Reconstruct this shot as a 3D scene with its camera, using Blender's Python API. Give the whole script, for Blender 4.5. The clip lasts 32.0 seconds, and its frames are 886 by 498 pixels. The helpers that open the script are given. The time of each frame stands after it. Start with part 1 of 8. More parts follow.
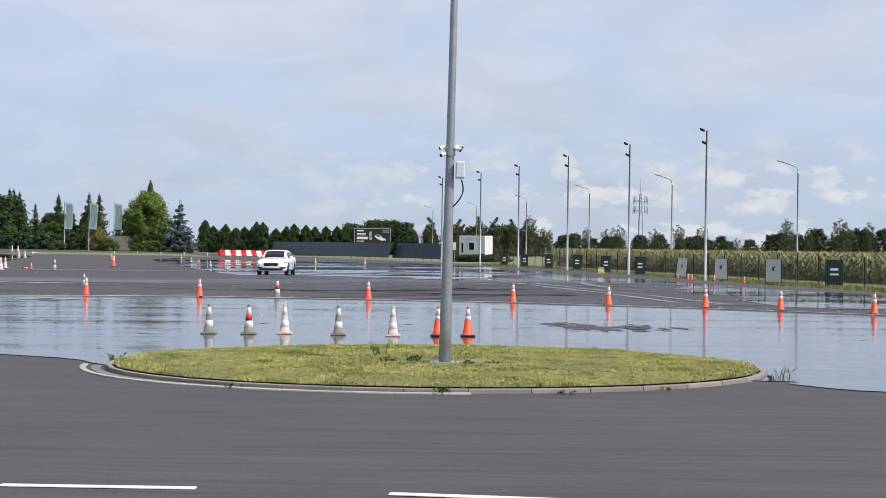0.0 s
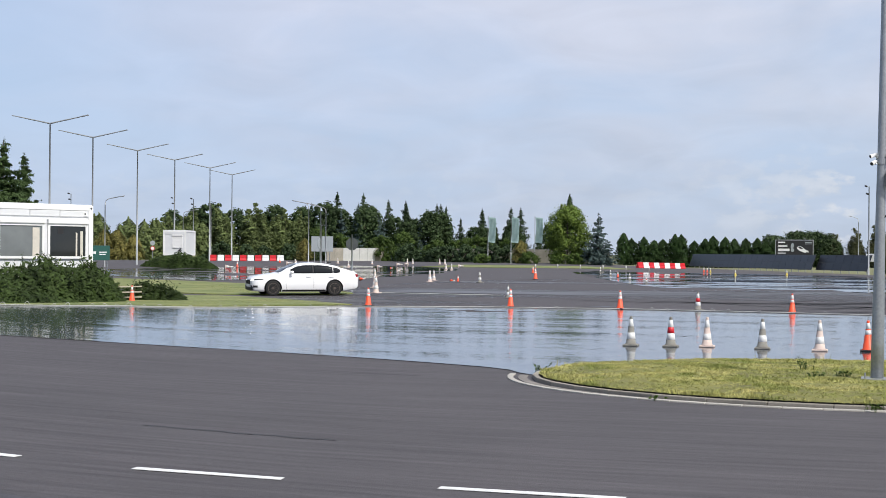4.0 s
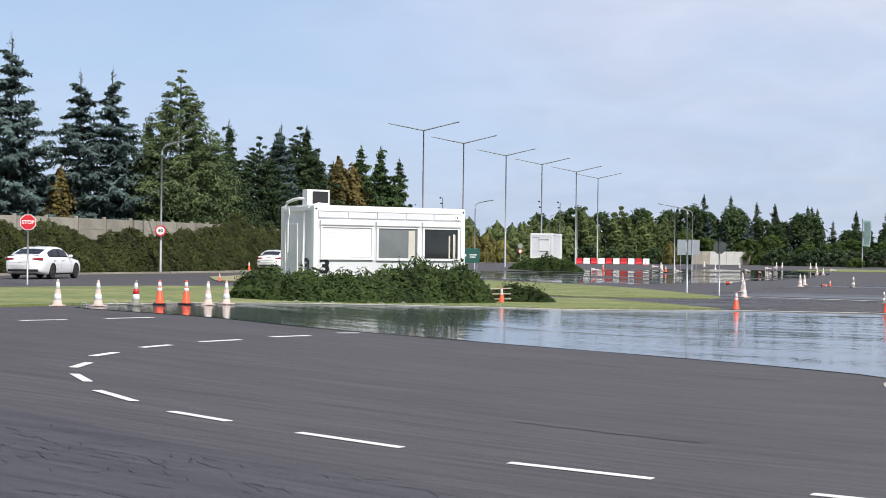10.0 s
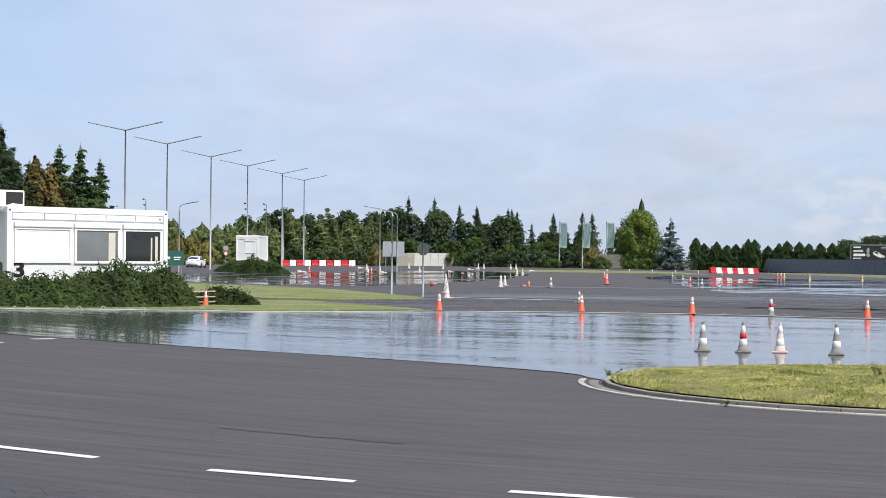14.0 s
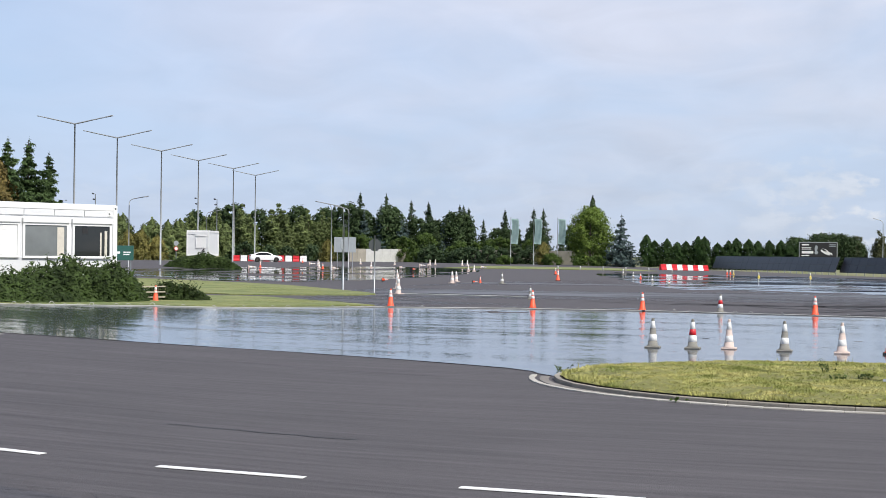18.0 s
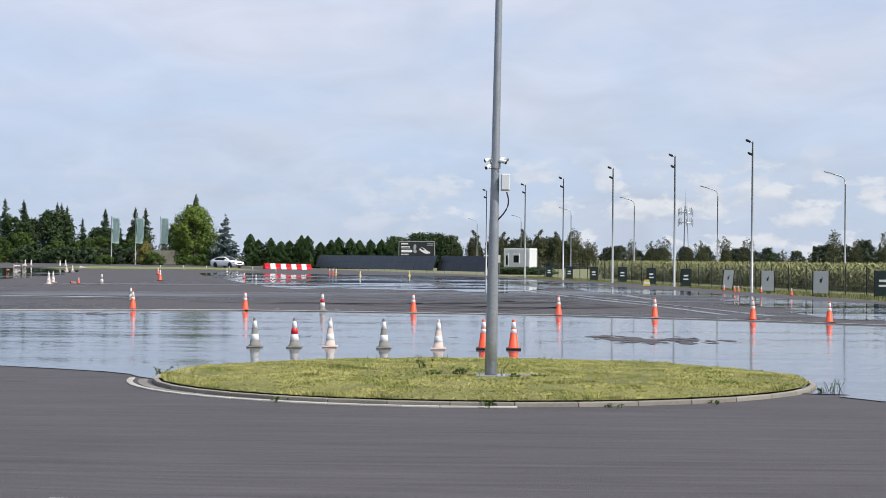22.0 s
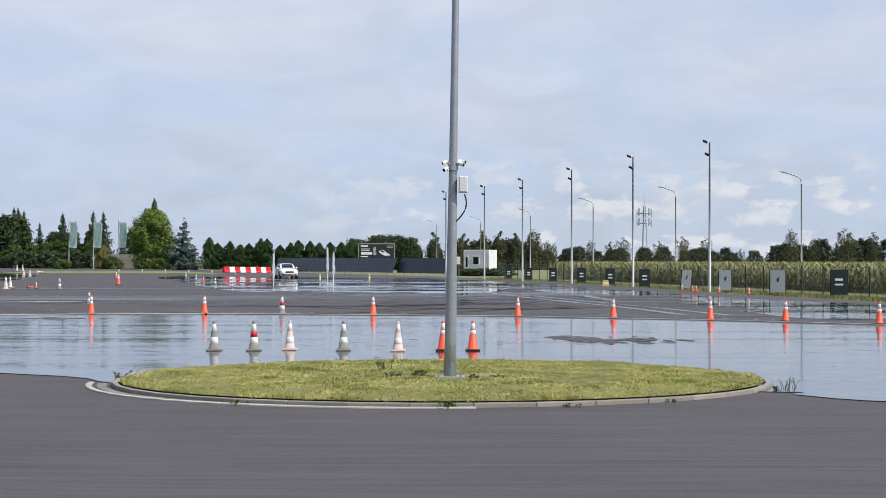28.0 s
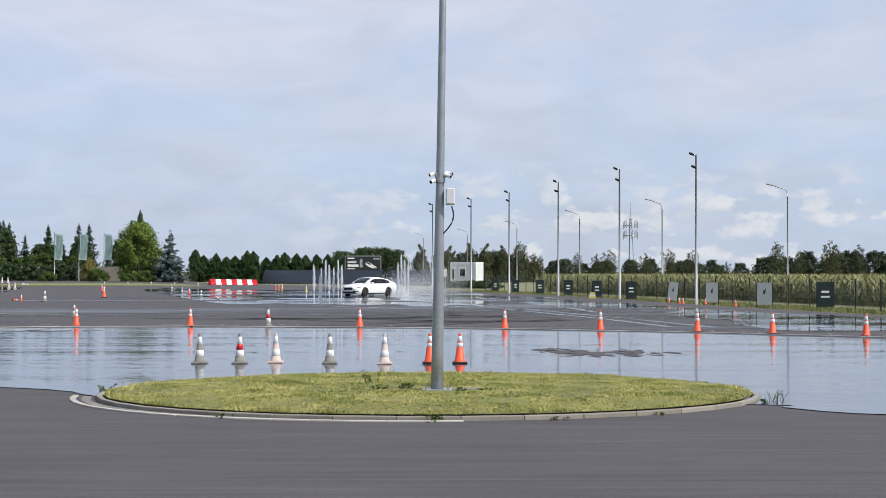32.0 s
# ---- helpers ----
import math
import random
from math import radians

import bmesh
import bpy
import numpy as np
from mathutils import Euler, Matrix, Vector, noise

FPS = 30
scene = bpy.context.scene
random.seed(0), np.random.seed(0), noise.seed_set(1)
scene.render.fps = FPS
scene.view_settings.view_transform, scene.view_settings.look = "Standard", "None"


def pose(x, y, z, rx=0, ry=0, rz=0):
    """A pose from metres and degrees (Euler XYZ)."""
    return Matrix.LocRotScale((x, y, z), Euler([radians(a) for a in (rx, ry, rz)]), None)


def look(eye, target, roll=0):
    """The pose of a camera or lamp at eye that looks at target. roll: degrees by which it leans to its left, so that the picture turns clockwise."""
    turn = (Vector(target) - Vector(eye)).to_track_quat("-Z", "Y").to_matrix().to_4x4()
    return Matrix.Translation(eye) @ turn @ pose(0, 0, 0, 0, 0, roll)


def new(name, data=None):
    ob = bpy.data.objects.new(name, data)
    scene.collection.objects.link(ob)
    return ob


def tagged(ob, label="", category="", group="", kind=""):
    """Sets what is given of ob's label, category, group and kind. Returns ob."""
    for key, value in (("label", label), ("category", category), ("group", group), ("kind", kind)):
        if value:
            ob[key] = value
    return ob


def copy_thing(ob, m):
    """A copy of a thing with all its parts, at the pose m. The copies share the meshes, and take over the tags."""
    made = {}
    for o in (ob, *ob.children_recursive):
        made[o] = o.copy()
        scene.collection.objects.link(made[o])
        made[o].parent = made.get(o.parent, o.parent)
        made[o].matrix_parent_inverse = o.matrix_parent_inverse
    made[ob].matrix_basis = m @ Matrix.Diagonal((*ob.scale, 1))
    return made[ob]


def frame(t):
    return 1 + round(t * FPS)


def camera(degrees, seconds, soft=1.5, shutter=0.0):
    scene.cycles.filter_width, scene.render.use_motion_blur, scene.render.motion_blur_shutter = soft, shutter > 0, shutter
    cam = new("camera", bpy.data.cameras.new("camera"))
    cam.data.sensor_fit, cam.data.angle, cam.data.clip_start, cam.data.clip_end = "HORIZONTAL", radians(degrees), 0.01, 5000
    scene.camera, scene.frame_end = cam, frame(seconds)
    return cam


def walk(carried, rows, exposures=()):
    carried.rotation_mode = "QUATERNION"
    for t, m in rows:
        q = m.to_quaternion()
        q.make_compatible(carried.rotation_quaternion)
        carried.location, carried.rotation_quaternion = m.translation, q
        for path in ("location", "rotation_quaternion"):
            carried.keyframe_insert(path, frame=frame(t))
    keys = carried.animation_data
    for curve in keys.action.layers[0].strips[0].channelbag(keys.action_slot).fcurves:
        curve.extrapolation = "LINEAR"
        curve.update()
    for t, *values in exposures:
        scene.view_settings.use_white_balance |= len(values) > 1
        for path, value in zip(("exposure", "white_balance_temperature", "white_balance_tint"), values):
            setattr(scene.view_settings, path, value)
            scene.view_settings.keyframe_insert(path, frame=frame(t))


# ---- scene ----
cam = camera(33.5, 32.0, soft=0.7)
walk(cam, [
    (0.0, pose(-0.005, 0.036, 1.85, 89.831, -0.640, -0.167)),
    (0.5, pose(-0.011, 0.032, 1.85, 89.920, -0.512, -0.128)),
    (1.0, pose(-0.005, 0.039, 1.85, 89.841, -0.524, -0.135)),
    (1.5, pose(-0.011, 0.036, 1.85, 89.967, -0.463, -0.066)),
    (2.0, pose(-0.012, 0.035, 1.85, 89.960, -0.406, 0.339)),
    (2.5, pose(-0.014, 0.029, 1.85, 89.946, -0.448, 2.788)),
    (3.0, pose(-0.027, 0.023, 1.85, 89.949, -0.544, 6.335)),
    (3.5, pose(-0.059, 0.006, 1.85, 90.090, -0.294, 10.906)),
    (4.0, pose(-0.073, -0.029, 1.85, 90.172, -0.405, 15.987)),
    (4.5, pose(-0.065, -0.078, 1.85, 90.261, -0.607, 20.208)),
    (6.5, pose(-0.092, -0.250, 1.85, 90.309, -0.688, 28.073)),
    (7.0, pose(-0.085, -0.260, 1.85, 90.276, -0.735, 28.823)),
    (7.5, pose(-0.086, -0.246, 1.85, 90.328, -0.709, 29.430)),
    (8.0, pose(-0.074, -0.257, 1.85, 90.286, -0.713, 29.807)),
    (8.5, pose(-0.055, -0.269, 1.85, 90.251, -0.710, 29.981)),
    (9.0, pose(-0.029, -0.285, 1.85, 90.213, -0.689, 30.124)),
    (9.5, pose(-0.022, -0.282, 1.85, 90.160, -0.611, 30.137)),
    (10.0, pose(-0.025, -0.264, 1.85, 90.171, -0.622, 30.132)),
    (10.5, pose(-0.031, -0.253, 1.85, 90.178, -0.614, 30.133)),
    (11.0, pose(-0.033, -0.244, 1.85, 90.209, -0.604, 29.450)),
    (11.5, pose(-0.036, -0.208, 1.85, 90.242, -0.579, 27.626)),
    (12.0, pose(-0.028, -0.159, 1.85, 90.247, -0.517, 24.838)),
    (12.5, pose(-0.028, -0.133, 1.85, 90.259, -0.462, 22.093)),
    (13.0, pose(-0.028, -0.114, 1.85, 90.253, -0.407, 19.876)),
    (13.5, pose(-0.035, -0.109, 1.85, 90.328, -0.382, 19.382)),
    (14.0, pose(-0.043, -0.106, 1.85, 90.350, -0.404, 18.752)),
    (14.5, pose(-0.037, -0.123, 1.85, 90.516, -0.386, 18.324)),
    (16.5, pose(-0.034, -0.128, 1.85, 90.170, -0.598, 17.687)),
    (17.0, pose(-0.033, -0.113, 1.85, 90.179, -0.565, 17.554)),
    (17.5, pose(-0.042, -0.105, 1.85, 90.179, -0.588, 17.208)),
    (18.0, pose(-0.042, -0.100, 1.85, 90.209, -0.607, 16.869)),
    (18.5, pose(-0.052, -0.082, 1.85, 90.284, -0.691, 15.870)),
    (19.0, pose(-0.047, -0.045, 1.85, 90.367, -0.694, 13.453)),
    (19.5, pose(-0.040, -0.022, 1.85, 90.420, -0.675, 9.734)),
    (20.0, pose(-0.029, 0.016, 1.85, 90.470, -0.613, 6.030)),
    (20.5, pose(-0.016, 0.056, 1.85, 90.452, -0.590, 3.785)),
    (21.0, pose(-0.020, 0.098, 1.85, 90.484, -0.573, 2.602)),
    (21.5, pose(-0.018, 0.105, 1.85, 90.474, -0.548, 2.008)),
    (22.0, pose(-0.022, 0.103, 1.85, 90.316, -0.404, 1.558)),
    (22.5, pose(-0.021, 0.099, 1.85, 90.218, -0.392, 1.303)),
    (23.0, pose(-0.017, 0.096, 1.85, 90.439, -0.184, 1.084)),
    (23.5, pose(-0.012, 0.097, 1.85, 90.255, -0.185, 0.901)),
    (24.0, pose(-0.008, 0.085, 1.85, 90.284, -0.228, 0.785)),
    (24.5, pose(-0.006, 0.098, 1.85, 90.453, -0.137, 0.584)),
    (25.0, pose(-0.008, 0.101, 1.85, 90.492, -0.051, 0.335)),
    (25.5, pose(-0.012, 0.085, 1.85, 90.529, -0.060, 0.203)),
    (27.5, pose(0.005, 0.010, 1.85, 90.486, -0.078, 0.154)),
    (28.0, pose(0.000, 0.000, 1.85, 90.396, 0.000, 0.000)),
    (28.5, pose(-0.002, 0.002, 1.85, 90.585, -0.086, 0.100)),
    (29.0, pose(-0.000, 0.016, 1.85, 90.532, 0.015, 0.001)),
    (29.5, pose(-0.002, 0.025, 1.85, 90.732, -0.041, -0.255)),
    (30.0, pose(-0.001, 0.038, 1.85, 90.671, -0.065, -0.367)),
    (30.5, pose(-0.010, 0.066, 1.85, 90.696, -0.065, -0.398)),
    (31.0, pose(-0.005, 0.080, 1.85, 90.712, -0.049, -0.447)),
    (31.5, pose(-0.009, 0.095, 1.85, 90.733, -0.080, -0.503)),
    (32.0, pose(-0.007, 0.098, 1.85, 90.875, 0.005, -0.525)),
], exposures=[(0, -0.03), (7, 0.0), (13, 0.08), (19, 0.06), (25, 0.0), (32, -0.02)])

# ---- world and sun ----
SUN_ELEV, SUN_ROT = radians(48), radians(119)     # rotation counted from +y towards +x
world = bpy.data.worlds.new("sky")
scene.world = world
world.use_nodes = True
wn, wl = world.node_tree.nodes, world.node_tree.links
wn.clear()
w_out = wn.new("ShaderNodeOutputWorld")
w_bg = wn.new("ShaderNodeBackground")
w_sky = wn.new("ShaderNodeTexSky")
w_sky.sky_type, w_sky.sun_disc = "NISHITA", False
w_sky.sun_elevation, w_sky.sun_rotation = SUN_ELEV, SUN_ROT
w_sky.air_density, w_sky.dust_density, w_sky.ozone_density = 1.0, 0.3, 4.0
w_bg.inputs["Strength"].default_value = 0.10


def wnode(kind, **props):
    n = wn.new(kind)
    for key, value in props.items():
        if key == "operation":
            n.operation = value
    return n


# clouds: high haze spread on a flat layer, small heaps low above the horizon
w_co = wn.new("ShaderNodeTexCoord")
w_sep = wn.new("ShaderNodeSeparateXYZ")
wl.new(w_co.outputs["Generated"], w_sep.inputs[0])
w_zz = wnode("ShaderNodeMath", operation="MAXIMUM")
w_zz.inputs[1].default_value = 0.02
wl.new(w_sep.outputs["Z"], w_zz.inputs[0])
w_zb = wnode("ShaderNodeMath", operation="ADD")
w_zb.inputs[1].default_value = 0.26
wl.new(w_zz.outputs[0], w_zb.inputs[0])
w_u = wnode("ShaderNodeMath", operation="DIVIDE")
w_v = wnode("ShaderNodeMath", operation="DIVIDE")
wl.new(w_sep.outputs["X"], w_u.inputs[0])
wl.new(w_zb.outputs[0], w_u.inputs[1])
wl.new(w_sep.outputs["Y"], w_v.inputs[0])
wl.new(w_zb.outputs[0], w_v.inputs[1])
w_uv = wn.new("ShaderNodeCombineXYZ")
wl.new(w_u.outputs[0], w_uv.inputs[0])
wl.new(w_v.outputs[0], w_uv.inputs[1])
w_haze = wn.new("ShaderNodeTexNoise")
w_haze.inputs["Scale"].default_value, w_haze.inputs["Detail"].default_value = 1.7, 7
w_haze.inputs["Distortion"].default_value = 0.35
w_haze.inputs["Roughness"].default_value = 0.55
wl.new(w_uv.outputs[0], w_haze.inputs["Vector"])
w_hr = wn.new("ShaderNodeValToRGB")
w_hr.color_ramp.elements[0].position, w_hr.color_ramp.elements[1].position = 0.34, 0.60
w_hr.color_ramp.elements[0].color, w_hr.color_ramp.elements[1].color = (0.52, 0.52, 0.52, 1), (0.98, 0.98, 0.98, 1)
wl.new(w_haze.outputs["Fac"], w_hr.inputs[0])
w_m1 = wn.new("ShaderNodeMixRGB")
# the haze is greyer and darker towards the horizon
w_tone = wn.new("ShaderNodeValToRGB")
for k, (p, c) in enumerate([(0.0, (0.52, 0.595, 0.735, 1)), (0.05, (0.55, 0.63, 0.79, 1)), (0.15, (0.655, 0.71, 0.87, 1))]):
    e = w_tone.color_ramp.elements[k] if k < 2 else w_tone.color_ramp.elements.new(p)
    e.position, e.color = p, c
wl.new(w_sep.outputs["Z"], w_tone.inputs[0])
w_fold = wn.new("ShaderNodeTexNoise")
w_fold.inputs["Scale"].default_value, w_fold.inputs["Detail"].default_value = 4.5, 6
w_fold.inputs["Distortion"].default_value = 0.8
wl.new(w_uv.outputs[0], w_fold.inputs["Vector"])
w_fr = wn.new("ShaderNodeMapRange")
w_fr.inputs["From Min"].default_value, w_fr.inputs["From Max"].default_value = 0.3, 0.7
w_fr.inputs["To Min"].default_value, w_fr.inputs["To Max"].default_value = 9.3, 10.6
wl.new(w_fold.outputs["Fac"], w_fr.inputs["Value"])
w_lift = wn.new("ShaderNodeVectorMath")
w_lift.operation = "SCALE"
wl.new(w_tone.outputs[0], w_lift.inputs[0])
wl.new(w_fr.outputs[0], w_lift.inputs["Scale"])
# and whiter towards the east
w_pale = wn.new("ShaderNodeMixRGB")
w_pale.blend_type = "MULTIPLY"
w_pale.inputs["Color2"].default_value = (1.015, 1.0, 0.965, 1)
w_px = wn.new("ShaderNodeMapRange")
w_px.inputs["From Min"].default_value, w_px.inputs["From Max"].default_value = -0.42, -0.05
wl.new(w_sep.outputs["X"], w_px.inputs["Value"])
wl.new(w_px.outputs[0], w_pale.inputs["Fac"])
wl.new(w_lift.outputs[0], w_pale.inputs["Color1"])
wl.new(w_pale.outputs[0], w_m1.inputs["Color2"])
w_hz = wn.new("ShaderNodeMapRange")
w_hz.inputs["From Min"].default_value, w_hz.inputs["From Max"].default_value = 0.0, 0.16
w_hz.inputs["To Min"].default_value, w_hz.inputs["To Max"].default_value = 0.93, 0.0
wl.new(w_sep.outputs["Z"], w_hz.inputs["Value"])
w_mx = wnode("ShaderNodeMath", operation="MAXIMUM")
# the sky is clearer towards the west
w_west = wn.new("ShaderNodeMapRange")
w_west.inputs["From Min"].default_value, w_west.inputs["From Max"].default_value = -0.62, -0.34
w_west.inputs["To Min"].default_value, w_west.inputs["To Max"].default_value = 0.25, 1.0
wl.new(w_sep.outputs["X"], w_west.inputs["Value"])
w_wm = wnode("ShaderNodeMath", operation="MULTIPLY")
wl.new(w_hr.outputs[0], w_wm.inputs[0])
wl.new(w_west.outputs[0], w_wm.inputs[1])
wl.new(w_wm.outputs[0], w_mx.inputs[0])
wl.new(w_hz.outputs[0], w_mx.inputs[1])
wl.new(w_mx.outputs[0], w_m1.inputs["Fac"])
w_blue = wn.new("ShaderNodeMixRGB")
w_blue.inputs["Color2"].default_value = (4.75, 6.45, 9.4, 1)
w_bz = wn.new("ShaderNodeMapRange")
w_bz.inputs["From Max"].default_value = 0.5
w_bz.inputs["To Min"].default_value, w_bz.inputs["To Max"].default_value = 0.85, 0.0
wl.new(w_sep.outputs["Z"], w_bz.inputs["Value"])
wl.new(w_bz.outputs[0], w_blue.inputs["Fac"])
wl.new(w_sky.outputs[0], w_blue.inputs["Color1"])
wl.new(w_blue.outputs[0], w_m1.inputs["Color1"])
w_heap = wn.new("ShaderNodeTexNoise")
w_heap.inputs["Scale"].default_value, w_heap.inputs["Detail"].default_value = 46.0, 7
w_map = wn.new("ShaderNodeMapping")
w_map.inputs["Scale"].default_value = (0.8, 0.8, 1.5)
w_map.inputs["Location"].default_value = (0.3, 0.1, 0.0)
wl.new(w_co.outputs["Generated"], w_map.inputs[0])
wl.new(w_map.outputs[0], w_heap.inputs["Vector"])
w_cr = wn.new("ShaderNodeValToRGB")
w_cr.color_ramp.elements[0].position, w_cr.color_ramp.elements[1].position = 0.50, 0.58
wl.new(w_heap.outputs["Fac"], w_cr.inputs[0])
w_low = wn.new("ShaderNodeValToRGB")
for k, (p, c) in enumerate([(0.0, 0.75), (0.045, 0.85), (0.078, 0.0)]):
    e = w_low.color_ramp.elements[k] if k < 2 else w_low.color_ramp.elements.new(p)
    e.position, e.color = p, (c, c, c, 1)
wl.new(w_sep.outputs["Z"], w_low.inputs[0])
w_mul = wnode("ShaderNodeMath", operation="MULTIPLY")
wl.new(w_cr.outputs[0], w_mul.inputs[0])
wl.new(w_low.outputs[0], w_mul.inputs[1])
w_m2 = wn.new("ShaderNodeMixRGB")
# bright tops, grey bellies
w_up = wn.new("ShaderNodeVectorMath")
w_up.inputs[1].default_value = (0.004, -0.003, 0.011)
wl.new(w_map.outputs[0], w_up.inputs[0])
w_over = wn.new("ShaderNodeTexNoise")
w_over.inputs["Scale"].default_value, w_over.inputs["Detail"].default_value = 46.0, 5
wl.new(w_up.outputs[0], w_over.inputs["Vector"])
w_lit = wnode("ShaderNodeMath", operation="SUBTRACT")
wl.new(w_heap.outputs["Fac"], w_lit.inputs[0])
wl.new(w_over.outputs["Fac"], w_lit.inputs[1])
w_lr = wn.new("ShaderNodeMapRange")
w_lr.inputs["From Min"].default_value, w_lr.inputs["From Max"].default_value = -0.08, 0.16
wl.new(w_lit.outputs[0], w_lr.inputs["Value"])
w_hc = wn.new("ShaderNodeValToRGB")
w_hc.color_ramp.elements[0].color, w_hc.color_ramp.elements[1].color = (0.60, 0.65, 0.73, 1), (0.78, 0.80, 0.84, 1)
wl.new(w_lr.outputs[0], w_hc.inputs[0])
w_hs = wn.new("ShaderNodeVectorMath")
w_hs.operation = "SCALE"
w_hs.inputs["Scale"].default_value = 10.0
wl.new(w_hc.outputs[0], w_hs.inputs[0])
wl.new(w_hs.outputs[0], w_m2.inputs["Color2"])
# heaps stand in the east
w_east = wn.new("ShaderNodeMapRange")
w_east.inputs["From Min"].default_value, w_east.inputs["From Max"].default_value = -0.12, 0.03
w_east.inputs["To Min"].default_value, w_east.inputs["To Max"].default_value = 0.12, 1.0
wl.new(w_sep.outputs["X"], w_east.inputs["Value"])
w_me = wnode("ShaderNodeMath", operation="MULTIPLY")
wl.new(w_mul.outputs[0], w_me.inputs[0])
wl.new(w_east.outputs[0], w_me.inputs[1])
wl.new(w_me.outputs[0], w_m2.inputs["Fac"])
wl.new(w_m1.outputs[0], w_m2.inputs["Color1"])
wl.new(w_m2.outputs[0], w_bg.inputs["Color"])
wl.new(w_bg.outputs[0], w_out.inputs[0])

sun = new("sun", bpy.data.lights.new("sun", "SUN"))
sun.data.energy, sun.data.angle, sun.data.color = 4.6, radians(0.6), (1.0, 0.96, 0.90)
SUN_DIR = Vector((math.sin(SUN_ROT) * math.cos(SUN_ELEV), math.cos(SUN_ROT) * math.cos(SUN_ELEV), math.sin(SUN_ELEV)))
sun.matrix_world = look(SUN_DIR * 50, (0, 0, 0))


# ---- materials ----
def material(name, colour, rough=0.6, metal=0.0, vary=0.15, scale=2.0, fine=40.0, bump=0.0, bump_scale=60.0, spec=0.5,
             second=None, rand=0.0, islands=0.0, coat=0.0, trans=0.0):
    """Principled paint with two scales of noise; second: a colour that stains and leaf shade mix in; rand, islands:
    change of value per object or per piece.
    """
    m = bpy.data.materials.new(name)
    m.use_nodes = True
    n, l = m.node_tree.nodes, m.node_tree.links
    p = n["Principled BSDF"]
    p.inputs["Roughness"].default_value, p.inputs["Metallic"].default_value = rough, metal
    p.inputs["Specular IOR Level"].default_value = spec
    p.inputs["Coat Weight"].default_value = coat
    p.inputs["Transmission Weight"].default_value = trans
    co = n.new("ShaderNodeTexCoord")
    big, small = n.new("ShaderNodeTexNoise"), n.new("ShaderNodeTexNoise")
    big.inputs["Scale"].default_value, big.inputs["Detail"].default_value = scale, 5
    small.inputs["Scale"].default_value, small.inputs["Detail"].default_value = fine, 3
    l.new(co.outputs["Object"], big.inputs["Vector"])
    l.new(co.outputs["Object"], small.inputs["Vector"])
    mix = n.new("ShaderNodeMixRGB")
    mix.inputs["Color1"].default_value = (*colour, 1)
    mix.inputs["Color2"].default_value = (*(second or [c * 0.55 for c in colour]), 1)
    ramp = n.new("ShaderNodeMapRange")
    ramp.inputs["From Min"].default_value, ramp.inputs["From Max"].default_value = 0.35, 0.72
    ramp.inputs["To Max"].default_value = min(1.0, vary * 3)
    l.new(big.outputs["Fac"], ramp.inputs["Value"])
    l.new(ramp.outputs[0], mix.inputs["Fac"])
    hsv = n.new("ShaderNodeHueSaturation")
    l.new(mix.outputs[0], hsv.inputs["Color"])
    val = n.new("ShaderNodeMapRange")
    val.inputs["From Min"].default_value, val.inputs["From Max"].default_value = 0.25, 0.75
    val.inputs["To Min"].default_value, val.inputs["To Max"].default_value = 1 - vary, 1 + vary
    l.new(small.outputs["Fac"], val.inputs["Value"])
    last = val.outputs[0]
    for amount, kind in ((rand, "obj"), (islands, "isl")):
        if amount:
            src = n.new("ShaderNodeObjectInfo").outputs["Random"] if kind == "obj" else n.new("ShaderNodeNewGeometry").outputs["Random Per Island"]
            r = n.new("ShaderNodeMapRange")
            r.inputs["To Min"].default_value, r.inputs["To Max"].default_value = 1 - amount, 1 + amount
            l.new(src, r.inputs["Value"])
            mu = n.new("ShaderNodeMath")
            mu.operation = "MULTIPLY"
            l.new(last, mu.inputs[0])
            l.new(r.outputs[0], mu.inputs[1])
            last = mu.outputs[0]
    l.new(last, hsv.inputs["Value"])
    l.new(hsv.outputs[0], p.inputs["Base Color"])
    if bump:
        b = n.new("ShaderNodeBump")
        b.inputs["Strength"].default_value, b.inputs["Distance"].default_value = 1.0, bump
        bn = n.new("ShaderNodeTexNoise")
        bn.inputs["Scale"].default_value, bn.inputs["Detail"].default_value = bump_scale, 4
        l.new(co.outputs["Object"], bn.inputs["Vector"])
        l.new(bn.outputs["Fac"], b.inputs["Height"])
        l.new(b.outputs[0], p.inputs["Normal"])
    return m


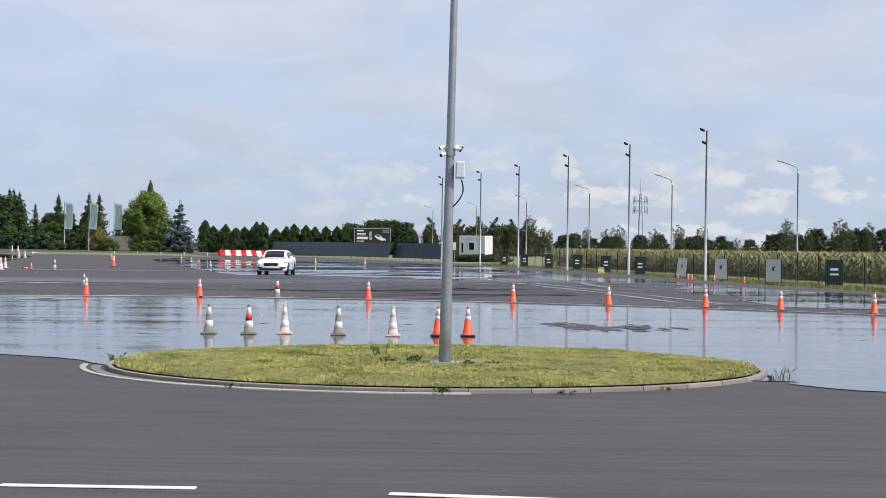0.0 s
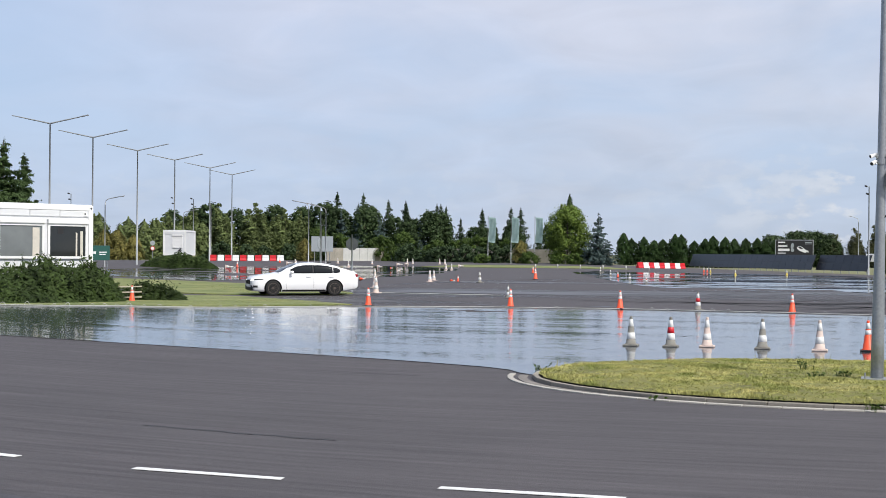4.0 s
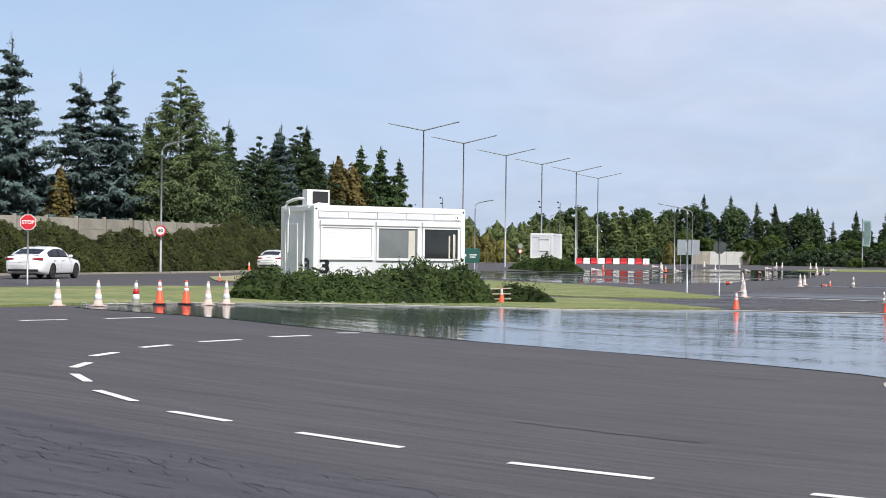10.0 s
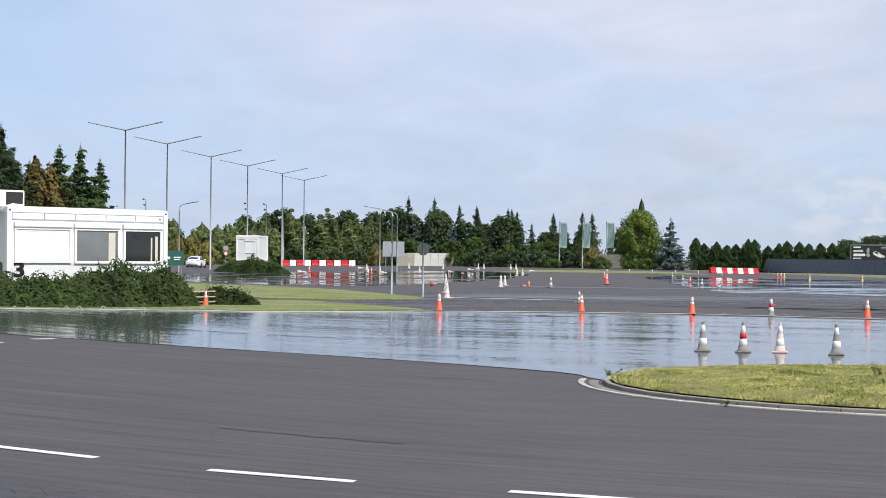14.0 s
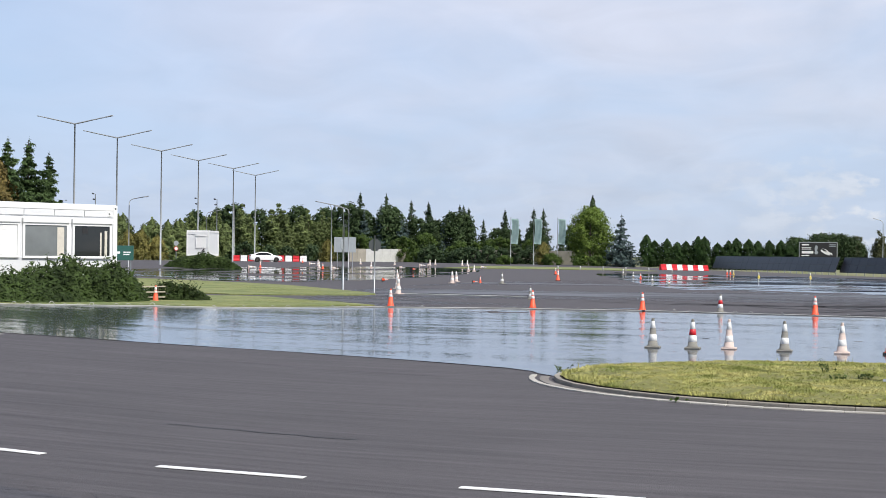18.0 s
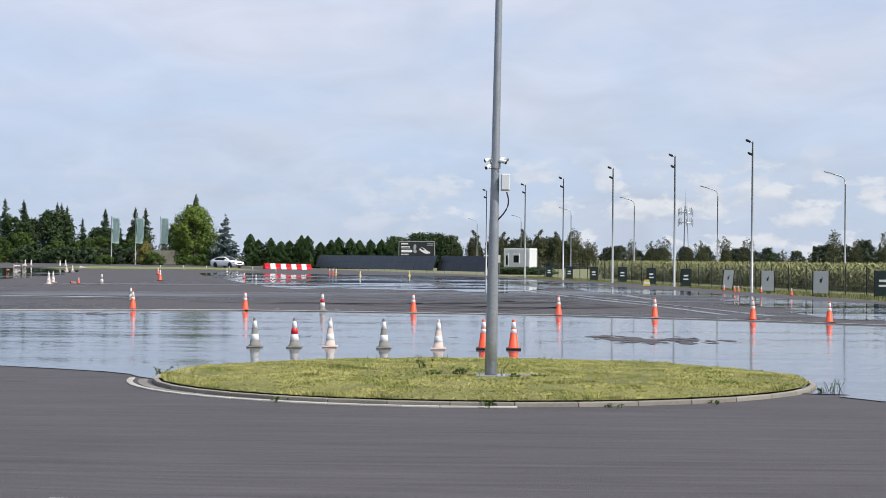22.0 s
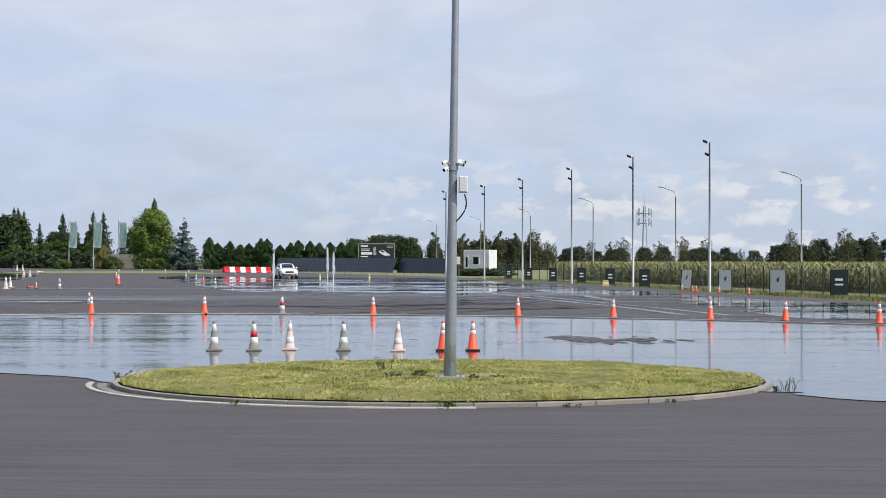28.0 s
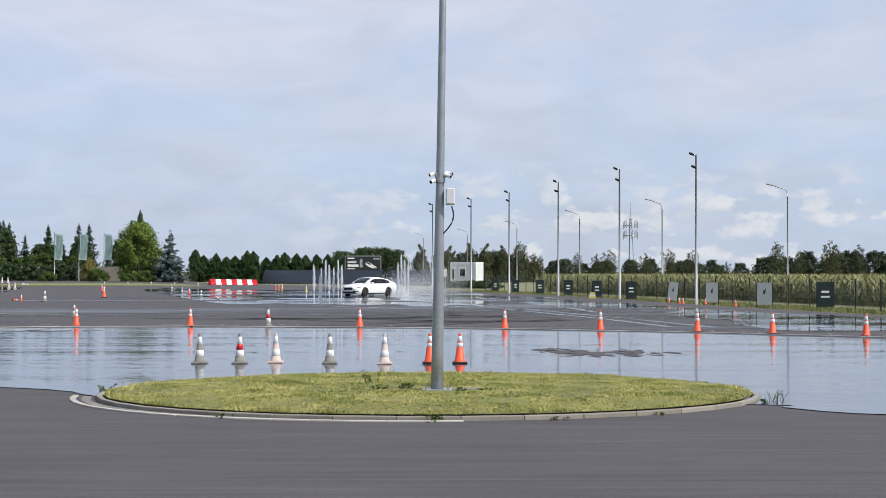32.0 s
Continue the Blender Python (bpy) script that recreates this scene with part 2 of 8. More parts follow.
def asphalt_material(name, colour, stain):
    """Worn grey asphalt: coarse grain, broad lanes of tone along the driving direction, faint dark stains."""
    m = material(name, colour, rough=0.74, vary=0.16, scale=0.25, fine=28, bump=0.005, bump_scale=80, second=stain)
    n, l = m.node_tree.nodes, m.node_tree.links
    co = n["Texture Coordinate"]
    mp = n.new("ShaderNodeMapping")
    mp.inputs["Scale"].default_value = (0.05, 1.6, 1)
    mp.inputs["Rotation"].default_value = (0, 0, 0.06)
    l.new(co.outputs["Object"], mp.inputs[0])
    st = n.new("ShaderNodeTexNoise")
    st.inputs["Scale"].default_value, st.inputs["Detail"].default_value = 1.0, 6
    l.new(mp.outputs[0], st.inputs["Vector"])
    rg = n.new("ShaderNodeMapRange")
    rg.inputs["From Min"].default_value, rg.inputs["From Max"].default_value = 0.3, 0.7
    rg.inputs["To Min"].default_value, rg.inputs["To Max"].default_value = 0.92, 1.08
    l.new(st.outputs["Fac"], rg.inputs["Value"])
    m4 = n.new("ShaderNodeMapping")
    m4.inputs["Scale"].default_value = (0.45, 8.0, 1)
    m4.inputs["Rotation"].default_value = (0, 0, -0.09)
    l.new(co.outputs["Object"], m4.inputs[0])
    s2 = n.new("ShaderNodeTexNoise")
    s2.inputs["Scale"].default_value, s2.inputs["Detail"].default_value = 1.0, 8
    l.new(m4.outputs[0], s2.inputs["Vector"])
    r2 = n.new("ShaderNodeMapRange")
    r2.inputs["From Min"].default_value, r2.inputs["From Max"].default_value = 0.3, 0.7
    r2.inputs["To Min"].default_value, r2.inputs["To Max"].default_value = 0.68, 1.26
    l.new(s2.outputs["Fac"], r2.inputs["Value"])
    mm = n.new("ShaderNodeMath")
    mm.operation = "MULTIPLY"
    l.new(rg.outputs[0], mm.inputs[0])
    l.new(r2.outputs[0], mm.inputs[1])
    rg = mm
    hs = n.new("ShaderNodeHueSaturation")
    p = n["Principled BSDF"]
    old = p.inputs["Base Color"].links[0].from_socket
    l.new(old, hs.inputs["Color"])
    l.new(rg.outputs[0], hs.inputs["Value"])
    l.new(hs.outputs[0], p.inputs["Base Color"])
    return m


def water_material(name, cover, mscale, soft=0.02, stretch=(1, 1, 1), rough=0.04, wave=(5.0, 6.0), slope=(0.05, 0.24), band=(0.10, 0.7), calm=(0.35, 1.3), base=(0.034, 0.047, 0.066), ior=1.45, swell=0.0, fold=(0.20, 1.6)):
    """A thin film of water: cover is the share of the sheet that is wet, in patches of size 1/mscale."""
    m = bpy.data.materials.new(name)
    m.use_nodes = True
    n, l = m.node_tree.nodes, m.node_tree.links
    p, out = n["Principled BSDF"], n["Material Output"]
    p.inputs["Base Color"].default_value = (*base, 1)
    p.inputs["IOR"].default_value = ior
    co = n.new("ShaderNodeTexCoord")
    mp = n.new("ShaderNodeMapping")
    mp.inputs["Scale"].default_value = (*wave, 1)
    l.new(co.outputs["Object"], mp.inputs[0])
    wv = n.new("ShaderNodeTexNoise")
    wv.inputs["Scale"].default_value, wv.inputs["Detail"].default_value = 1.0, 7
    wv.inputs["Roughness"].default_value = 0.6
    l.new(mp.outputs[0], wv.inputs["Vector"])

    def vec(op, a, value):
        v = n.new("ShaderNodeVectorMath")
        v.operation = op
        l.new(a, v.inputs[0])
        if value:
            v.inputs[1].default_value = value
        return v.outputs[0]

    # small slopes of the rippled surface
    tilt = vec("MULTIPLY", vec("SUBTRACT", wv.outputs["Color"], (0.5, 0.5, 0.5)), (*slope, 0.0))
    # calm and ruffled bands lie side by side
    mb = n.new("ShaderNodeMapping")
    mb.inputs["Scale"].default_value = (*band, 1)
    mb.inputs["Location"].default_value = (3.1, 7.7, 0)
    l.new(co.outputs["Object"], mb.inputs[0])
    nb = n.new("ShaderNodeTexNoise")
    nb.inputs["Scale"].default_value, nb.inputs["Detail"].default_value = 1.0, 5
    nb.inputs["Distortion"].default_value = 0.3
    l.new(mb.outputs[0], nb.inputs["Vector"])
    rb = n.new("ShaderNodeMapRange")
    rb.inputs["From Min"].default_value, rb.inputs["From Max"].default_value = 0.38, 0.62
    rb.inputs["To Min"].default_value, rb.inputs["To Max"].default_value = calm
    l.new(nb.outputs["Fac"], rb.inputs["Value"])
    ts = n.new("ShaderNodeVectorMath")
    ts.operation = "SCALE"
    l.new(tilt, ts.inputs[0])
    l.new(rb.outputs[0], ts.inputs["Scale"])
    tilt = ts.outputs[0]
    if swell:
        # long low wrinkles across the pan
        mw = n.new("ShaderNodeMapping")
        mw.inputs["Scale"].default_value = (*fold, 1)
        mw.inputs["Rotation"].default_value = (0, 0, 0.05)
        l.new(co.outputs["Object"], mw.inputs[0])
        nw = n.new("ShaderNodeTexNoise")
        nw.inputs["Scale"].default_value, nw.inputs["Detail"].default_value = 1.0, 6
        nw.inputs["Distortion"].default_value = 0.5
        l.new(mw.outputs[0], nw.inputs["Vector"])
        big = vec("MULTIPLY", vec("SUBTRACT", nw.outputs["Color"], (0.5, 0.5, 0.5)), (0.0, swell, 0.0))
        add = n.new("ShaderNodeVectorMath")
        l.new(tilt, add.inputs[0])
        l.new(big, add.inputs[1])
        tilt = add.outputs[0]
    l.new(vec("NORMALIZE", vec("ADD", tilt, (0, 0, 1)), None), p.inputs["Normal"])
    p.inputs["Roughness"].default_value = rough
    if cover < 1:
        m2 = n.new("ShaderNodeMapping")
        m2.inputs["Scale"].default_value = stretch
        l.new(co.outputs["Object"], m2.inputs[0])
        ms = n.new("ShaderNodeTexNoise")
        ms.inputs["Scale"].default_value, ms.inputs["Detail"].default_value = mscale, 6
        ms.inputs["Distortion"].default_value = 0.4
        l.new(m2.outputs[0], ms.inputs["Vector"])
        r = n.new("ShaderNodeMapRange")
        mid = 0.5 + (0.5 - cover) * 0.5
        r.inputs["From Min"].default_value, r.inputs["From Max"].default_value = mid - soft, mid + soft
        l.new(ms.outputs["Fac"], r.inputs["Value"])
        tr, mx = n.new("ShaderNodeBsdfTransparent"), n.new("ShaderNodeMixShader")
        l.new(r.outputs[0], mx.inputs[0])
        l.new(tr.outputs[0], mx.inputs[1])
        l.new(p.outputs[0], mx.inputs[2])
        l.new(mx.outputs[0], out.inputs[0])
    return m


ASPHALT = asphalt_material("asphalt", (0.0685, 0.061, 0.0645), (0.053, 0.048, 0.050))
OLD_ASPHALT = asphalt_material("old_asphalt", (0.056, 0.053, 0.060), (0.042, 0.040, 0.045))
WATER = water_material("water_film", 1.0, 1.0, rough=0.085, wave=(4, 26), slope=(0.008, 0.13), band=(0.05, 0.7), calm=(0.85, 1.2), ior=1.95, swell=0.07, fold=(0.10, 1.1))
PUDDLE = water_material("puddle_film", 0.62, 0.22, stretch=(0.85, 0.5, 1), rough=0.03, wave=(9, 9), slope=(0.008, 0.2), band=(0.12, 0.3), calm=(0.5, 1.2), ior=2.0, swell=0.22, fold=(0.06, 0.26))
SHINE = water_material("shining_puddle_film", 0.60, 0.22, stretch=(0.8, 0.5, 1), rough=0.02, wave=(9, 9), slope=(0.006, 0.26), band=(0.2, 0.2), calm=(0.6, 1.3), ior=1.9, swell=0.12, fold=(0.12, 0.35))
# damp film; base paler than dry asphalt, to paint in part of the sheen
DAMP = water_material("damp_film", 0.42, 0.10, soft=0.10, stretch=(0.3, 1, 1), rough=0.42, wave=(9, 9), slope=(0.05, 0.1), base=(0.075, 0.073, 0.078))
# darker than the blades: shade in the gaps between them is put into this colour
GRASS = material("grass", (0.125, 0.125, 0.038), rough=0.9, vary=0.3, scale=0.6, fine=14, bump=0.03, bump_scale=20, second=(0.26, 0.25, 0.07))
BLADE = material("grass_blade", (0.215, 0.245, 0.055), rough=0.8, vary=0.38, scale=1.6, fine=9, second=(0.50, 0.45, 0.17), islands=0.26)
VERGE = material("verge_grass", (0.125, 0.160, 0.050), rough=0.95, vary=0.3, scale=0.5, fine=6, bump=0.03, bump_scale=9, second=(0.26, 0.255, 0.10))
FIELD = material("meadow", (0.155, 0.17, 0.070), rough=0.95, vary=0.25, scale=0.15, fine=3, second=(0.22, 0.20, 0.11))
STRAW = material("dry_grass", (0.30, 0.265, 0.15), rough=0.95, vary=0.25, scale=0.8, fine=8, bump=0.02, bump_scale=12, second=(0.20, 0.20, 0.09))
KERB = material("kerb_concrete", (0.29, 0.265, 0.225), rough=0.85, vary=0.2, scale=2, fine=60, bump=0.003, rand=0.12)
EDGING = material("edge_stone_pale", (0.44, 0.415, 0.37), rough=0.8, vary=0.15, scale=3, fine=50, rand=0.12)
GUTTER = material("gutter_concrete", (0.22, 0.20, 0.18), rough=0.85, vary=0.2, scale=3, fine=40, rand=0.15)
PAINT = material("road_paint", (0.72, 0.72, 0.70), rough=0.6, vary=0.12, scale=6, fine=60, second=(0.45, 0.45, 0.44))
GALV = material("galvanised_steel", (0.36, 0.38, 0.40), rough=0.45, metal=0.55, vary=0.12, scale=3, fine=30)
POSTGREY = material("pole_grey", (0.36, 0.375, 0.385), rough=0.5, metal=0.3, vary=0.08)
WHITE = material("white_paint", (0.80, 0.80, 0.79), rough=0.45, vary=0.05, scale=1.2, fine=30)
OFFWHITE = material("white_panel", (0.70, 0.71, 0.72), rough=0.5, vary=0.05, scale=1.5, fine=30)
DARK = material("dark_plastic", (0.016, 0.016, 0.018), rough=0.6, vary=0.1)
BLACKP = material("black_paint", (0.012, 0.012, 0.014), rough=0.35, vary=0.05)
ORANGE = material("cone_orange", (0.86, 0.10, 0.035), rough=0.5, vary=0.10, scale=4, fine=50)
REFLECT = material("cone_white_band", (0.78, 0.78, 0.76), rough=0.4, vary=0.10, scale=8, fine=60)
CONEGREY = material("cone_dirty_grey", (0.25, 0.24, 0.21), rough=0.8, vary=0.25, scale=6, fine=50)
CONEPALE = material("cone_faded", (0.62, 0.50, 0.44), rough=0.7, vary=0.15, scale=6, fine=50)
RED = material("red_plastic", (0.62, 0.02, 0.03), rough=0.4, vary=0.10)
YELLOW = material("yellow_plastic", (0.72, 0.56, 0.10), rough=0.5, vary=0.1)
BARK = material("bark", (0.10, 0.075, 0.055), rough=0.9, vary=0.3, scale=5, fine=30, bump=0.01)
CONCRETE = material("concrete_wall", (0.33, 0.305, 0.255), rough=0.9, vary=0.22, scale=0.8, fine=25, bump=0.004, rand=0.1)
GLASS = material("window_glass", (0.022, 0.025, 0.025), rough=0.03, vary=0.05, spec=0.6)
# pale base colour paints in the reflection on this pane
GLASSPALE = material("window_glass_pale", (0.17, 0.185, 0.185), rough=0.04, vary=0.10, scale=1.2, fine=2, spec=0.8)
CURTAIN = material("curtain_cloth", (0.62, 0.58, 0.50), rough=0.9, vary=0.1)
CARPAINT = material("car_white_paint", (0.87, 0.87, 0.87), rough=0.18, vary=0.02, coat=0.6)
CARGLASS = material("car_glass", (0.014, 0.016, 0.019), rough=0.06, vary=0.02, spec=0.18)
TYRE = material("tyre_rubber", (0.018, 0.018, 0.018), rough=0.85, vary=0.2)
RIM = material("dark_wheel_rim", (0.17, 0.135, 0.115), rough=0.45, metal=0.6, vary=0.2)
LAMPGLASS = material("headlamp_glass", (0.30, 0.32, 0.34), rough=0.08, vary=0.1, metal=0.4)
TAILRED = material("tail_lamp_red", (0.26, 0.010, 0.016), rough=0.15, vary=0.05)
PANEL = material("solar_panel", (0.024, 0.023, 0.030), rough=0.38, vary=0.1, scale=1, fine=10, spec=0.3, rand=0.2)
SIGNGREEN = material("sign_dark_green", (0.010, 0.024, 0.024), rough=0.45, vary=0.08)
SIGNGREY = material("sign_grey", (0.33, 0.36, 0.38), rough=0.45, vary=0.08)
FLAG = material("flag_cloth", (0.40, 0.54, 0.52), rough=0.85, vary=0.12, scale=2, fine=30)
TAR = material("tar_seam", (0.022, 0.021, 0.022), rough=0.6, vary=0.2)
BOARDGREEN = material("board_green", (0.02, 0.10, 0.08), rough=0.5, vary=0.1)
DARKGREY = material("sign_back_dark", (0.09, 0.10, 0.10), rough=0.5, metal=0.3, vary=0.1)
VERGEBLADE = material("verge_blade", (0.18, 0.22, 0.06), rough=0.8, vary=0.15, scale=0.4, fine=5, second=(0.25, 0.26, 0.09), islands=0.15)
ROUGHGRASS = material("rough_grass_blade", (0.135, 0.165, 0.050), rough=0.85, vary=0.3, scale=0.6, fine=5, second=(0.22, 0.20, 0.085), islands=0.22)
LAMPLIT = material("headlamp_lit", (0.9, 0.9, 0.9), rough=0.1, vary=0.02)
LAMPLIT.node_tree.nodes["Principled BSDF"].inputs["Emission Color"].default_value = (1.0, 0.97, 0.92, 1)
LAMPLIT.node_tree.nodes["Principled BSDF"].inputs["Emission Strength"].default_value = 9.0
SPRAY = material("water_spray", (0.86, 0.88, 0.90), rough=0.4, vary=0.05)


def leaf_material(name, a, b, rough=0.65, vary=0.24):
    # first tone raised, second lowered: sunlit and shaded foliage put into the colour
    m = material(name, [c * 1.14 for c in a], rough=rough, vary=vary, scale=0.8, fine=4, second=[c * 0.62 for c in b], islands=0.34, rand=0.16, spec=0.12)
    return m


L_SPRUCE = leaf_material("blue_spruce_needles", (0.094, 0.134, 0.126), (0.024, 0.046, 0.041))
L_PINE = leaf_material("pine_needles", (0.043, 0.068, 0.030), (0.016, 0.031, 0.017))
L_THUJA = leaf_material("thuja_leaves", (0.027, 0.051, 0.015), (0.015, 0.030, 0.010))
L_GOLD = leaf_material("golden_leaves", (0.185, 0.165, 0.048), (0.095, 0.095, 0.032))
L_ROW = leaf_material("far_hedgerow_leaves", (0.115, 0.145, 0.052), (0.066, 0.092, 0.036))
L_FRESH = leaf_material("fresh_conifer_needles", (0.065, 0.105, 0.035), (0.038, 0.068, 0.026))
L_BROAD = leaf_material("broad_leaves", (0.058, 0.092, 0.020), (0.034, 0.061, 0.017))
L_BIRCH = leaf_material("thin_birch_leaves", (0.085, 0.092, 0.045), (0.050, 0.058, 0.032))
L_FAR = leaf_material("far_wood_leaves", (0.060, 0.075, 0.045), (0.036, 0.048, 0.032))
L_RUST = leaf_material("rusty_conifer_needles", (0.115, 0.088, 0.028), (0.062, 0.055, 0.022))
L_LARCH = leaf_material("larch_needles", (0.088, 0.118, 0.050), (0.028, 0.046, 0.019))
L_LIME = leaf_material("lime_green_leaves", (0.115, 0.165, 0.032), (0.060, 0.098, 0.020))
L_DARK = leaf_material("dark_wood_leaves", (0.046, 0.072, 0.028), (0.027, 0.046, 0.023))
# ivy highlights and shaded gaps are set as leaf tones
L_IVY = leaf_material("ivy_leaves", (0.034, 0.040, 0.010), (0.008, 0.010, 0.003))
L_SHRUB = leaf_material("shrub_leaves", (0.034, 0.054, 0.014), (0.010, 0.019, 0.006))
L_CORN = leaf_material("corn_leaves", (0.190, 0.200, 0.088), (0.27, 0.255, 0.13))


# ---- terrain ----
def smooth(u):
    u = min(1.0, max(0.0, u))
    return u * u * (3 - 2 * u)


RISE_C, RISE_S = math.cos(radians(28)), math.sin(radians(28))


def ground_z(x, y):
    """The paved ground: flat in the middle, half a metre higher along the hedge, rising gently far away."""
    q, r = -x * RISE_C - y * RISE_S, math.hypot(x, y)
    return 0.55 * smooth((q + 4) / 16) + 0.006 * max(0.0, min(r, 260.0) - 130.0) * smooth((r - 130.0) / 40.0) * smooth((-x / max(r, 1.0) - 0.10) / 0.10)


# ---- mesh helpers ----
def part(name, bm, mat, parent=None, label="", smooth_faces=False, kind=""):
    me = bpy.data.meshes.new(name)
    bm.to_mesh(me)
    bm.free()
    for mt in (mat if isinstance(mat, (list, tuple)) else [mat]):
        me.materials.append(mt)
    if smooth_faces:
        me.polygons.foreach_set("use_smooth", [True] * len(me.polygons))
    ob = new(name, me)
    ob.parent = parent
    if label or kind:
        tagged(ob, label=label, kind=kind)
    return ob


def empty(name, m, label, category, group="", kind=""):
    ob = new(name)
    ob.empty_display_size = 0.2
    ob.matrix_basis = m
    return tagged(ob, label, category, group, kind)


def box(bm, cx, cy, cz, sx, sy, sz, bevel=0.0, m=None):
    """A box by its centre and sizes, its edges rounded by bevel."""
    r = bmesh.ops.create_cube(bm, size=1.0)
    vs = r["verts"]
    bmesh.ops.scale(bm, vec=(sx, sy, sz), verts=vs)
    bmesh.ops.translate(bm, vec=(cx, cy, cz), verts=vs)
    if bevel:
        es = list({e for v in vs for e in v.link_edges})
        r = bmesh.ops.bevel(bm, geom=es, offset=bevel, segments=2, affect="EDGES", profile=0.6)
        vs = list({v for f in r["faces"] for v in f.verts} | {v for v in vs if v.is_valid})
    if m is not None:
        bmesh.ops.transform(bm, matrix=m, verts=vs)
    return vs


def tube(bm, pts, r, n=8, r2=None, cap=True):
    """A round tube along points; r to r2 from start to end."""
    pts = [Vector(p) for p in pts]
    rings = []
    for i, p in enumerate(pts):
        d = (pts[min(i + 1, len(pts) - 1)] - pts[max(i - 1, 0)]).normalized()
        side = d.cross(Vector((0, 0, 1)) if abs(d.z) < 0.9 else Vector((1, 0, 0))).normalized()
        up = side.cross(d)
        rr = r if r2 is None else r + (r2 - r) * i / max(1, len(pts) - 1)
        rings.append([bm.verts.new(p + (side * math.cos(a) + up * math.sin(a)) * rr) for a in [2 * math.pi * k / n for k in range(n)]])
    for a, b in zip(rings, rings[1:]):
        for k in range(n):
            bm.faces.new((a[k], a[(k + 1) % n], b[(k + 1) % n], b[k]))
    if cap:
        bm.faces.new(rings[0])
        bm.faces.new(rings[-1][::-1])


def lathe(bm, prof, n=20, mats=None):
    """A turned solid about z from (radius, height) pairs; mats: the slot of each band."""
    rings = [[bm.verts.new((r * math.cos(2 * math.pi * k / n), r * math.sin(2 * math.pi * k / n), z)) for k in range(n)] for r, z in prof]
    for i, (a, b) in enumerate(zip(rings, rings[1:])):
        for k in range(n):
            f = bm.faces.new((a[k], a[(k + 1) % n], b[(k + 1) % n], b[k]))
            if mats:
                f.material_index = mats[i]
    bm.faces.new(rings[0][::-1])
    bm.faces.new(rings[-1])


def draped(name, outline, mat, lift, label="", category="", kind="structure", step=2.5, parent=None, thick=0.0):
    """A sheet over the terrain inside an outline, cut along one grid that all sheets share."""
    bm = bmesh.new()
    bm.faces.new([bm.verts.new((x, y, 0)) for x, y in outline])
    for axis in (0, 1):
        lo = math.ceil(min(p[axis] for p in outline) / step)
        hi = math.floor(max(p[axis] for p in outline) / step)
        for k in range(lo, hi + 1):
            if step < 10 and abs(k * step) > 70 and k % 4:
                continue
            co, no = [0, 0, 0], [0, 0, 0]
            co[axis], no[axis] = k * step + 1e-4, 1
            bmesh.ops.bisect_plane(bm, geom=bm.verts[:] + bm.edges[:] + bm.faces[:], plane_co=co, plane_no=no)
    for f in bm.faces:
        if f.normal.z < 0:
            f.normal_flip()
    for v in bm.verts:
        v.co.z = ground_z(v.co.x, v.co.y) + lift
    if thick:
        r = bmesh.ops.extrude_edge_only(bm, edges=[e for e in bm.edges if e.is_boundary])
        for v in r["geom"]:
            if isinstance(v, bmesh.types.BMVert):
                v.co.z -= thick
    ob = part(name, bm, mat, parent)
    return tagged(ob, label, category, kind=kind)


def curve_outline(pts, n=6):
    """A closed smooth outline (Catmull-Rom) through a few corner points."""
    out, k = [], len(pts)
    for i in range(k):
        p = [Vector((*pts[(i + j - 1) % k], 0)) for j in range(4)]
        for s in range(n):
            t = s / n
            v = 0.5 * (2 * p[1] + (p[2] - p[0]) * t + (2 * p[0] - 5 * p[1] + 4 * p[2] - p[3]) * t * t + (3 * p[1] - p[0] - 3 * p[2] + p[3]) * t ** 3)
            out.append((v.x, v.y))
    return out


# ---- ground, asphalt, water ----
def build_ground():
    bm = bmesh.new()
    radii = [0, 6, 12, 18, 24, 30, 36, 42, 48, 54, 60, 68, 76, 84, 92, 100, 112, 125, 140, 155, 170, 185, 200, 220, 240, 260, 300, 400, 600, 1000, 2000, 4000]
    n = 160
    prev = None
    for r in radii:
        ring = [bm.verts.new((r * math.sin(2 * math.pi * k / n), r * math.cos(2 * math.pi * k / n), 0)) for k in range(n)] if r else [bm.verts.new((0, 0, 0))]
        for v in ring:
            v.co.z = ground_z(v.co.x, v.co.y) - 0.12
        if prev:
            for k in range(n):
                j = (k + 1) % n
                bm.faces.new((prev[0], ring[j], ring[k]) if len(prev) == 1 else (prev[k], prev[j], ring[j], ring[k]))
        prev = ring
    tagged(part("ground", bm, FIELD), "dry green and straw-coloured meadow ground", "ground", kind="structure")


build_ground()
draped("road", [(44, -45), (33, 0), (25, 36), (18.9, 63), (15.4, 79), (12.7, 98), (9, 116), (5, 128), (1.2, 152), (-6.8, 171), (-16, 193),
                (-22.5, 207), (-30, 211), (-45, 212), (-70, 216), (-92, 212), (-101, 195), (-98, 180), (-84, 138), (-66, 95), (-55.5, 74), (-54, 48), (-54, -45)],
       ASPHALT, 0.0, "dark grey worn asphalt of a driving practice ground", "road")
draped("road_old", [(-14, 10.6), (-12.4, 10.1), (-11.6, 10.0), (-10.7, 9.8), (-9.9, 9.75), (-9.0, 9.5), (-8.4, 9.5), (-7.7, 9.35), (-6.5, 9.25), (-5.8, 9.1), (-5.1, 8.9), (-4.2, 8.3), (-3.2, 7.0), (-3, 4), (-8, 2), (-14, 5)],
       OLD_ASPHALT, 0.008, "older bluish grey asphalt, cracked and worn", "road")
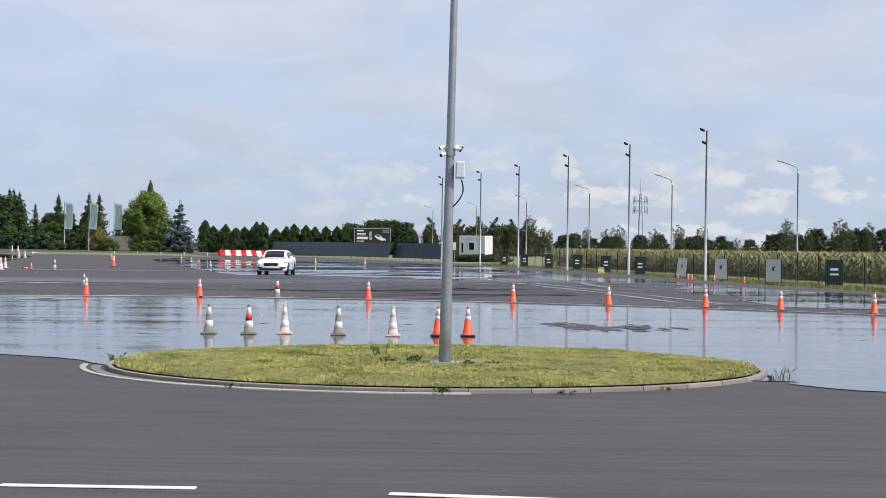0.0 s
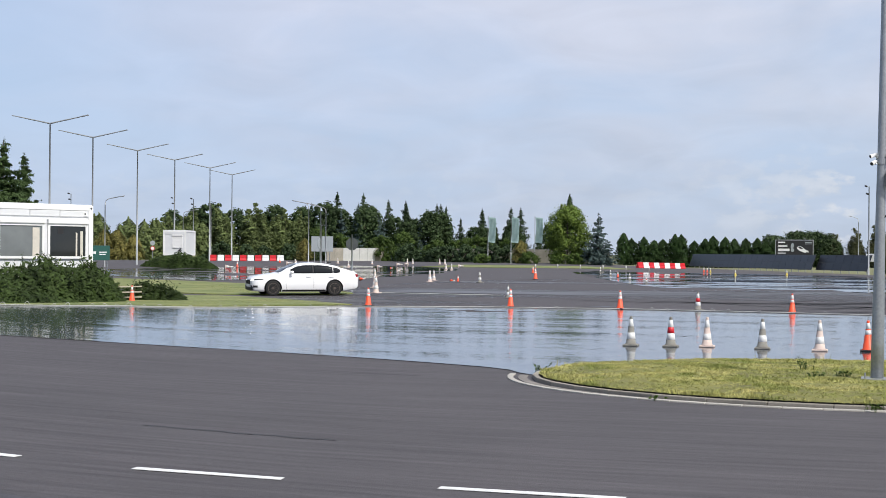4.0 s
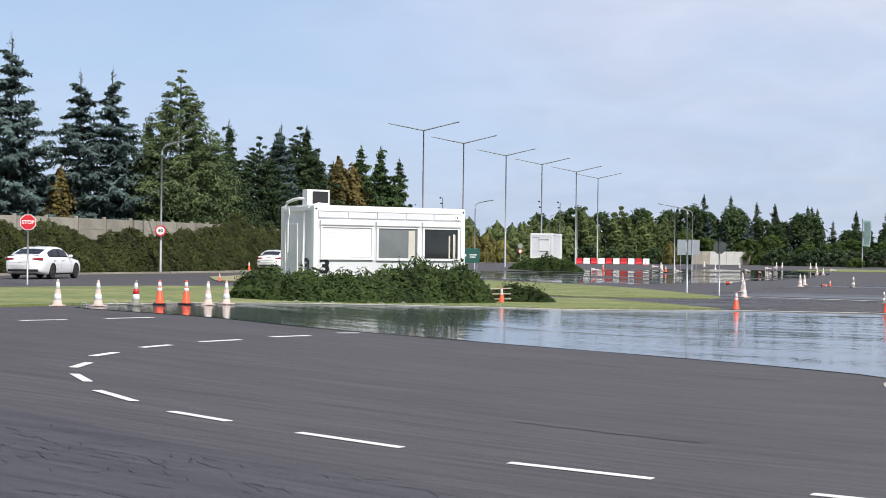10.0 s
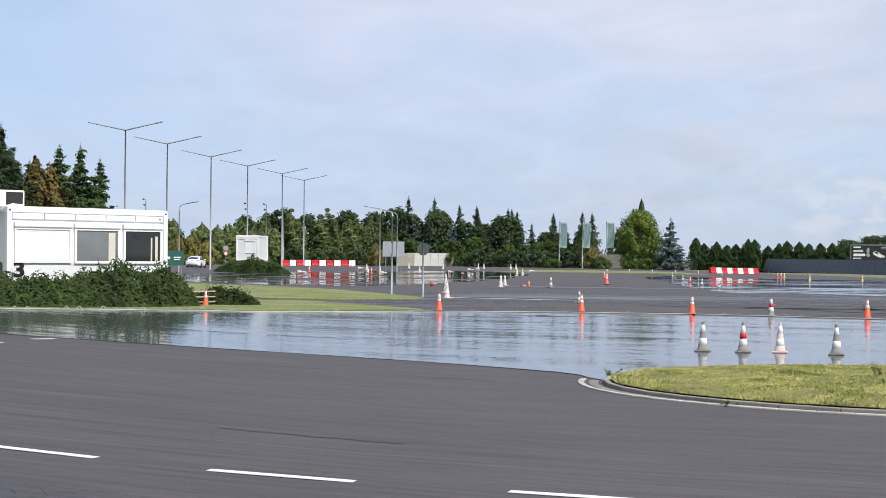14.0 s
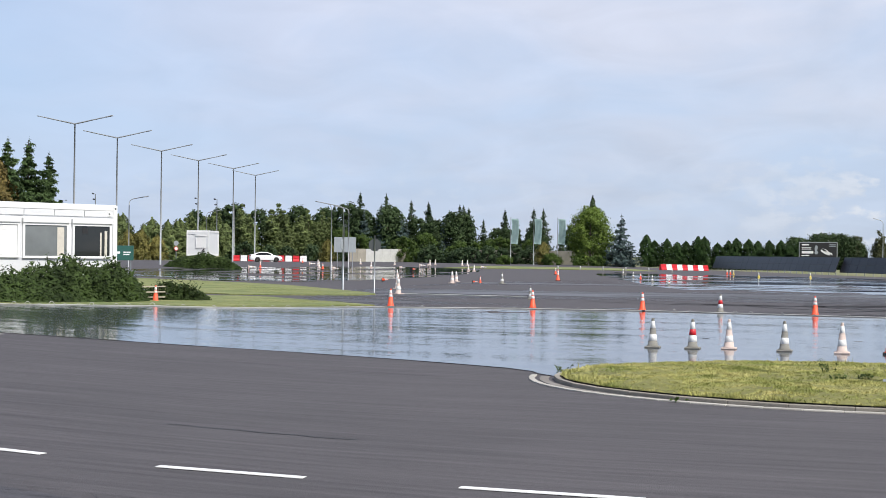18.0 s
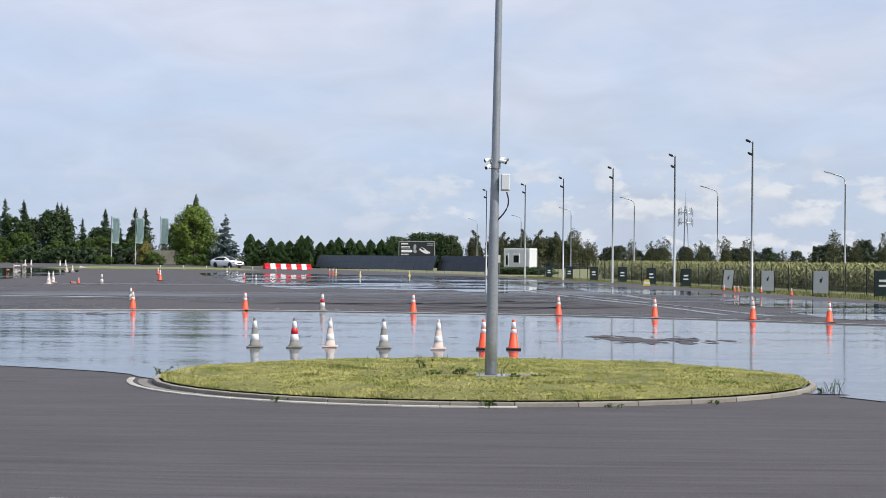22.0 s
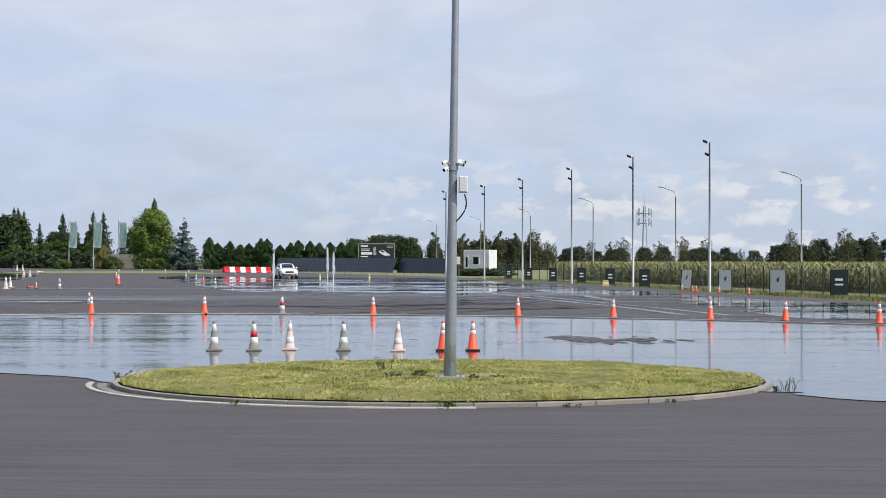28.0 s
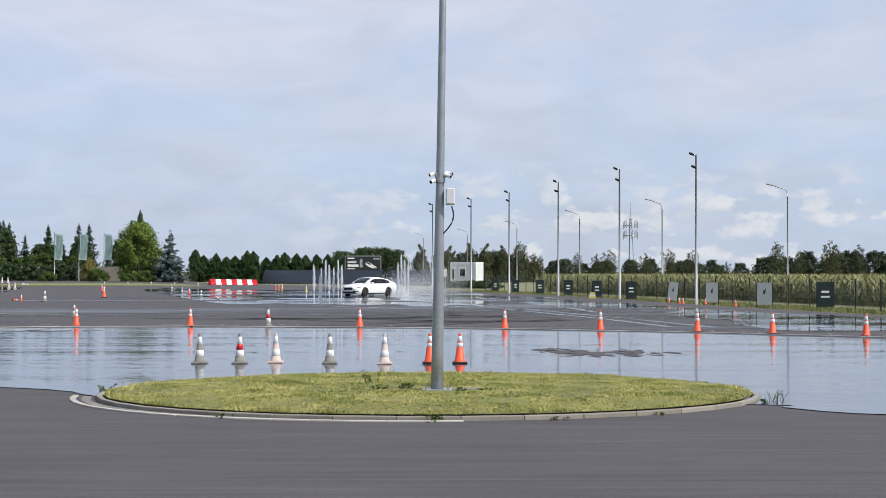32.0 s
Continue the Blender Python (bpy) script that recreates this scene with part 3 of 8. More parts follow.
draped("water", curve_outline([(-24.3, 24.7), (-20.4, 25.0), (-17.9, 24.8), (-14.8, 25.2), (-10.3, 25), (-6, 23.2), (-4, 21.5), (4.3, 20.5), (4.8, 20.0), (6.2, 18.9), (12, 18), (26, 16), (27, 30), (13, 40),
                               (8, 43.8), (2.4, 46.8), (-7.9, 49), (-16.7, 47.2), (-22.3, 42), (-24.2, 34), (-24.6, 29)], 4),
       WATER, 0.012, "thin film of water standing on a smooth skid pan", "water")
draped("puddle_far", curve_outline([(-29, 152), (-18, 152), (-6, 146), (-0.5, 138), (4.4, 120), (4.4, 98), (1.9, 77), (-2.6, 80), (-8.6, 85), (-11.6, 84), (-19, 110)], 4),
       PUDDLE, 0.012, "patchy wet asphalt ruffled by the fountains", "puddle")
draped("puddle_right", curve_outline([(5.0, 118), (6.4, 116), (10.5, 92), (13, 75), (15.4, 65), (18, 58), (15, 47), (11.4, 45.5), (10.6, 52), (9.6, 64), (6.8, 76), (5.2, 90)], 4),
       SHINE, 0.012, "patchy wet asphalt with still shining puddles", "puddle")
draped("damp_asphalt", curve_outline([(-21, 50), (-12, 50.6), (-4, 50.2), (4, 48.2), (9, 46.2), (13, 50), (14, 62), (10, 84), (2, 110), (-12, 116), (-24, 104), (-27, 80)], 4),
       DAMP, 0.009, "damp asphalt behind the skid pan, sheen partly in its colour", "damp asphalt")
draped("puddle_left", curve_outline([(-59, 107), (-68, 124), (-69, 140), (-64, 160), (-54, 172), (-47, 166), (-41, 148), (-36.5, 120), (-34.5, 98), (-37, 87), (-44, 87), (-51, 92)], 4),
       SHINE, 0.012, "patchy wet asphalt with shining puddles", "puddle")
draped("verge_near", [(-46, 8), (-37, 32), (-35.6, 38), (-33.7, 43), (-30.5, 50), (-26, 56), (-24.3, 55.4), (-17.4, 48.9), (-22.7, 42.8), (-24.5, 34), (-24.9, 29), (-25.0, 23.2), (-28, 14)],
       VERGE, 0.05, "mown green lawn strip beside the asphalt", "lawn", thick=0.1)
draped("verge_middle", curve_outline([(-43, 84), (-34, 78), (-25.5, 67.5), (-22, 62), (-24, 59.5), (-29.5, 58.5), (-38, 66), (-46, 76)], 3),
       VERGE, 0.05, "mown green lawn strip beside the asphalt", "lawn", thick=0.1)
draped("verge_fork", [(-46.0, 56.2), (-49.2, 65.0), (-46.5, 66.5), (-37.3, 50.2), (-36.8, 47.8), (-40.3, 49.6)], STRAW, 0.05, "pale dry grass in the fork of the road", "lawn", thick=0.1)
draped("verge_far", [(-50, 165), (-28, 167), (-26, 172), (-31, 182), (-50, 184)], VERGE, 0.05, "pale mown lawn strip far across the asphalt", "lawn", thick=0.1)


# ---- island with kerb ----
IX, IY, IRX, IRY = -0.02, 22.1, 4.84, 3.74


def ring_point(a, grow=0.0):
    return IX + (IRX + grow) * math.cos(a), IY + (IRY + grow) * math.sin(a)


def build_island():
    root = empty("traffic_island", pose(0, 0, 0), "low oval grass island edged with pale concrete kerb stones", "traffic island", kind="structure")
    n = 60
    angles = [2 * math.pi * k / n for k in range(n)]
    bm = bmesh.new()
    rings = []
    for f, z in ((0.985, 0.075), (0.9, 0.11), (0.7, 0.14), (0.45, 0.15), (0.2, 0.15)):
        ring = []
        for a in angles:
            x, y = IX + IRX * f * math.cos(a), IY + IRY * f * math.sin(a)
            ring.append(bm.verts.new((x, y, z + 0.03 * noise.noise((x * 0.8, y * 0.8, 3)) * (1 - f))))
        rings.append(ring)
    mid = bm.verts.new((IX, IY, 0.15))
    for a, b in zip(rings, rings[1:]):
        for k in range(n):
            bm.faces.new((a[k], a[(k + 1) % n], b[(k + 1) % n], b[k]))
    for k in range(n):
        bm.faces.new((rings[-1][k], rings[-1][(k + 1) % n], mid))
    part("lawn", bm, GRASS, root, "uneven sunlit grass", True)

    def stones(grow, width, top, a0, a1, count, name, mat, taper=0.0):
        for k in range(count):
            a, b = a0 + (a1 - a0) * k / count, a0 + (a1 - a0) * (k + 1) / count
            p, q = Vector((*ring_point(a, grow * (1 - taper * k / count)), 0)), Vector((*ring_point(b, grow * (1 - taper * (k + 1) / count)), 0))
            d = q - p
            bm = bmesh.new()
            box(bm, 0, 0, top / 2 - 0.03, d.length - 0.004, width, top + 0.06, 0.012)
            ob = part(name, bm, mat, root)
            m = (p + q) / 2
            ob.matrix_basis = Matrix.Translation((m.x, m.y, 0.0)) @ Matrix.Rotation(math.atan2(d.y, d.x), 4, "Z")

    stones(0.0, 0.08, 0.058, 0, 2 * math.pi, 38, "kerb_stone", KERB)
    stones(0.40, 0.09, 0.02, radians(181), radians(275), 17, "edge_stone", EDGING, 0.72)
    stones(0.20, 0.14, 0.012, radians(183), radians(250), 12, "gutter_slab", GUTTER, 0.45)
    # blades in tufts, thicker and longer in uneven patches
    rnd = random.Random(4)
    vs, fs = [], []
    for i in range(170000):
        a, r = rnd.uniform(0, 2 * math.pi), math.sqrt(rnd.random()) * 0.985
        x, y = IX + IRX * r * math.cos(a), IY + IRY * r * math.sin(a)
        z = 0.068 + (0.035 * (0.985 - r) / 0.085 if r > 0.9 else 0.035 + 0.03 * (0.9 - r) / 0.2 if r > 0.7 else 0.065 + 0.01 * min(1.0, (0.7 - r) / 0.25))
        patch = noise.noise((x * 1.1, y * 1.1, 0)) + 0.6 * noise.noise((x * 3.1, y * 3.1, 4))
        gap = noise.noise((x * 7.0, y * 4.5, 9)) + 0.5 * noise.noise((x * 15, y * 11, 2))
        if gap < -0.28 or (patch < -0.15 and rnd.random() < 0.6):
            continue
        h = rnd.uniform(0.012, 0.034) * (0.8 + 1.0 * max(0, patch) + 0.7 * max(0, gap)) * (1.5 if r > 0.955 else 1.0) * (3.0 if rnd.random() < 0.002 else 1.0)
        t, w = rnd.uniform(0, math.pi), rnd.uniform(0.004, 0.013)
        k = len(vs)
        vs += [(x - w * math.cos(t), y - w * math.sin(t), z), (x + w * math.cos(t), y + w * math.sin(t), z), (x + rnd.uniform(-0.04, 0.04), y + rnd.uniform(-0.04, 0.04), z + h)]
        fs.append((k, k + 1, k + 2))
    me = bpy.data.meshes.new("grass_blades")
    me.from_pydata(vs, [], fs)
    me.materials.append(BLADE)
    ob = new("grass_blades", me)
    ob.parent = root
    tagged(ob, kind="stuff")


build_island()


def weed(x, y, h, n, seed, z=0.0, leafy=4):
    """A sparse weed: a few thin stalks with small leaves."""
    r = random.Random(seed)
    root = empty("weed", pose(x, y, z), "small dark weed growing at the kerb", "weed", "weeds at the kerb")
    bm = bmesh.new()
    leaves = []
    for i in range(n):
        a, l = r.uniform(0, 6.28), h * r.uniform(0.5, 1.0)
        tip = Vector((l * 0.6 * math.cos(a), l * 0.6 * math.sin(a), l))
        base = Vector((r.uniform(-0.1, 0.1), r.uniform(-0.1, 0.1), 0))
        tube(bm, [base, base + tip * 0.5 + Vector((0, 0, 0.02)), base + tip], 0.005, 4, 0.002)
        leaves += [(base + tip * r.uniform(0.3, 1.0), Vector((0, 0, 1)), 1.0) for _ in range(leafy)]
    tagged(part("stalks", bm, L_BROAD, root), kind="stuff")
    clumps(r, leaves, 0.026 if leafy > 1 else 0.014, L_BROAD, "leaves", root)


# ---- road markings ----
def dash(p, q, w=0.12):
    p, q = Vector((*p, 0)), Vector((*q, 0))
    d = (q - p).normalized()
    s = Vector((-d.y, d.x, 0)) * w / 2
    bm = bmesh.new()
    vs = [bm.verts.new((v.x, v.y, ground_z(v.x, v.y) + 0.006)) for v in (p - s, q - s, q + s, p + s)]
    f = bm.faces.new(vs)
    r = bmesh.ops.extrude_face_region(bm, geom=[f])
    for v in r["geom"]:
        if isinstance(v, bmesh.types.BMVert):
            v.co.z += 0.004
    return tagged(part("road_marking", bm, PAINT), "white painted dash on asphalt", "road marking", "dashes of the marked bend", "structure")


for p, q in [((-20.7, 19.6), (-20.6, 20.7)), ((-20.7, 21.9), (-20.7, 23.3)), ((-16.5, 24.0), (-16.4, 24.6)), ((-16.2, 21.4), (-16.2, 22.6)), ((-15.8, 18.9), (-15.9, 20.1)),
             ((-15.3, 16.9), (-15.5, 17.8)), ((-14.5, 15.0), (-14.8, 15.8)), ((-13.4, 13.5), (-13.8, 14.2)), ((-12.8, 12.9), (-12.1, 12.4)), ((-11.4, 11.8), (-10.5, 11.4)),
             ((-9.7, 11.05), (-8.9, 10.95)), ((-8.0, 10.85), (-6.85, 10.8)), ((-5.75, 10.75), (-4.5, 10.85)), ((-3.25, 11.0), (-1.8, 11.05)), ((-0.35, 10.9), (1.0, 10.7)), ((2.3, 10.4), (3.6, 10.0))]:
    dash(p, q)


# ---- traffic cones ----
def make_cone(style):
    """A 0.6 m traffic cone; style: orange, grey (white bands on dirty grey), red (a red band on it), pale (faded)."""
    body = {"orange": ORANGE, "grey": CONEGREY, "red": CONEGREY, "pale": CONEPALE}[style]
    words = {"orange": "orange traffic cone with two white bands and black base", "grey": "dirty grey traffic cone with white bands",
             "red": "dirty traffic cone with white bands and red collar", "pale": "faded pink-grey traffic cone with white bands"}[style]
    root = empty("traffic_cone", pose(0, 0, 0), words, "traffic cone", "traffic cones")
    bm = bmesh.new()
    box(bm, 0, 0, 0.016, 0.30, 0.30, 0.032, 0.012)
    part("base", bm, DARK if style == "orange" else body, root)
    h, r0, r1 = 0.60, 0.105, 0.026
    rad = lambda z: r0 + (r1 - r0) * (z - 0.03) / (h - 0.03)
    bm = bmesh.new()
    lathe(bm, [(r0 + 0.022, 0.03), (r0 + 0.016, 0.045), (rad(0.055), 0.055), (rad(0.57), 0.57), (rad(0.59), 0.595), (0.012, 0.6)])
    part("body", bm, body, root, smooth_faces=True)
    bands = [(0.33, 0.41), (0.435, 0.55)] if style == "orange" else [(0.145, 0.27), (0.395, 0.535)]
    for a, b in bands:
        bm = bmesh.new()
        lathe(bm, [(rad(a), a), (rad(a) + 0.0015, a + 0.001), (rad(b) + 0.0015, b - 0.001), (rad(b), b)])
        part("band", bm, REFLECT, root, "white reflective band", True)
    if style == "red":
        bm = bmesh.new()
        lathe(bm, [(rad(0.28), 0.28), (rad(0.28) + 0.004, 0.282), (rad(0.39) + 0.004, 0.388), (rad(0.39), 0.39)])
        part("collar", bm, RED, root, "red collar", True)
    return root


CONES = {s: make_cone(s) for s in ("orange", "grey", "red", "pale")}
USED = set()


def place(kind_dict, style, m):
    """The first of a style is moved to its place, the next ones are copies."""
    if style not in USED:
        USED.add(style)
        kind_dict[style].matrix_basis = m @ Matrix.Diagonal((*kind_dict[style].scale, 1))
        return kind_dict[style]
    return copy_thing(kind_dict[style], m)


def cone(style, x, y, s=1.0, rz=None, tip=0):
    rz = (x * 37 + y * 53) % 90 if rz is None else rz
    lift = 0.012 if not tip else 0.16 * s
    c = place(CONES, style, pose(x, y, ground_z(x, y) + lift, tip, 0, rz))
    c.scale = (s, s, s)
    return c


for st, x, y in [("grey", -4.6, 29.6), ("red", -3.8, 29.6), ("pale", -3.1, 29.8), ("grey", -2.0, 29.6), ("pale", -0.9, 29.4), ("orange", 0.0, 29.6), ("orange", 0.6, 29.6)]:
    cone(st, x, y, 1.0, 0)
for st, x, y in [("orange", -16.6, 48.3), ("orange", -11.8, 49.4), ("orange", -8.0, 49.4), ("red", -5.4, 49.4), ("orange", -2.3, 48.5), ("orange", 2.4, 47.2), ("orange", 5.3, 45.8), ("orange", 8.1, 44.6), ("orange", 10.1, 43.4), ("orange", 12.3, 41.5)]:
    cone(st, x, y, 1.05)
for st, x, y in [("pale", -24.6, 24.5), ("pale", -24.3, 25.5), ("red", -24.3, 26.8), ("orange", -24.6, 28.0), ("orange", -24.5, 28.9), ("pale", -24.2, 29.4), ("pale", -24.4, 30.4)]:
    cone(st, x, y, 1.03)
for st, x, y, s in [("grey", -14.3, 59.5, 0.9), ("orange", -23.1, 104.8, 1.35), ("orange", -30.4, 137, 1.1), ("pale", -21.5, 63.7, 1.3), ("pale", -24.8, 73.3, 1.2),
                    ("pale", -26.7, 89.9, 1.3), ("pale", -28.1, 95.6, 1.2), ("grey", -23.6, 90.6, 1.2), ("orange", -25.5, 92.3, 0.7), ("pale", -42.1, 150, 1.1), ("pale", -43.4, 152.4, 1.1),
                    ("grey", -25.5, 146, 1.0), ("grey", -21.3, 127, 0.9), ("orange", -19.2, 118, 0.8), ("grey", -16.4, 106, 0.9), ("red", -13.8, 96.3, 0.7),
                    ("orange", -59.9, 77.4, 1.0), ("orange", -39.4, 48.8, 0.6), ("orange", -24.45, 46.0, 0.95), ("pale", -60.8, 152.8, 1.2), ("pale", -60.2, 155, 1.2),
                    ("pale", -58.3, 186.1, 1.3), ("pale", -57.7, 186.6, 1.3), ("pale", -53.7, 185.6, 1.3), ("pale", -53.1, 186, 1.3), ("pale", -67.5, 184.5, 1.3), ("pale", -61.5, 181, 1.2), ("pale", -66.2, 166, 1.3),
                    ("orange", -64.9, 146, 1.15), ("orange", -57.1, 144.5, 1.1), ("pale", -56.8, 158.8, 1.2), ("pale", -34.2, 101.2, 1.2), ("orange", -76, 185, 1.1),
                    ("orange", 14.0, 86.1, 0.6), ("orange", 14.1, 83.1, 0.6), ("orange", 14.3, 83, 0.6), ("orange", 15.3, 81.6, 0.6), ("orange", 15.9, 76.5, 0.65)]:
    cone(st, x, y, s)
for st, x, y, s, rz in [("orange", -32.2, 92.2, 0.8, 70), ("orange", -47.8, 146, 1.2, 160), ("pale", -50.8, 151.5, 1.2, 60), ("pale", -54.2, 168.7, 1.3, 100), ("pale", -53.2, 169.3, 1.3, 40),
                        ("orange", -26.1, 92.5, 0.6, 120), ("pale", -44.7, 162.3, 1.2, 80), ("pale", -68.6, 169.2, 1.3, 95), ("pale", -54.9, 142, 1.2, 70), ("pale", -63.8, 140.5, 1.4, 110)]:
    cone(st, x, y, s, rz, 90)


# ---- poles and lamps ----
def main_pole():
    x, y, z0 = 0.1, 21.25, 0.13
    root = empty("camera_mast", pose(x, y, z0, 0, 0.86, 0), "tall galvanised steel mast with surveillance cameras", "mast")
    bm = bmesh.new()
    lathe(bm, [(0.088, -0.1), (0.086, 0.6), (0.078, 1.2), (0.060, 3.0), (0.050, 5.5), (0.04, 12.5)], 24)
    part("shaft", bm, GALV, root, smooth_faces=True)
    bm = bmesh.new()
    box(bm, 0, 0, 0.02, 0.42, 0.42, 0.03, 0.006)
    part("base_plate", bm, GALV, root)
    for sx in (-1, 1):
        for sy in (-1, 1):
            bm = bmesh.new()
            tube(bm, [(sx * 0.16, sy * 0.16, 0.0), (sx * 0.16, sy * 0.16, 0.09)], 0.014, 6)
            part("bolt", bm, GALV, root)
    bm = bmesh.new()
    tube(bm, [(0, 0, 3.00), (0, 0, 3.08)], 0.075, 16)
    part("clamp", bm, GALV, root)
    for k, (dx, dy, dz, yaw, dip) in enumerate([(-0.10, -0.06, 0.05, 205, 20), (0.10, -0.06, 0.03, -30, 22), (-0.10, -0.08, -0.05, 235, 24), (0.12, -0.02, 0.06, -20, 8)]):
        m = pose(dx, dy, 3.07 + dz, 0, dip, yaw)
        bm = bmesh.new()
        tube(bm, [m @ Vector((-0.04, 0, 0)), m @ Vector((0.06, 0, 0))], 0.027, 12)
        cam_body = part("surveillance_camera", bm, WHITE, root, "white bullet camera", True)
        bm = bmesh.new()
        tube(bm, [m @ Vector((0.06, 0, 0)), m @ Vector((0.066, 0, 0))], 0.022, 12)
        part("lens", bm, DARK, cam_body)
        bm = bmesh.new()
        tube(bm, [(0, 0, 3.04), m @ Vector((-0.02, 0, -0.03))], 0.014, 6)
        part("bracket", bm, GALV, root)
    bm = bmesh.new()
    box(bm, 0.15, -0.02, 2.80, 0.13, 0.20, 0.24, 0.012)
    box_ob = part("junction_box", bm, OFFWHITE, root, "grey junction box")
    bm = bmesh.new()
    box(bm, 0.15, -0.125, 2.80, 0.105, 0.01, 0.21, 0.004)
    part("lid", bm, OFFWHITE, box_ob)
    bm = bmesh.new()
    tube(bm, [(0.17 + 0.05 * math.sin(k / 8 * math.pi) - 0.12 * (k / 8) ** 2, -0.03, 2.66 - 0.40 * k / 8) for k in range(9)], 0.012, 6)
    part("cable", bm, DARK, root, "black cable loop")


main_pole()


def flood_pole(x, y, h=8.8):
    root = empty("floodlight_mast", pose(x, y, ground_z(x, y) - 0.1), "slim galvanised mast with two floodlights", "floodlight mast", "floodlight masts along the fence")
    bm = bmesh.new()
    tube(bm, [(0, 0, 0), (0, 0, h)], 0.085, 12, 0.045)
    part("shaft", bm, POSTGREY, root, smooth_faces=True)
    bm = bmesh.new()
    tube(bm, [(0, 0, h - 0.05), (-0.35, -0.12, h + 0.02)], 0.03, 6)
    part("arm", bm, POSTGREY, root)
    for dx, dz in ((-0.28, 0.03), (-0.16, -0.72)):
        bm = bmesh.new()
        box(bm, 0, 0, 0, 0.27, 0.20, 0.11, 0.02, pose(dx, -0.12, h + dz, 25, 18, 20))
        fl = part("floodlight", bm, DARK, root, "black floodlight housing")
        bm = bmesh.new()
        box(bm, 0, -0.01, -0.06, 0.22, 0.16, 0.01, 0.0, pose(dx, -0.12, h + dz, 25, 18, 20))
        part("glass", bm, LAMPGLASS, fl)
    return root


first = flood_pole(15.6, 86.1)
for x, y in [(12.7, 98.4), (9.8, 112.1), (6.85, 126.8), (3.9, 138.5), (0.3, 150)]:
    copy_thing(first, pose(x, y, ground_z(x, y) - 0.1))


def street_lamp(x, y, h, arm, yaw, group="street lamps"):
    """A column whose curved arm reaches out along yaw."""
    root = empty("street_lamp", pose(x, y, ground_z(x, y) - 0.1, 0, 0, yaw), "grey steel street lamp with one curved arm", "street lamp", group)
    bm = bmesh.new()
    tube(bm, [(0, 0, 0), (0, 0, h - 0.85)], 0.065, 12, 0.045)
    part("shaft", bm, POSTGREY, root, smooth_faces=True)
    bm = bmesh.new()
    tube(bm, [(0, 0, h - 0.86), (0.02, 0, h - 0.62), (0.10, 0, h - 0.44), (0.27, 0, h - 0.31), (0.55, 0, h - 0.22), (arm * 0.85, 0, h - 0.05)], 0.045, 8)
    part("arm", bm, POSTGREY, root, smooth_faces=True)
    bm = bmesh.new()
    box(bm, 0, 0, 0, 0.5, 0.18, 0.08, 0.03, pose(arm, 0, h - 0.01, 0, -12, 0))
    hd = part("lamp_head", bm, POSTGREY, root)
    bm = bmesh.new()
    box(bm, 0.02, 0, -0.045, 0.32, 0.12, 0.02, 0.0, pose(arm, 0, h - 0.01, 0, -12, 0))
    part("glass", bm, LAMPGLASS, hd)
    return root


first = street_lamp(25.5, 104.7, 8.15, 1.25, 180)
for x, y in [(20.0, 126.5), (15.3, 150), (10.8, 182), (5.5, 215), (-1.0, 236)]:
    copy_thing(first, pose(x, y, ground_z(x, y) - 0.1, 0, 0, 180))
first = street_lamp(-56.3, 64.5, 7.7, 1.7, 10, group="street lamps beside the hedge")
for x, y, rz in [(-54.3, 139.7, 170), (-56.7, 149.5, 170), (-59.7, 159.1, 170), (-72.6, 131.2, 15), (-88, 180.2, 15)]:
    copy_thing(first, pose(x, y, ground_z(x, y) - 0.65, 0, 0, rz))
for x, y in [(-100.6, 172.8), (-86.5, 180.2), (-95.2, 204.4), (-87.6, 176.7)]:
    copy_thing(bpy.data.objects["floodlight_mast"], pose(x, y, ground_z(x, y) - 0.3))


def twin_lamp(x, y, h=13.1, yaw=0):
    root = empty("twin_arm_lamp", pose(x, y, ground_z(x, y) - 0.1, 0, 0, yaw), "tall grey lamp column with two long slanting arms", "street lamp", "row of twin-arm lamp columns")
    bm = bmesh.new()
    tube(bm, [(0, 0, 0), (0, 0, h)], 0.11, 12, 0.06)
    part("shaft", bm, POSTGREY, root, smooth_faces=True)
    for s in (-1, 1):
        bm = bmesh.new()
        tube(bm, [(0, 0, h), (s * 3.0, 0, h + 0.62)], 0.07, 8, 0.05)
        arm = part("arm", bm, POSTGREY, root)
        bm = bmesh.new()
        box(bm, 0, 0, 0, 0.7, 0.28, 0.09, 0.03, Matrix.Translation((s * 3.3, 0, h + 0.68)) @ Matrix.Rotation(-s * 0.2, 4, "Y"))
        part("lamp_head", bm, POSTGREY, arm)
    return root


LAMPS = [(-71.5, 119), (-75.3, 133.5), (-79.7, 151.4), (-83.5, 168.5), (-87.3, 187), (-92.5, 206)]
first = twin_lamp(*LAMPS[0], yaw=8)
for x, y in LAMPS[1:]:
    copy_thing(first, pose(x, y, ground_z(x, y) - 0.1, 0, 0, 8))


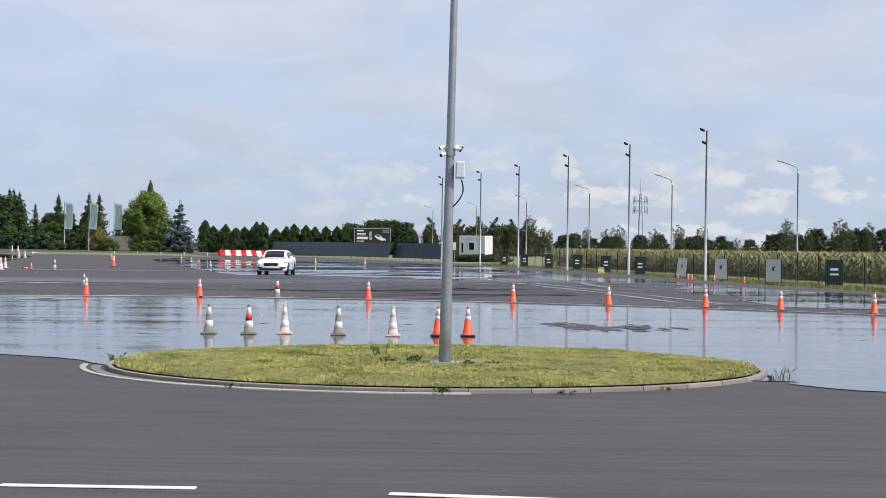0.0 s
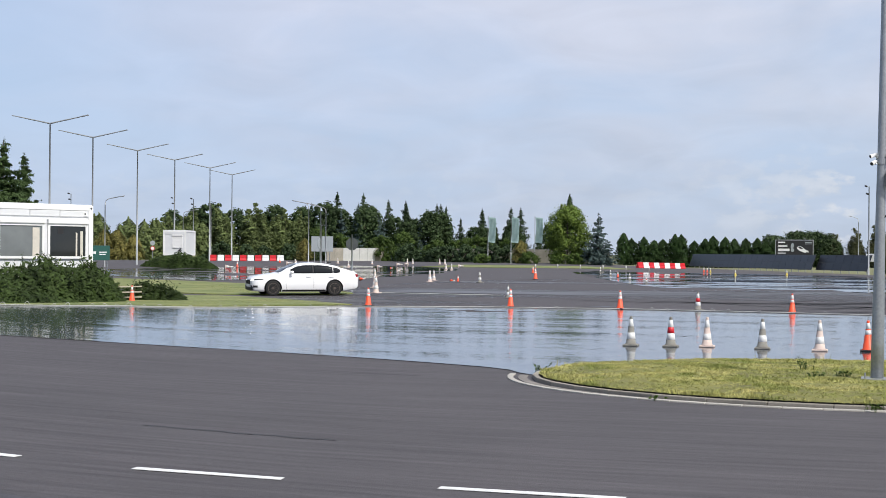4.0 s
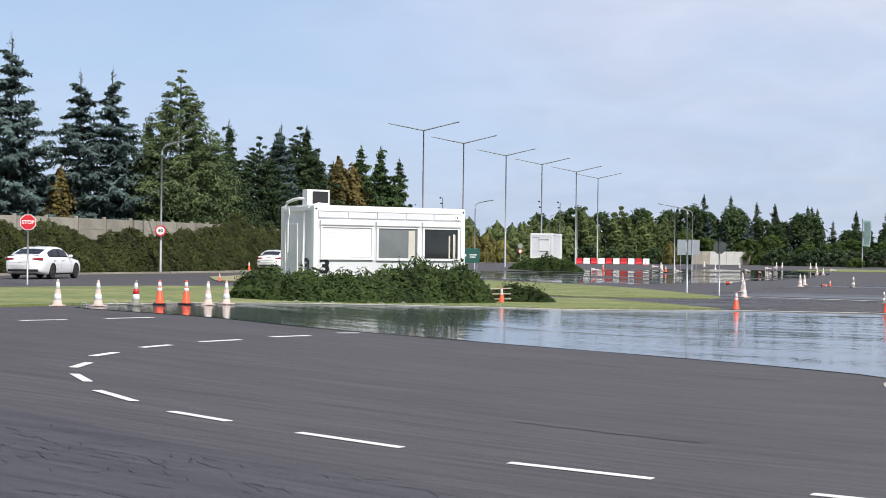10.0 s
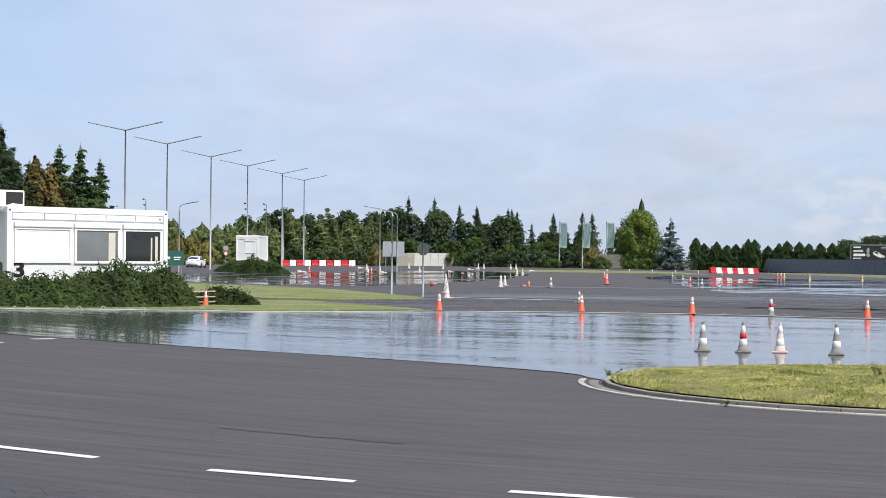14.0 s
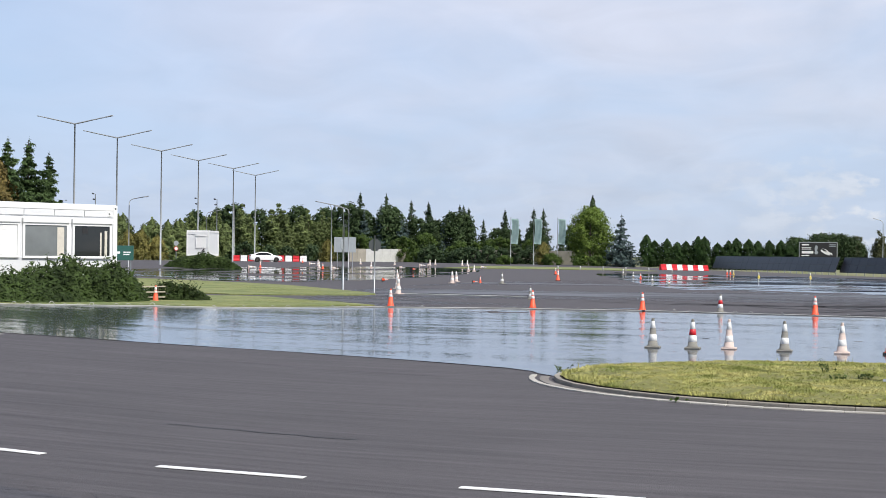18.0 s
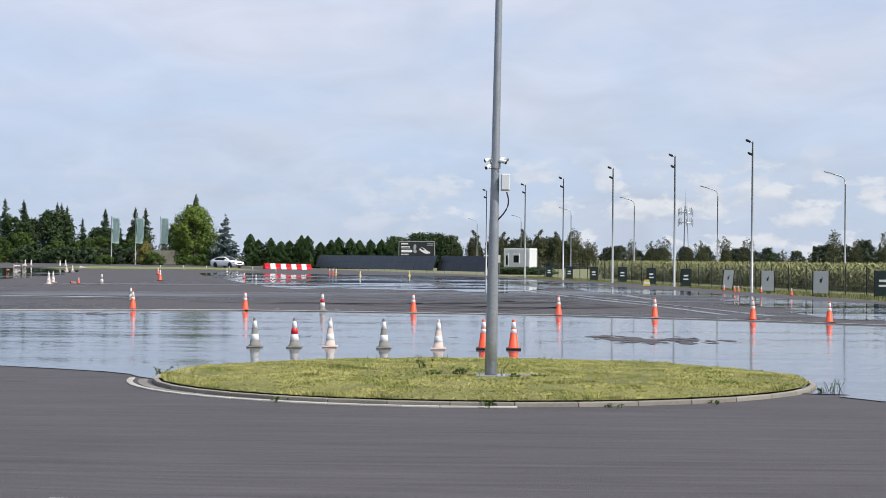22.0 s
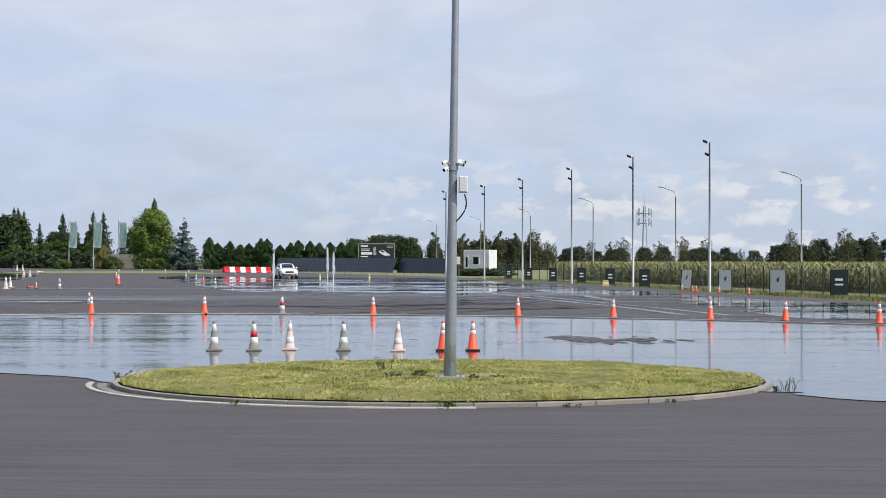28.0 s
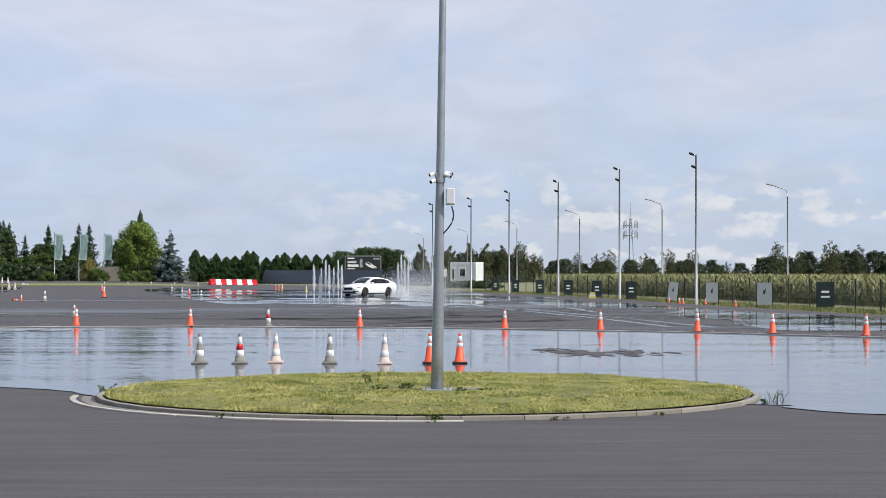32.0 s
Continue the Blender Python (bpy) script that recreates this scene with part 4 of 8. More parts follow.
def flag_pole(x, y):
    root = empty("flag_pole", pose(x, y, ground_z(x, y) - 0.1), "white flag pole with a tall pale green banner", "flag", "row of flags")
    bm = bmesh.new()
    tube(bm, [(0, 0, 0), (0, 0, 6.9)], 0.06, 10, 0.035)
    part("pole", bm, POSTGREY, root, smooth_faces=True)
    bm = bmesh.new()
    grid = [[bm.verts.new((0.06 + 1.05 * u / 6 + 0.1 * math.sin(w / 3), 0.12 * math.sin(u * 1.4 + w * 0.5) * u / 6, 6.7 - 3.6 * w / 12 - 0.1 * (u / 6) ** 2)) for u in range(7)] for w in range(13)]
    for a, b in zip(grid, grid[1:]):
        for k in range(6):
            bm.faces.new((a[k], a[k + 1], b[k + 1], b[k]))
    bmesh.ops.solidify(bm, geom=bm.faces[:], thickness=0.01)
    part("banner", bm, FLAG, root, "pale green banner cloth", True)
    return root


first = flag_pole(-52.1, 205)
for x, y in [(-48.8, 205.4), (-45.4, 205.8)]:
    copy_thing(first, pose(x, y, ground_z(x, y) - 0.1))


# ---- signs ----
def text_mesh(name, words, size, mat, parent, m, extrude=0.004):
    cu = bpy.data.curves.new(name, "FONT")
    cu.body, cu.size, cu.align_x, cu.align_y, cu.extrude, cu.offset = words, size, "CENTER", "CENTER", extrude, size * 0.03
    ob = new(name, cu)
    dg = bpy.context.evaluated_depsgraph_get()
    me = bpy.data.meshes.new_from_object(ob.evaluated_get(dg))
    bpy.data.objects.remove(ob)
    me.materials.clear()
    me.materials.append(mat)
    o = new(name, me)
    o.parent = parent
    o.matrix_basis = m
    return o


def disc(bm, r, y, n=32, turn=0.0, t=0.012, m=None):
    """A flat disc or polygon that faces -y."""
    a = [bm.verts.new((r * math.cos(2 * math.pi * (k + turn) / n), y, r * math.sin(2 * math.pi * (k + turn) / n))) for k in range(n)]
    b = [bm.verts.new((v.co.x, y + t, v.co.z)) for v in a]
    bm.faces.new(a)
    bm.faces.new(b[::-1])
    for k in range(n):
        bm.faces.new((a[k], b[k], b[(k + 1) % n], a[(k + 1) % n]))
    if m is not None:
        bmesh.ops.transform(bm, matrix=m, verts=a + b)


def facing(x, y):
    """The turn about z by which a thing at (x, y) that faces -y looks at the start of the walk."""
    return math.degrees(math.atan2(-x, y))


def stop_sign(x, y, back=False):
    rz = facing(x, y) + (180 if back else 0)
    root = empty("stop_sign", pose(x, y, ground_z(x, y) - 0.1, 0, 0, rz), "grey back of an octagonal road sign on a steel post" if back else "red octagonal stop sign on a steel post", "road sign")
    h = 2.36
    bm = bmesh.new()
    tube(bm, [(0, 0.03, 0), (0, 0.03, h + 0.45)], 0.035, 10)
    part("post", bm, GALV, root, smooth_faces=True)
    bm = bmesh.new()
    k = 0.75 if back else 0.74
    disc(bm, 0.41 * k, -0.02, 8, 0.5, 0.02)
    ob = part("rim", bm, WHITE if not back else DARKGREY, root, "" if back else "white octagonal rim")
    ob.location.z = h
    bm = bmesh.new()
    disc(bm, 0.375 * k, -0.026, 8, 0.5, 0.005)
    ob = part("face", bm, RED if not back else RED, root, "red face")
    ob.location.z = h
    text_mesh("lettering", "STOP", 0.25 * k, WHITE, root, pose(0, -0.03, h, 90, 0, 0))


stop_sign(-39.7, 38.2)
stop_sign(-23.2, 65.2, True)


def round_sign(x, y, h, words):
    root = empty("speed_limit_sign", pose(x, y, ground_z(x, y), 0, 0, facing(x, y)), "round white speed limit sign with red ring", "road sign")
    bm = bmesh.new()
    disc(bm, 0.315, -0.14, 36)
    part("ring", bm, RED, root, "red ring").location.z = h
    bm = bmesh.new()
    disc(bm, 0.235, -0.146, 36, 0, 0.005)
    part("face", bm, WHITE, root, "white face").location.z = h
    bm = bmesh.new()
    box(bm, 0, -0.06, h, 0.05, 0.16, 0.05, 0.004)
    part("bracket", bm, GALV, root)
    if words:
        text_mesh("lettering", words, 0.26, BLACKP, root, pose(0, -0.15, h, 90, 0, 0))
    return root


round_sign(-56.25, 64.4, 2.42, "50")


# ---- containers ----
def container(name, p, q, depth, h, z, number, windows, label):
    """A steel site container: front face from p to q, depth going back; number painted low on the front."""
    p, q = Vector(p), Vector(q)
    d = q - p
    n = d.length
    root = empty(name, Matrix.Translation((p.x, p.y, z)) @ Matrix.Rotation(math.atan2(d.y, d.x), 4, "Z"), label, "site container")
    e = 0.17
    bm = bmesh.new()
    box(bm, n / 2, depth / 2, h / 2, n - 0.1, depth - 0.1, h - 0.08, 0.01)
    part("wall_panel", bm, OFFWHITE, root, "light grey wall panels")
    for cx in (e / 2, n - e / 2):
        for cy in (e / 2, depth - e / 2):
            bm = bmesh.new()
            box(bm, cx, cy, h / 2, e, e, h, 0.02)
            part("corner_post", bm, WHITE, root)
    for cy in (e / 2, depth - e / 2):
        for cz in (0.09, h - 0.09):
            bm = bmesh.new()
            box(bm, n / 2, cy, cz, n - 2 * e, e, 0.18, 0.02)
            part("rail", bm, WHITE, root)
    for cx in (e / 2, n - e / 2):
        for cz in (0.09, h - 0.09):
            bm = bmesh.new()
            box(bm, cx, depth / 2, cz, e, depth - 2 * e, 0.18, 0.02)
            part("rail", bm, WHITE, root)
    bm = bmesh.new()
    box(bm, n / 2, depth / 2, h + 0.012, n - 0.06, depth - 0.06, 0.03, 0.008)
    part("roof", bm, OFFWHITE, root)
    k = 5
    for i in range(k):
        w = (n - 2 * e) / k
        bm = bmesh.new()
        box(bm, e + w * (i + 0.5), 0.03, h - 0.29, w - 0.02, 0.05, 0.20, 0.008)
        part("panel", bm, OFFWHITE, root)
    for x0, x1, z0, z1, shut in windows:
        bm = bmesh.new()
        for cx, cz, sx, sz in (((x0 + x1) / 2, z0 + 0.04, x1 - x0, 0.08), ((x0 + x1) / 2, z1 - 0.04, x1 - x0, 0.08), (x0 + 0.04, (z0 + z1) / 2, 0.08, z1 - z0 - 0.16), (x1 - 0.04, (z0 + z1) / 2, 0.08, z1 - z0 - 0.16)):
            box(bm, cx, 0.015, cz, sx, 0.07, sz, 0.006)
        win = part("window", bm, WHITE, root, "white window frame")
        bm = bmesh.new()
        box(bm, (x0 + x1) / 2, 0.0, z1 + 0.08, x1 - x0 + 0.04, 0.13, 0.16, 0.02)
        part("shutter_box", bm, WHITE, win)
        bm = bmesh.new()
        if shut:
            bm.free()
            for s in range(18):
                zz = z0 + 0.09 + (z1 - z0 - 0.18) * (s + 0.5) / 18
                bm = bmesh.new()
                box(bm, (x0 + x1) / 2, 0.02, zz, x1 - x0 - 0.17, 0.02, (z1 - z0 - 0.18) / 18 - 0.003)
                part("shutter_slat", bm, WHITE, win)
        else:
            pale = x0 < 3 and bool(number)
            box(bm, (x0 + x1) / 2, 0.02, (z0 + z1) / 2, x1 - x0 - 0.16, 0.015, z1 - z0 - 0.16)
            part("pane", bm, GLASSPALE if pale else GLASS, win, "glass with a pale reflection put into its colour" if pale else "dark reflecting glass")
            for cx, w, hh, mt in ([(x1 - 0.30, 0.26, 0.95, CURTAIN)] if pale else [(x1 - 0.22, 0.10, 0.85, CURTAIN), (x1 - 0.42, 0.06, 0.8, CURTAIN), (x0 + 0.5, 0.22, 0.2, DARK)]):
                if n < 4:
                    break
                bm = bmesh.new()
                box(bm, cx, 0.010, z0 + 0.09 + hh / 2 if mt is CURTAIN else z1 - 0.24, w, 0.006, hh, 0.002)
                part("curtain" if mt is CURTAIN else "screen", bm, mt, win)
    if number:
        text_mesh("number", number, 0.66, BLACKP, root, pose(0.44 if n > 4 else 1.8, 0.035, 0.68, 90, 0, 0) @ Matrix.Diagonal((1.35, 1, 1, 1)), 0.012)
        text_mesh("number", number, 0.66, BLACKP, root, pose(0.035, 0.56, 0.68, 90, 0, -90) @ Matrix.Diagonal((1.35, 1, 1, 1)), 0.012)
    return root


c3 = container("site_container", (-28.36, 39.96), (-25.6, 45.35), 2.44, 2.72, 0.68, "3",
               [(0.26, 2.30, 0.92, 2.08, True), (2.42, 4.14, 0.90, 2.08, False), (4.28, 5.82, 0.90, 2.08, False)], "white site container with windows, roller shutter and painted number")
for side, (y0, y1) in enumerate([(1.25, 2.1)]):
    bm = bmesh.new()
    box(bm, 0.04, (y0 + y1) / 2, 1.2, 0.03, y1 - y0, 1.8, 0.008)
    part("side_door", bm, OFFWHITE, c3, "white side door")
    for k, (cy, cz, sy, sz) in enumerate([((y0 + y1) / 2, 2.12, y1 - y0 + 0.12, 0.06), (y0 - 0.03, 1.2, 0.06, 1.8), (y1 + 0.03, 1.2, 0.06, 1.8)]):
        bm = bmesh.new()
        box(bm, 0.03, cy, cz, 0.06, sy, sz, 0.006)
        part("door_frame", bm, WHITE, c3)
bm = bmesh.new()
tube(bm, [(0.75, 0.35, 2.78), (0.3, 0.25, 2.80), (0.02, 0.3, 2.70), (-0.07, 0.55, 2.5), (-0.07, 0.6, 0.5)], 0.035, 8)
part("hose", bm, WHITE, c3, "white duct hose", True)


bm = bmesh.new()
box(bm, 5.72, 0.005, 2.43, 0.16, 0.03, 0.16, 0.01)
vent = part("vent", bm, WHITE, c3, "small square wall vent")
bm = bmesh.new()
tube(bm, [(5.72, -0.008, 2.43), (5.72, -0.016, 2.43)], 0.03, 10)
part("vent_hole", bm, DARK, vent)
for cx in (0.085, 6.055 - 0.085):
    for cz in (0.10, 2.62):
        bm = bmesh.new()
        tube(bm, [(cx, 0.01, cz), (cx, -0.004, cz)], 0.035, 10)
        part("corner_casting_hole", bm, DARK, c3)


def air_unit():
    m = c3.matrix_basis
    root = empty("air_conditioner", m @ Matrix.Translation((0.55, 0.9, 2.745)), "white air conditioning unit on the container roof", "air conditioner")
    bm = bmesh.new()
    box(bm, 0, 0, 0.27, 0.86, 0.36, 0.54, 0.02)
    part("casing", bm, WHITE, root)
    bm = bmesh.new()
    box(bm, 0.07, -0.185, 0.27, 0.60, 0.01, 0.42, 0.01)
    part("grille", bm, DARK, root, "black square fan grille")
    bm = bmesh.new()
    tube(bm, [(-0.40, 0.05, 0.22), (-0.50, 0.25, 0.24), (-0.56, 0.6, 0.20), (-0.60, 0.95, 0.12), (-0.62, 1.02, 0.0), (-0.61, 1.03, -0.1)], 0.05, 10)
    part("pipe", bm, WHITE, root, "white bent pipe over the roof edge")
    bm = bmesh.new()
    tube(bm, [(-0.60, 0.85, -0.06), (-0.59, 0.80, -0.3), (-0.59, 0.90, -0.5), (-0.59, 0.92, -1.9)], 0.025, 8)
    part("drain_pipe", bm, WHITE, root)


air_unit()
container("site_container", (-72.1, 142.8), (-69.75, 143.45), 5.9, 2.7, 1.42, "2", [(1.0, 2.1, 0.8, 2.1, True)], "white site container with a painted number among bushes")
for fx in (0.3, 3.0, 5.7):
    for fy in (0.3, 2.1):
        q = c3.matrix_basis @ Vector((fx, fy, 0))
        g = ground_z(q.x, q.y)
        bm = bmesh.new()
        box(bm, q.x, q.y, (q.z + g) / 2 - 0.03, 0.4, 0.4, q.z - g + 0.07, 0.01)
        tagged(part("footing_block", bm, CONCRETE), "grey concrete block under the container", "footing", "footings of the container", "structure")
bm = bmesh.new()
box(bm, -70.9, 146, 0.6, 2.0, 5.0, 1.60, 0.3, Matrix.Translation((-70.9, 146, 0)) @ Matrix.Rotation(0.27, 4, "Z") @ Matrix.Translation((70.9, -146, 0)))
tagged(part("mound", bm, FIELD), "low earth mound under a container", "mound", kind="structure")
container("site_container", (2.6, 186.0), (5.8, 184.5), 2.44, 3.0, 0.0, "", [(1.25, 2.15, 1.15, 2.2, False), (0.2, 0.65, 0.8, 2.2, False)], "small white site container behind the panels")


# ---- barriers ----
def barrier_row(p, q, n, h, label, fill=0.97):
    """Plastic barriers end to end, red and white by turns."""
    p, q = Vector((*p, 0)), Vector((*q, 0))
    d = (q - p) / n
    ang = math.atan2(d.y, d.x)
    made = {}
    for i in range(n):
        c = p + d * (i + 0.5)
        m = Matrix.Translation((c.x, c.y, ground_z(c.x, c.y))) @ Matrix.Rotation(ang, 4, "Z")
        mat = RED if i % 2 == 0 else WHITE
        if mat.name in made:
            copy_thing(made[mat.name], m)
            continue
        root = empty("water_barrier", m, ("red" if mat is RED else "white") + " plastic water-filled road barrier", "barrier", label)
        bm = bmesh.new()
        w = d.length * fill / 2
        prof = [(-0.24, 0), (-0.24, 0.16 * h), (-0.13, 0.42 * h), (-0.10, h), (0.10, h), (0.13, 0.42 * h), (0.24, 0.16 * h), (0.24, 0)]
        a, b = [bm.verts.new((-w, y, z)) for y, z in prof], [bm.verts.new((w, y, z)) for y, z in prof]
        for k in range(8):
            bm.faces.new((a[k], a[(k + 1) % 8], b[(k + 1) % 8], b[k]))
        bm.faces.new(a[::-1])
        bm.faces.new(b)
        bmesh.ops.bevel(bm, geom=bm.edges[:], offset=0.02, segments=1, affect="EDGES")
        part("shell", bm, mat, root)
        bm = bmesh.new()
        box(bm, 0, -0.135, 0.62 * h, w * 0.9, 0.03, 0.18 * h, 0.01)
        part("recess", bm, mat, root)
        made[mat.name] = root


barrier_row((-92.6, 198.4), (-82.6, 202.8), 10, 0.88, "barriers in the far corner", 0.86)
barrier_row((-27.9, 187), (-23.0, 196), 9, 0.74, "barriers beside the solar panels")


# ---- solar panels and billboard ----
def solar_row(p, q, n, h=1.9):
    p, q = Vector((*p, 0)), Vector((*q, 0))
    d = q - p
    ang = math.atan2(d.y, d.x)
    root = empty("solar_array", Matrix.Translation((p.x, p.y, ground_z(p.x, p.y))) @ Matrix.Rotation(ang, 4, "Z"), "long row of dark tilted solar panels on posts", "solar panels")
    w = d.length / n
    end = ground_z(q.x, q.y) - ground_z(p.x, p.y)
    for i in range(n):
        for j in range(2):
            bm = bmesh.new()
            box(bm, 0, 0, 0, w - 0.03, 0.05, h / 2 - 0.02, 0.008)
            ob = part("panel", bm, PANEL, root)
            f = (i + 0.5) / n
            ob.matrix_basis = pose(w * (i + 0.5), 0.20 + 0.34 * j, end * f + 0.22 + h / 4 * 0.93 + j * h / 2 * 0.93, -20, 0, 0)
        bm = bmesh.new()
        tube(bm, [(w * (i + 0.5), 0.6, end * (i + 0.5) / n - 0.1), (w * (i + 0.5), 0.6, end * (i + 0.5) / n + 1.3)], 0.05, 6)
        part("post", bm, GALV, root)
    return root


solar_row((-25.1, 219.5), (-6.1, 176), 22)
solar_row((-5.6, 176.4), (0.1, 165), 6)


def end_board():
    root = empty("white_board", pose(1.0, 166.3, ground_z(1.0, 166.3), 0, 0, -10), "plain white board on posts beside the solar panels", "board")
    bm = bmesh.new()
    box(bm, 0, 0, 1.7, 1.9, 0.06, 0.85, 0.015)
    part("board", bm, WHITE, root)
    for x in (-0.8, 0.8):
        bm = bmesh.new()
        tube(bm, [(x, 0.06, -0.1), (x, 0.06, 2.0)], 0.04, 6)
        part("post", bm, GALV, root)


end_board()


def billboard():
    root = empty("billboard", pose(-9.7, 214.8, 0.32, 0, 0, 2), "black advertising billboard with white lettering bars and a white car picture", "billboard")
    bm = bmesh.new()
    box(bm, 0, 0, 2.65, 5.3, 0.12, 2.35, 0.02)
    part("frame", bm, POSTGREY, root)
    bm = bmesh.new()
    box(bm, 0, -0.07, 2.65, 5.1, 0.03, 2.15, 0.0)
    part("poster", bm, DARK, root, "black poster")
    for x, z, w, h in [(-1.75, 3.45, 1.0, 0.20), (-1.6, 3.02, 1.3, 0.10), (-1.6, 2.83, 1.3, 0.10), (-1.45, 2.38, 1.6, 0.36), (-1.75, 1.92, 1.1, 0.12), (1.95, 3.45, 0.95, 0.12), (1.95, 3.24, 0.95, 0.08)]:
        bm = bmesh.new()
        box(bm, x, -0.09, z, w, 0.01, h)
        part("lettering_bar", bm, WHITE if x < 0 else SIGNGREY, root)
    # the pictured white car, tilted, with its dark glass, and a pale shape beside it
    for x, z, w, h, r, mt in [(1.15, 2.35, 1.75, 0.50, 24, WHITE), (0.95, 2.62, 1.0, 0.42, 24, WHITE), (0.85, 2.68, 0.7, 0.24, 24, DARK), (1.75, 2.12, 0.42, 0.42, 0, WHITE), (1.72, 1.98, 0.26, 0.26, 0, DARK),
                             (-0.28, 2.95, 0.42, 0.85, 8, SIGNGREY), (-0.25, 2.35, 0.5, 0.5, 0, SIGNGREY)]:
        bm = bmesh.new()
        disc(bm, 0.5, 0, 18, 0, 0.01)
        bmesh.ops.scale(bm, vec=(w, 1, h), verts=bm.verts[:])
        ob = part("picture", bm, mt, root)
        ob.matrix_basis = pose(x, -0.1 if mt is not DARK else -0.106, z, 0, r, 0)
    for x in (-2.2, 2.2):
        bm = bmesh.new()
        tube(bm, [(x, 0.1, -0.6), (x, 0.1, 2.2)], 0.09, 8)
        part("post", bm, POSTGREY, root)
    for x in (-2, 1.6):
        bm = bmesh.new()
        tube(bm, [(x, 0, 3.8), (x - 0.3, -0.9, 4.15)], 0.03, 6)
        part("lamp_arm", bm, POSTGREY, root)


billboard()


# ---- fence with boards ----
def fence():
    root = empty("fence", pose(0, 0, 0), "dark wire mesh fence with steel posts", "fence", kind="structure")
    a, b = Vector((5.5, 147, 0)), Vector((34, 15, 0))
    d = b - a
    n = int(d.length / 2.5)
    bm = bmesh.new()
    tube(bm, [(0, 0, -0.15), (0, 0, 1.48)], 0.035, 6)
    post = part("post", bm, DARK, root)
    for i in range(n + 1):
        p = a + d * i / n
        ob = post if i == 0 else new("post", post.data)
        ob.parent = root
        ob.location = (p.x, p.y, ground_z(p.x, p.y))
    bm = bmesh.new()
    for i in range(n):
        p, q = a + d * i / n, a + d * (i + 1) / n
        for k in range(8):
            z = 0.10 + k * 0.18
            u, v = p + Vector((0, 0, z + ground_z(p.x, p.y))), q + Vector((0, 0, z + ground_z(q.x, q.y)))
            tube(bm, [u, v], 0.0025, 3, cap=False)
        for k in range(12):
            u = p + (q - p) * (k + 0.5) / 12
            g = ground_z(u.x, u.y)
            tube(bm, [u + Vector((0, 0, g + 0.05)), u + Vector((0, 0, g + 1.40))], 0.002, 3, cap=False)
    part("mesh", bm, POSTGREY, root, "thin grey wire mesh", kind="stuff")


fence()


def board(x, y, w, h, mat, bars, tilt=0):
    root = empty("fence_board", pose(x, y, ground_z(x, y), 0, tilt, facing(x, y)), ("dark green" if mat is SIGNGREEN else "grey") + " advertising board standing by the fence", "sign board", "boards along the fence")
    bm = bmesh.new()
    box(bm, 0, 0, h / 2 + 0.06, w, 0.05, h, 0.012)
    part("board", bm, mat, root)
    for sx in (-1, 1):
        bm = bmesh.new()
        box(bm, sx * (w / 2 + 0.03), 0.02, h / 2, 0.05, 0.06, h + 0.12, 0.008)
        part("post", bm, DARK, root)
    for bx, bz, bw, bh in bars:
        bm = bmesh.new()
        box(bm, bx * w, -0.03, bz * h, bw * w, 0.012, bh * h, 0.0)
        part("lettering_bar" if mat is SIGNGREEN else "emblem", bm, WHITE if mat is SIGNGREEN else DARK, root)


GB = [(0, 0.66, 0.5, 0.09), (0, 0.46, 0.55, 0.07)]
EB = [(0, 0.62, 0.14, 0.16), (0.08, 0.72, 0.05, 0.12)]
for x, y, w, h, mat, tilt in [(20.9, 77.7, 0.80, 1.32, SIGNGREEN, 0), (18.9, 83.1, 0.82, 1.25, SIGNGREY, 0), (17.1, 89.2, 0.72, 1.2, SIGNGREY, 0), (15.8, 96, 0.62, 1.18, SIGNGREY, 6),
                              (13.9, 101.5, 0.62, 1.2, SIGNGREEN, 0), (12.5, 110, 0.6, 1.2, SIGNGREEN, 0), (11.2, 119, 0.6, 1.2, SIGNGREEN, 0), (9.5, 127, 0.58, 1.15, SIGNGREEN, 0), (7.9, 135.6, 0.55, 1.1, SIGNGREEN, 0), (6.4, 143.5, 0.55, 1.1, SIGNGREEN, 0)]:
    board(x * 0.95, y * 0.95, w * 0.95, h * 0.95, mat, GB if mat is SIGNGREEN else EB, tilt)


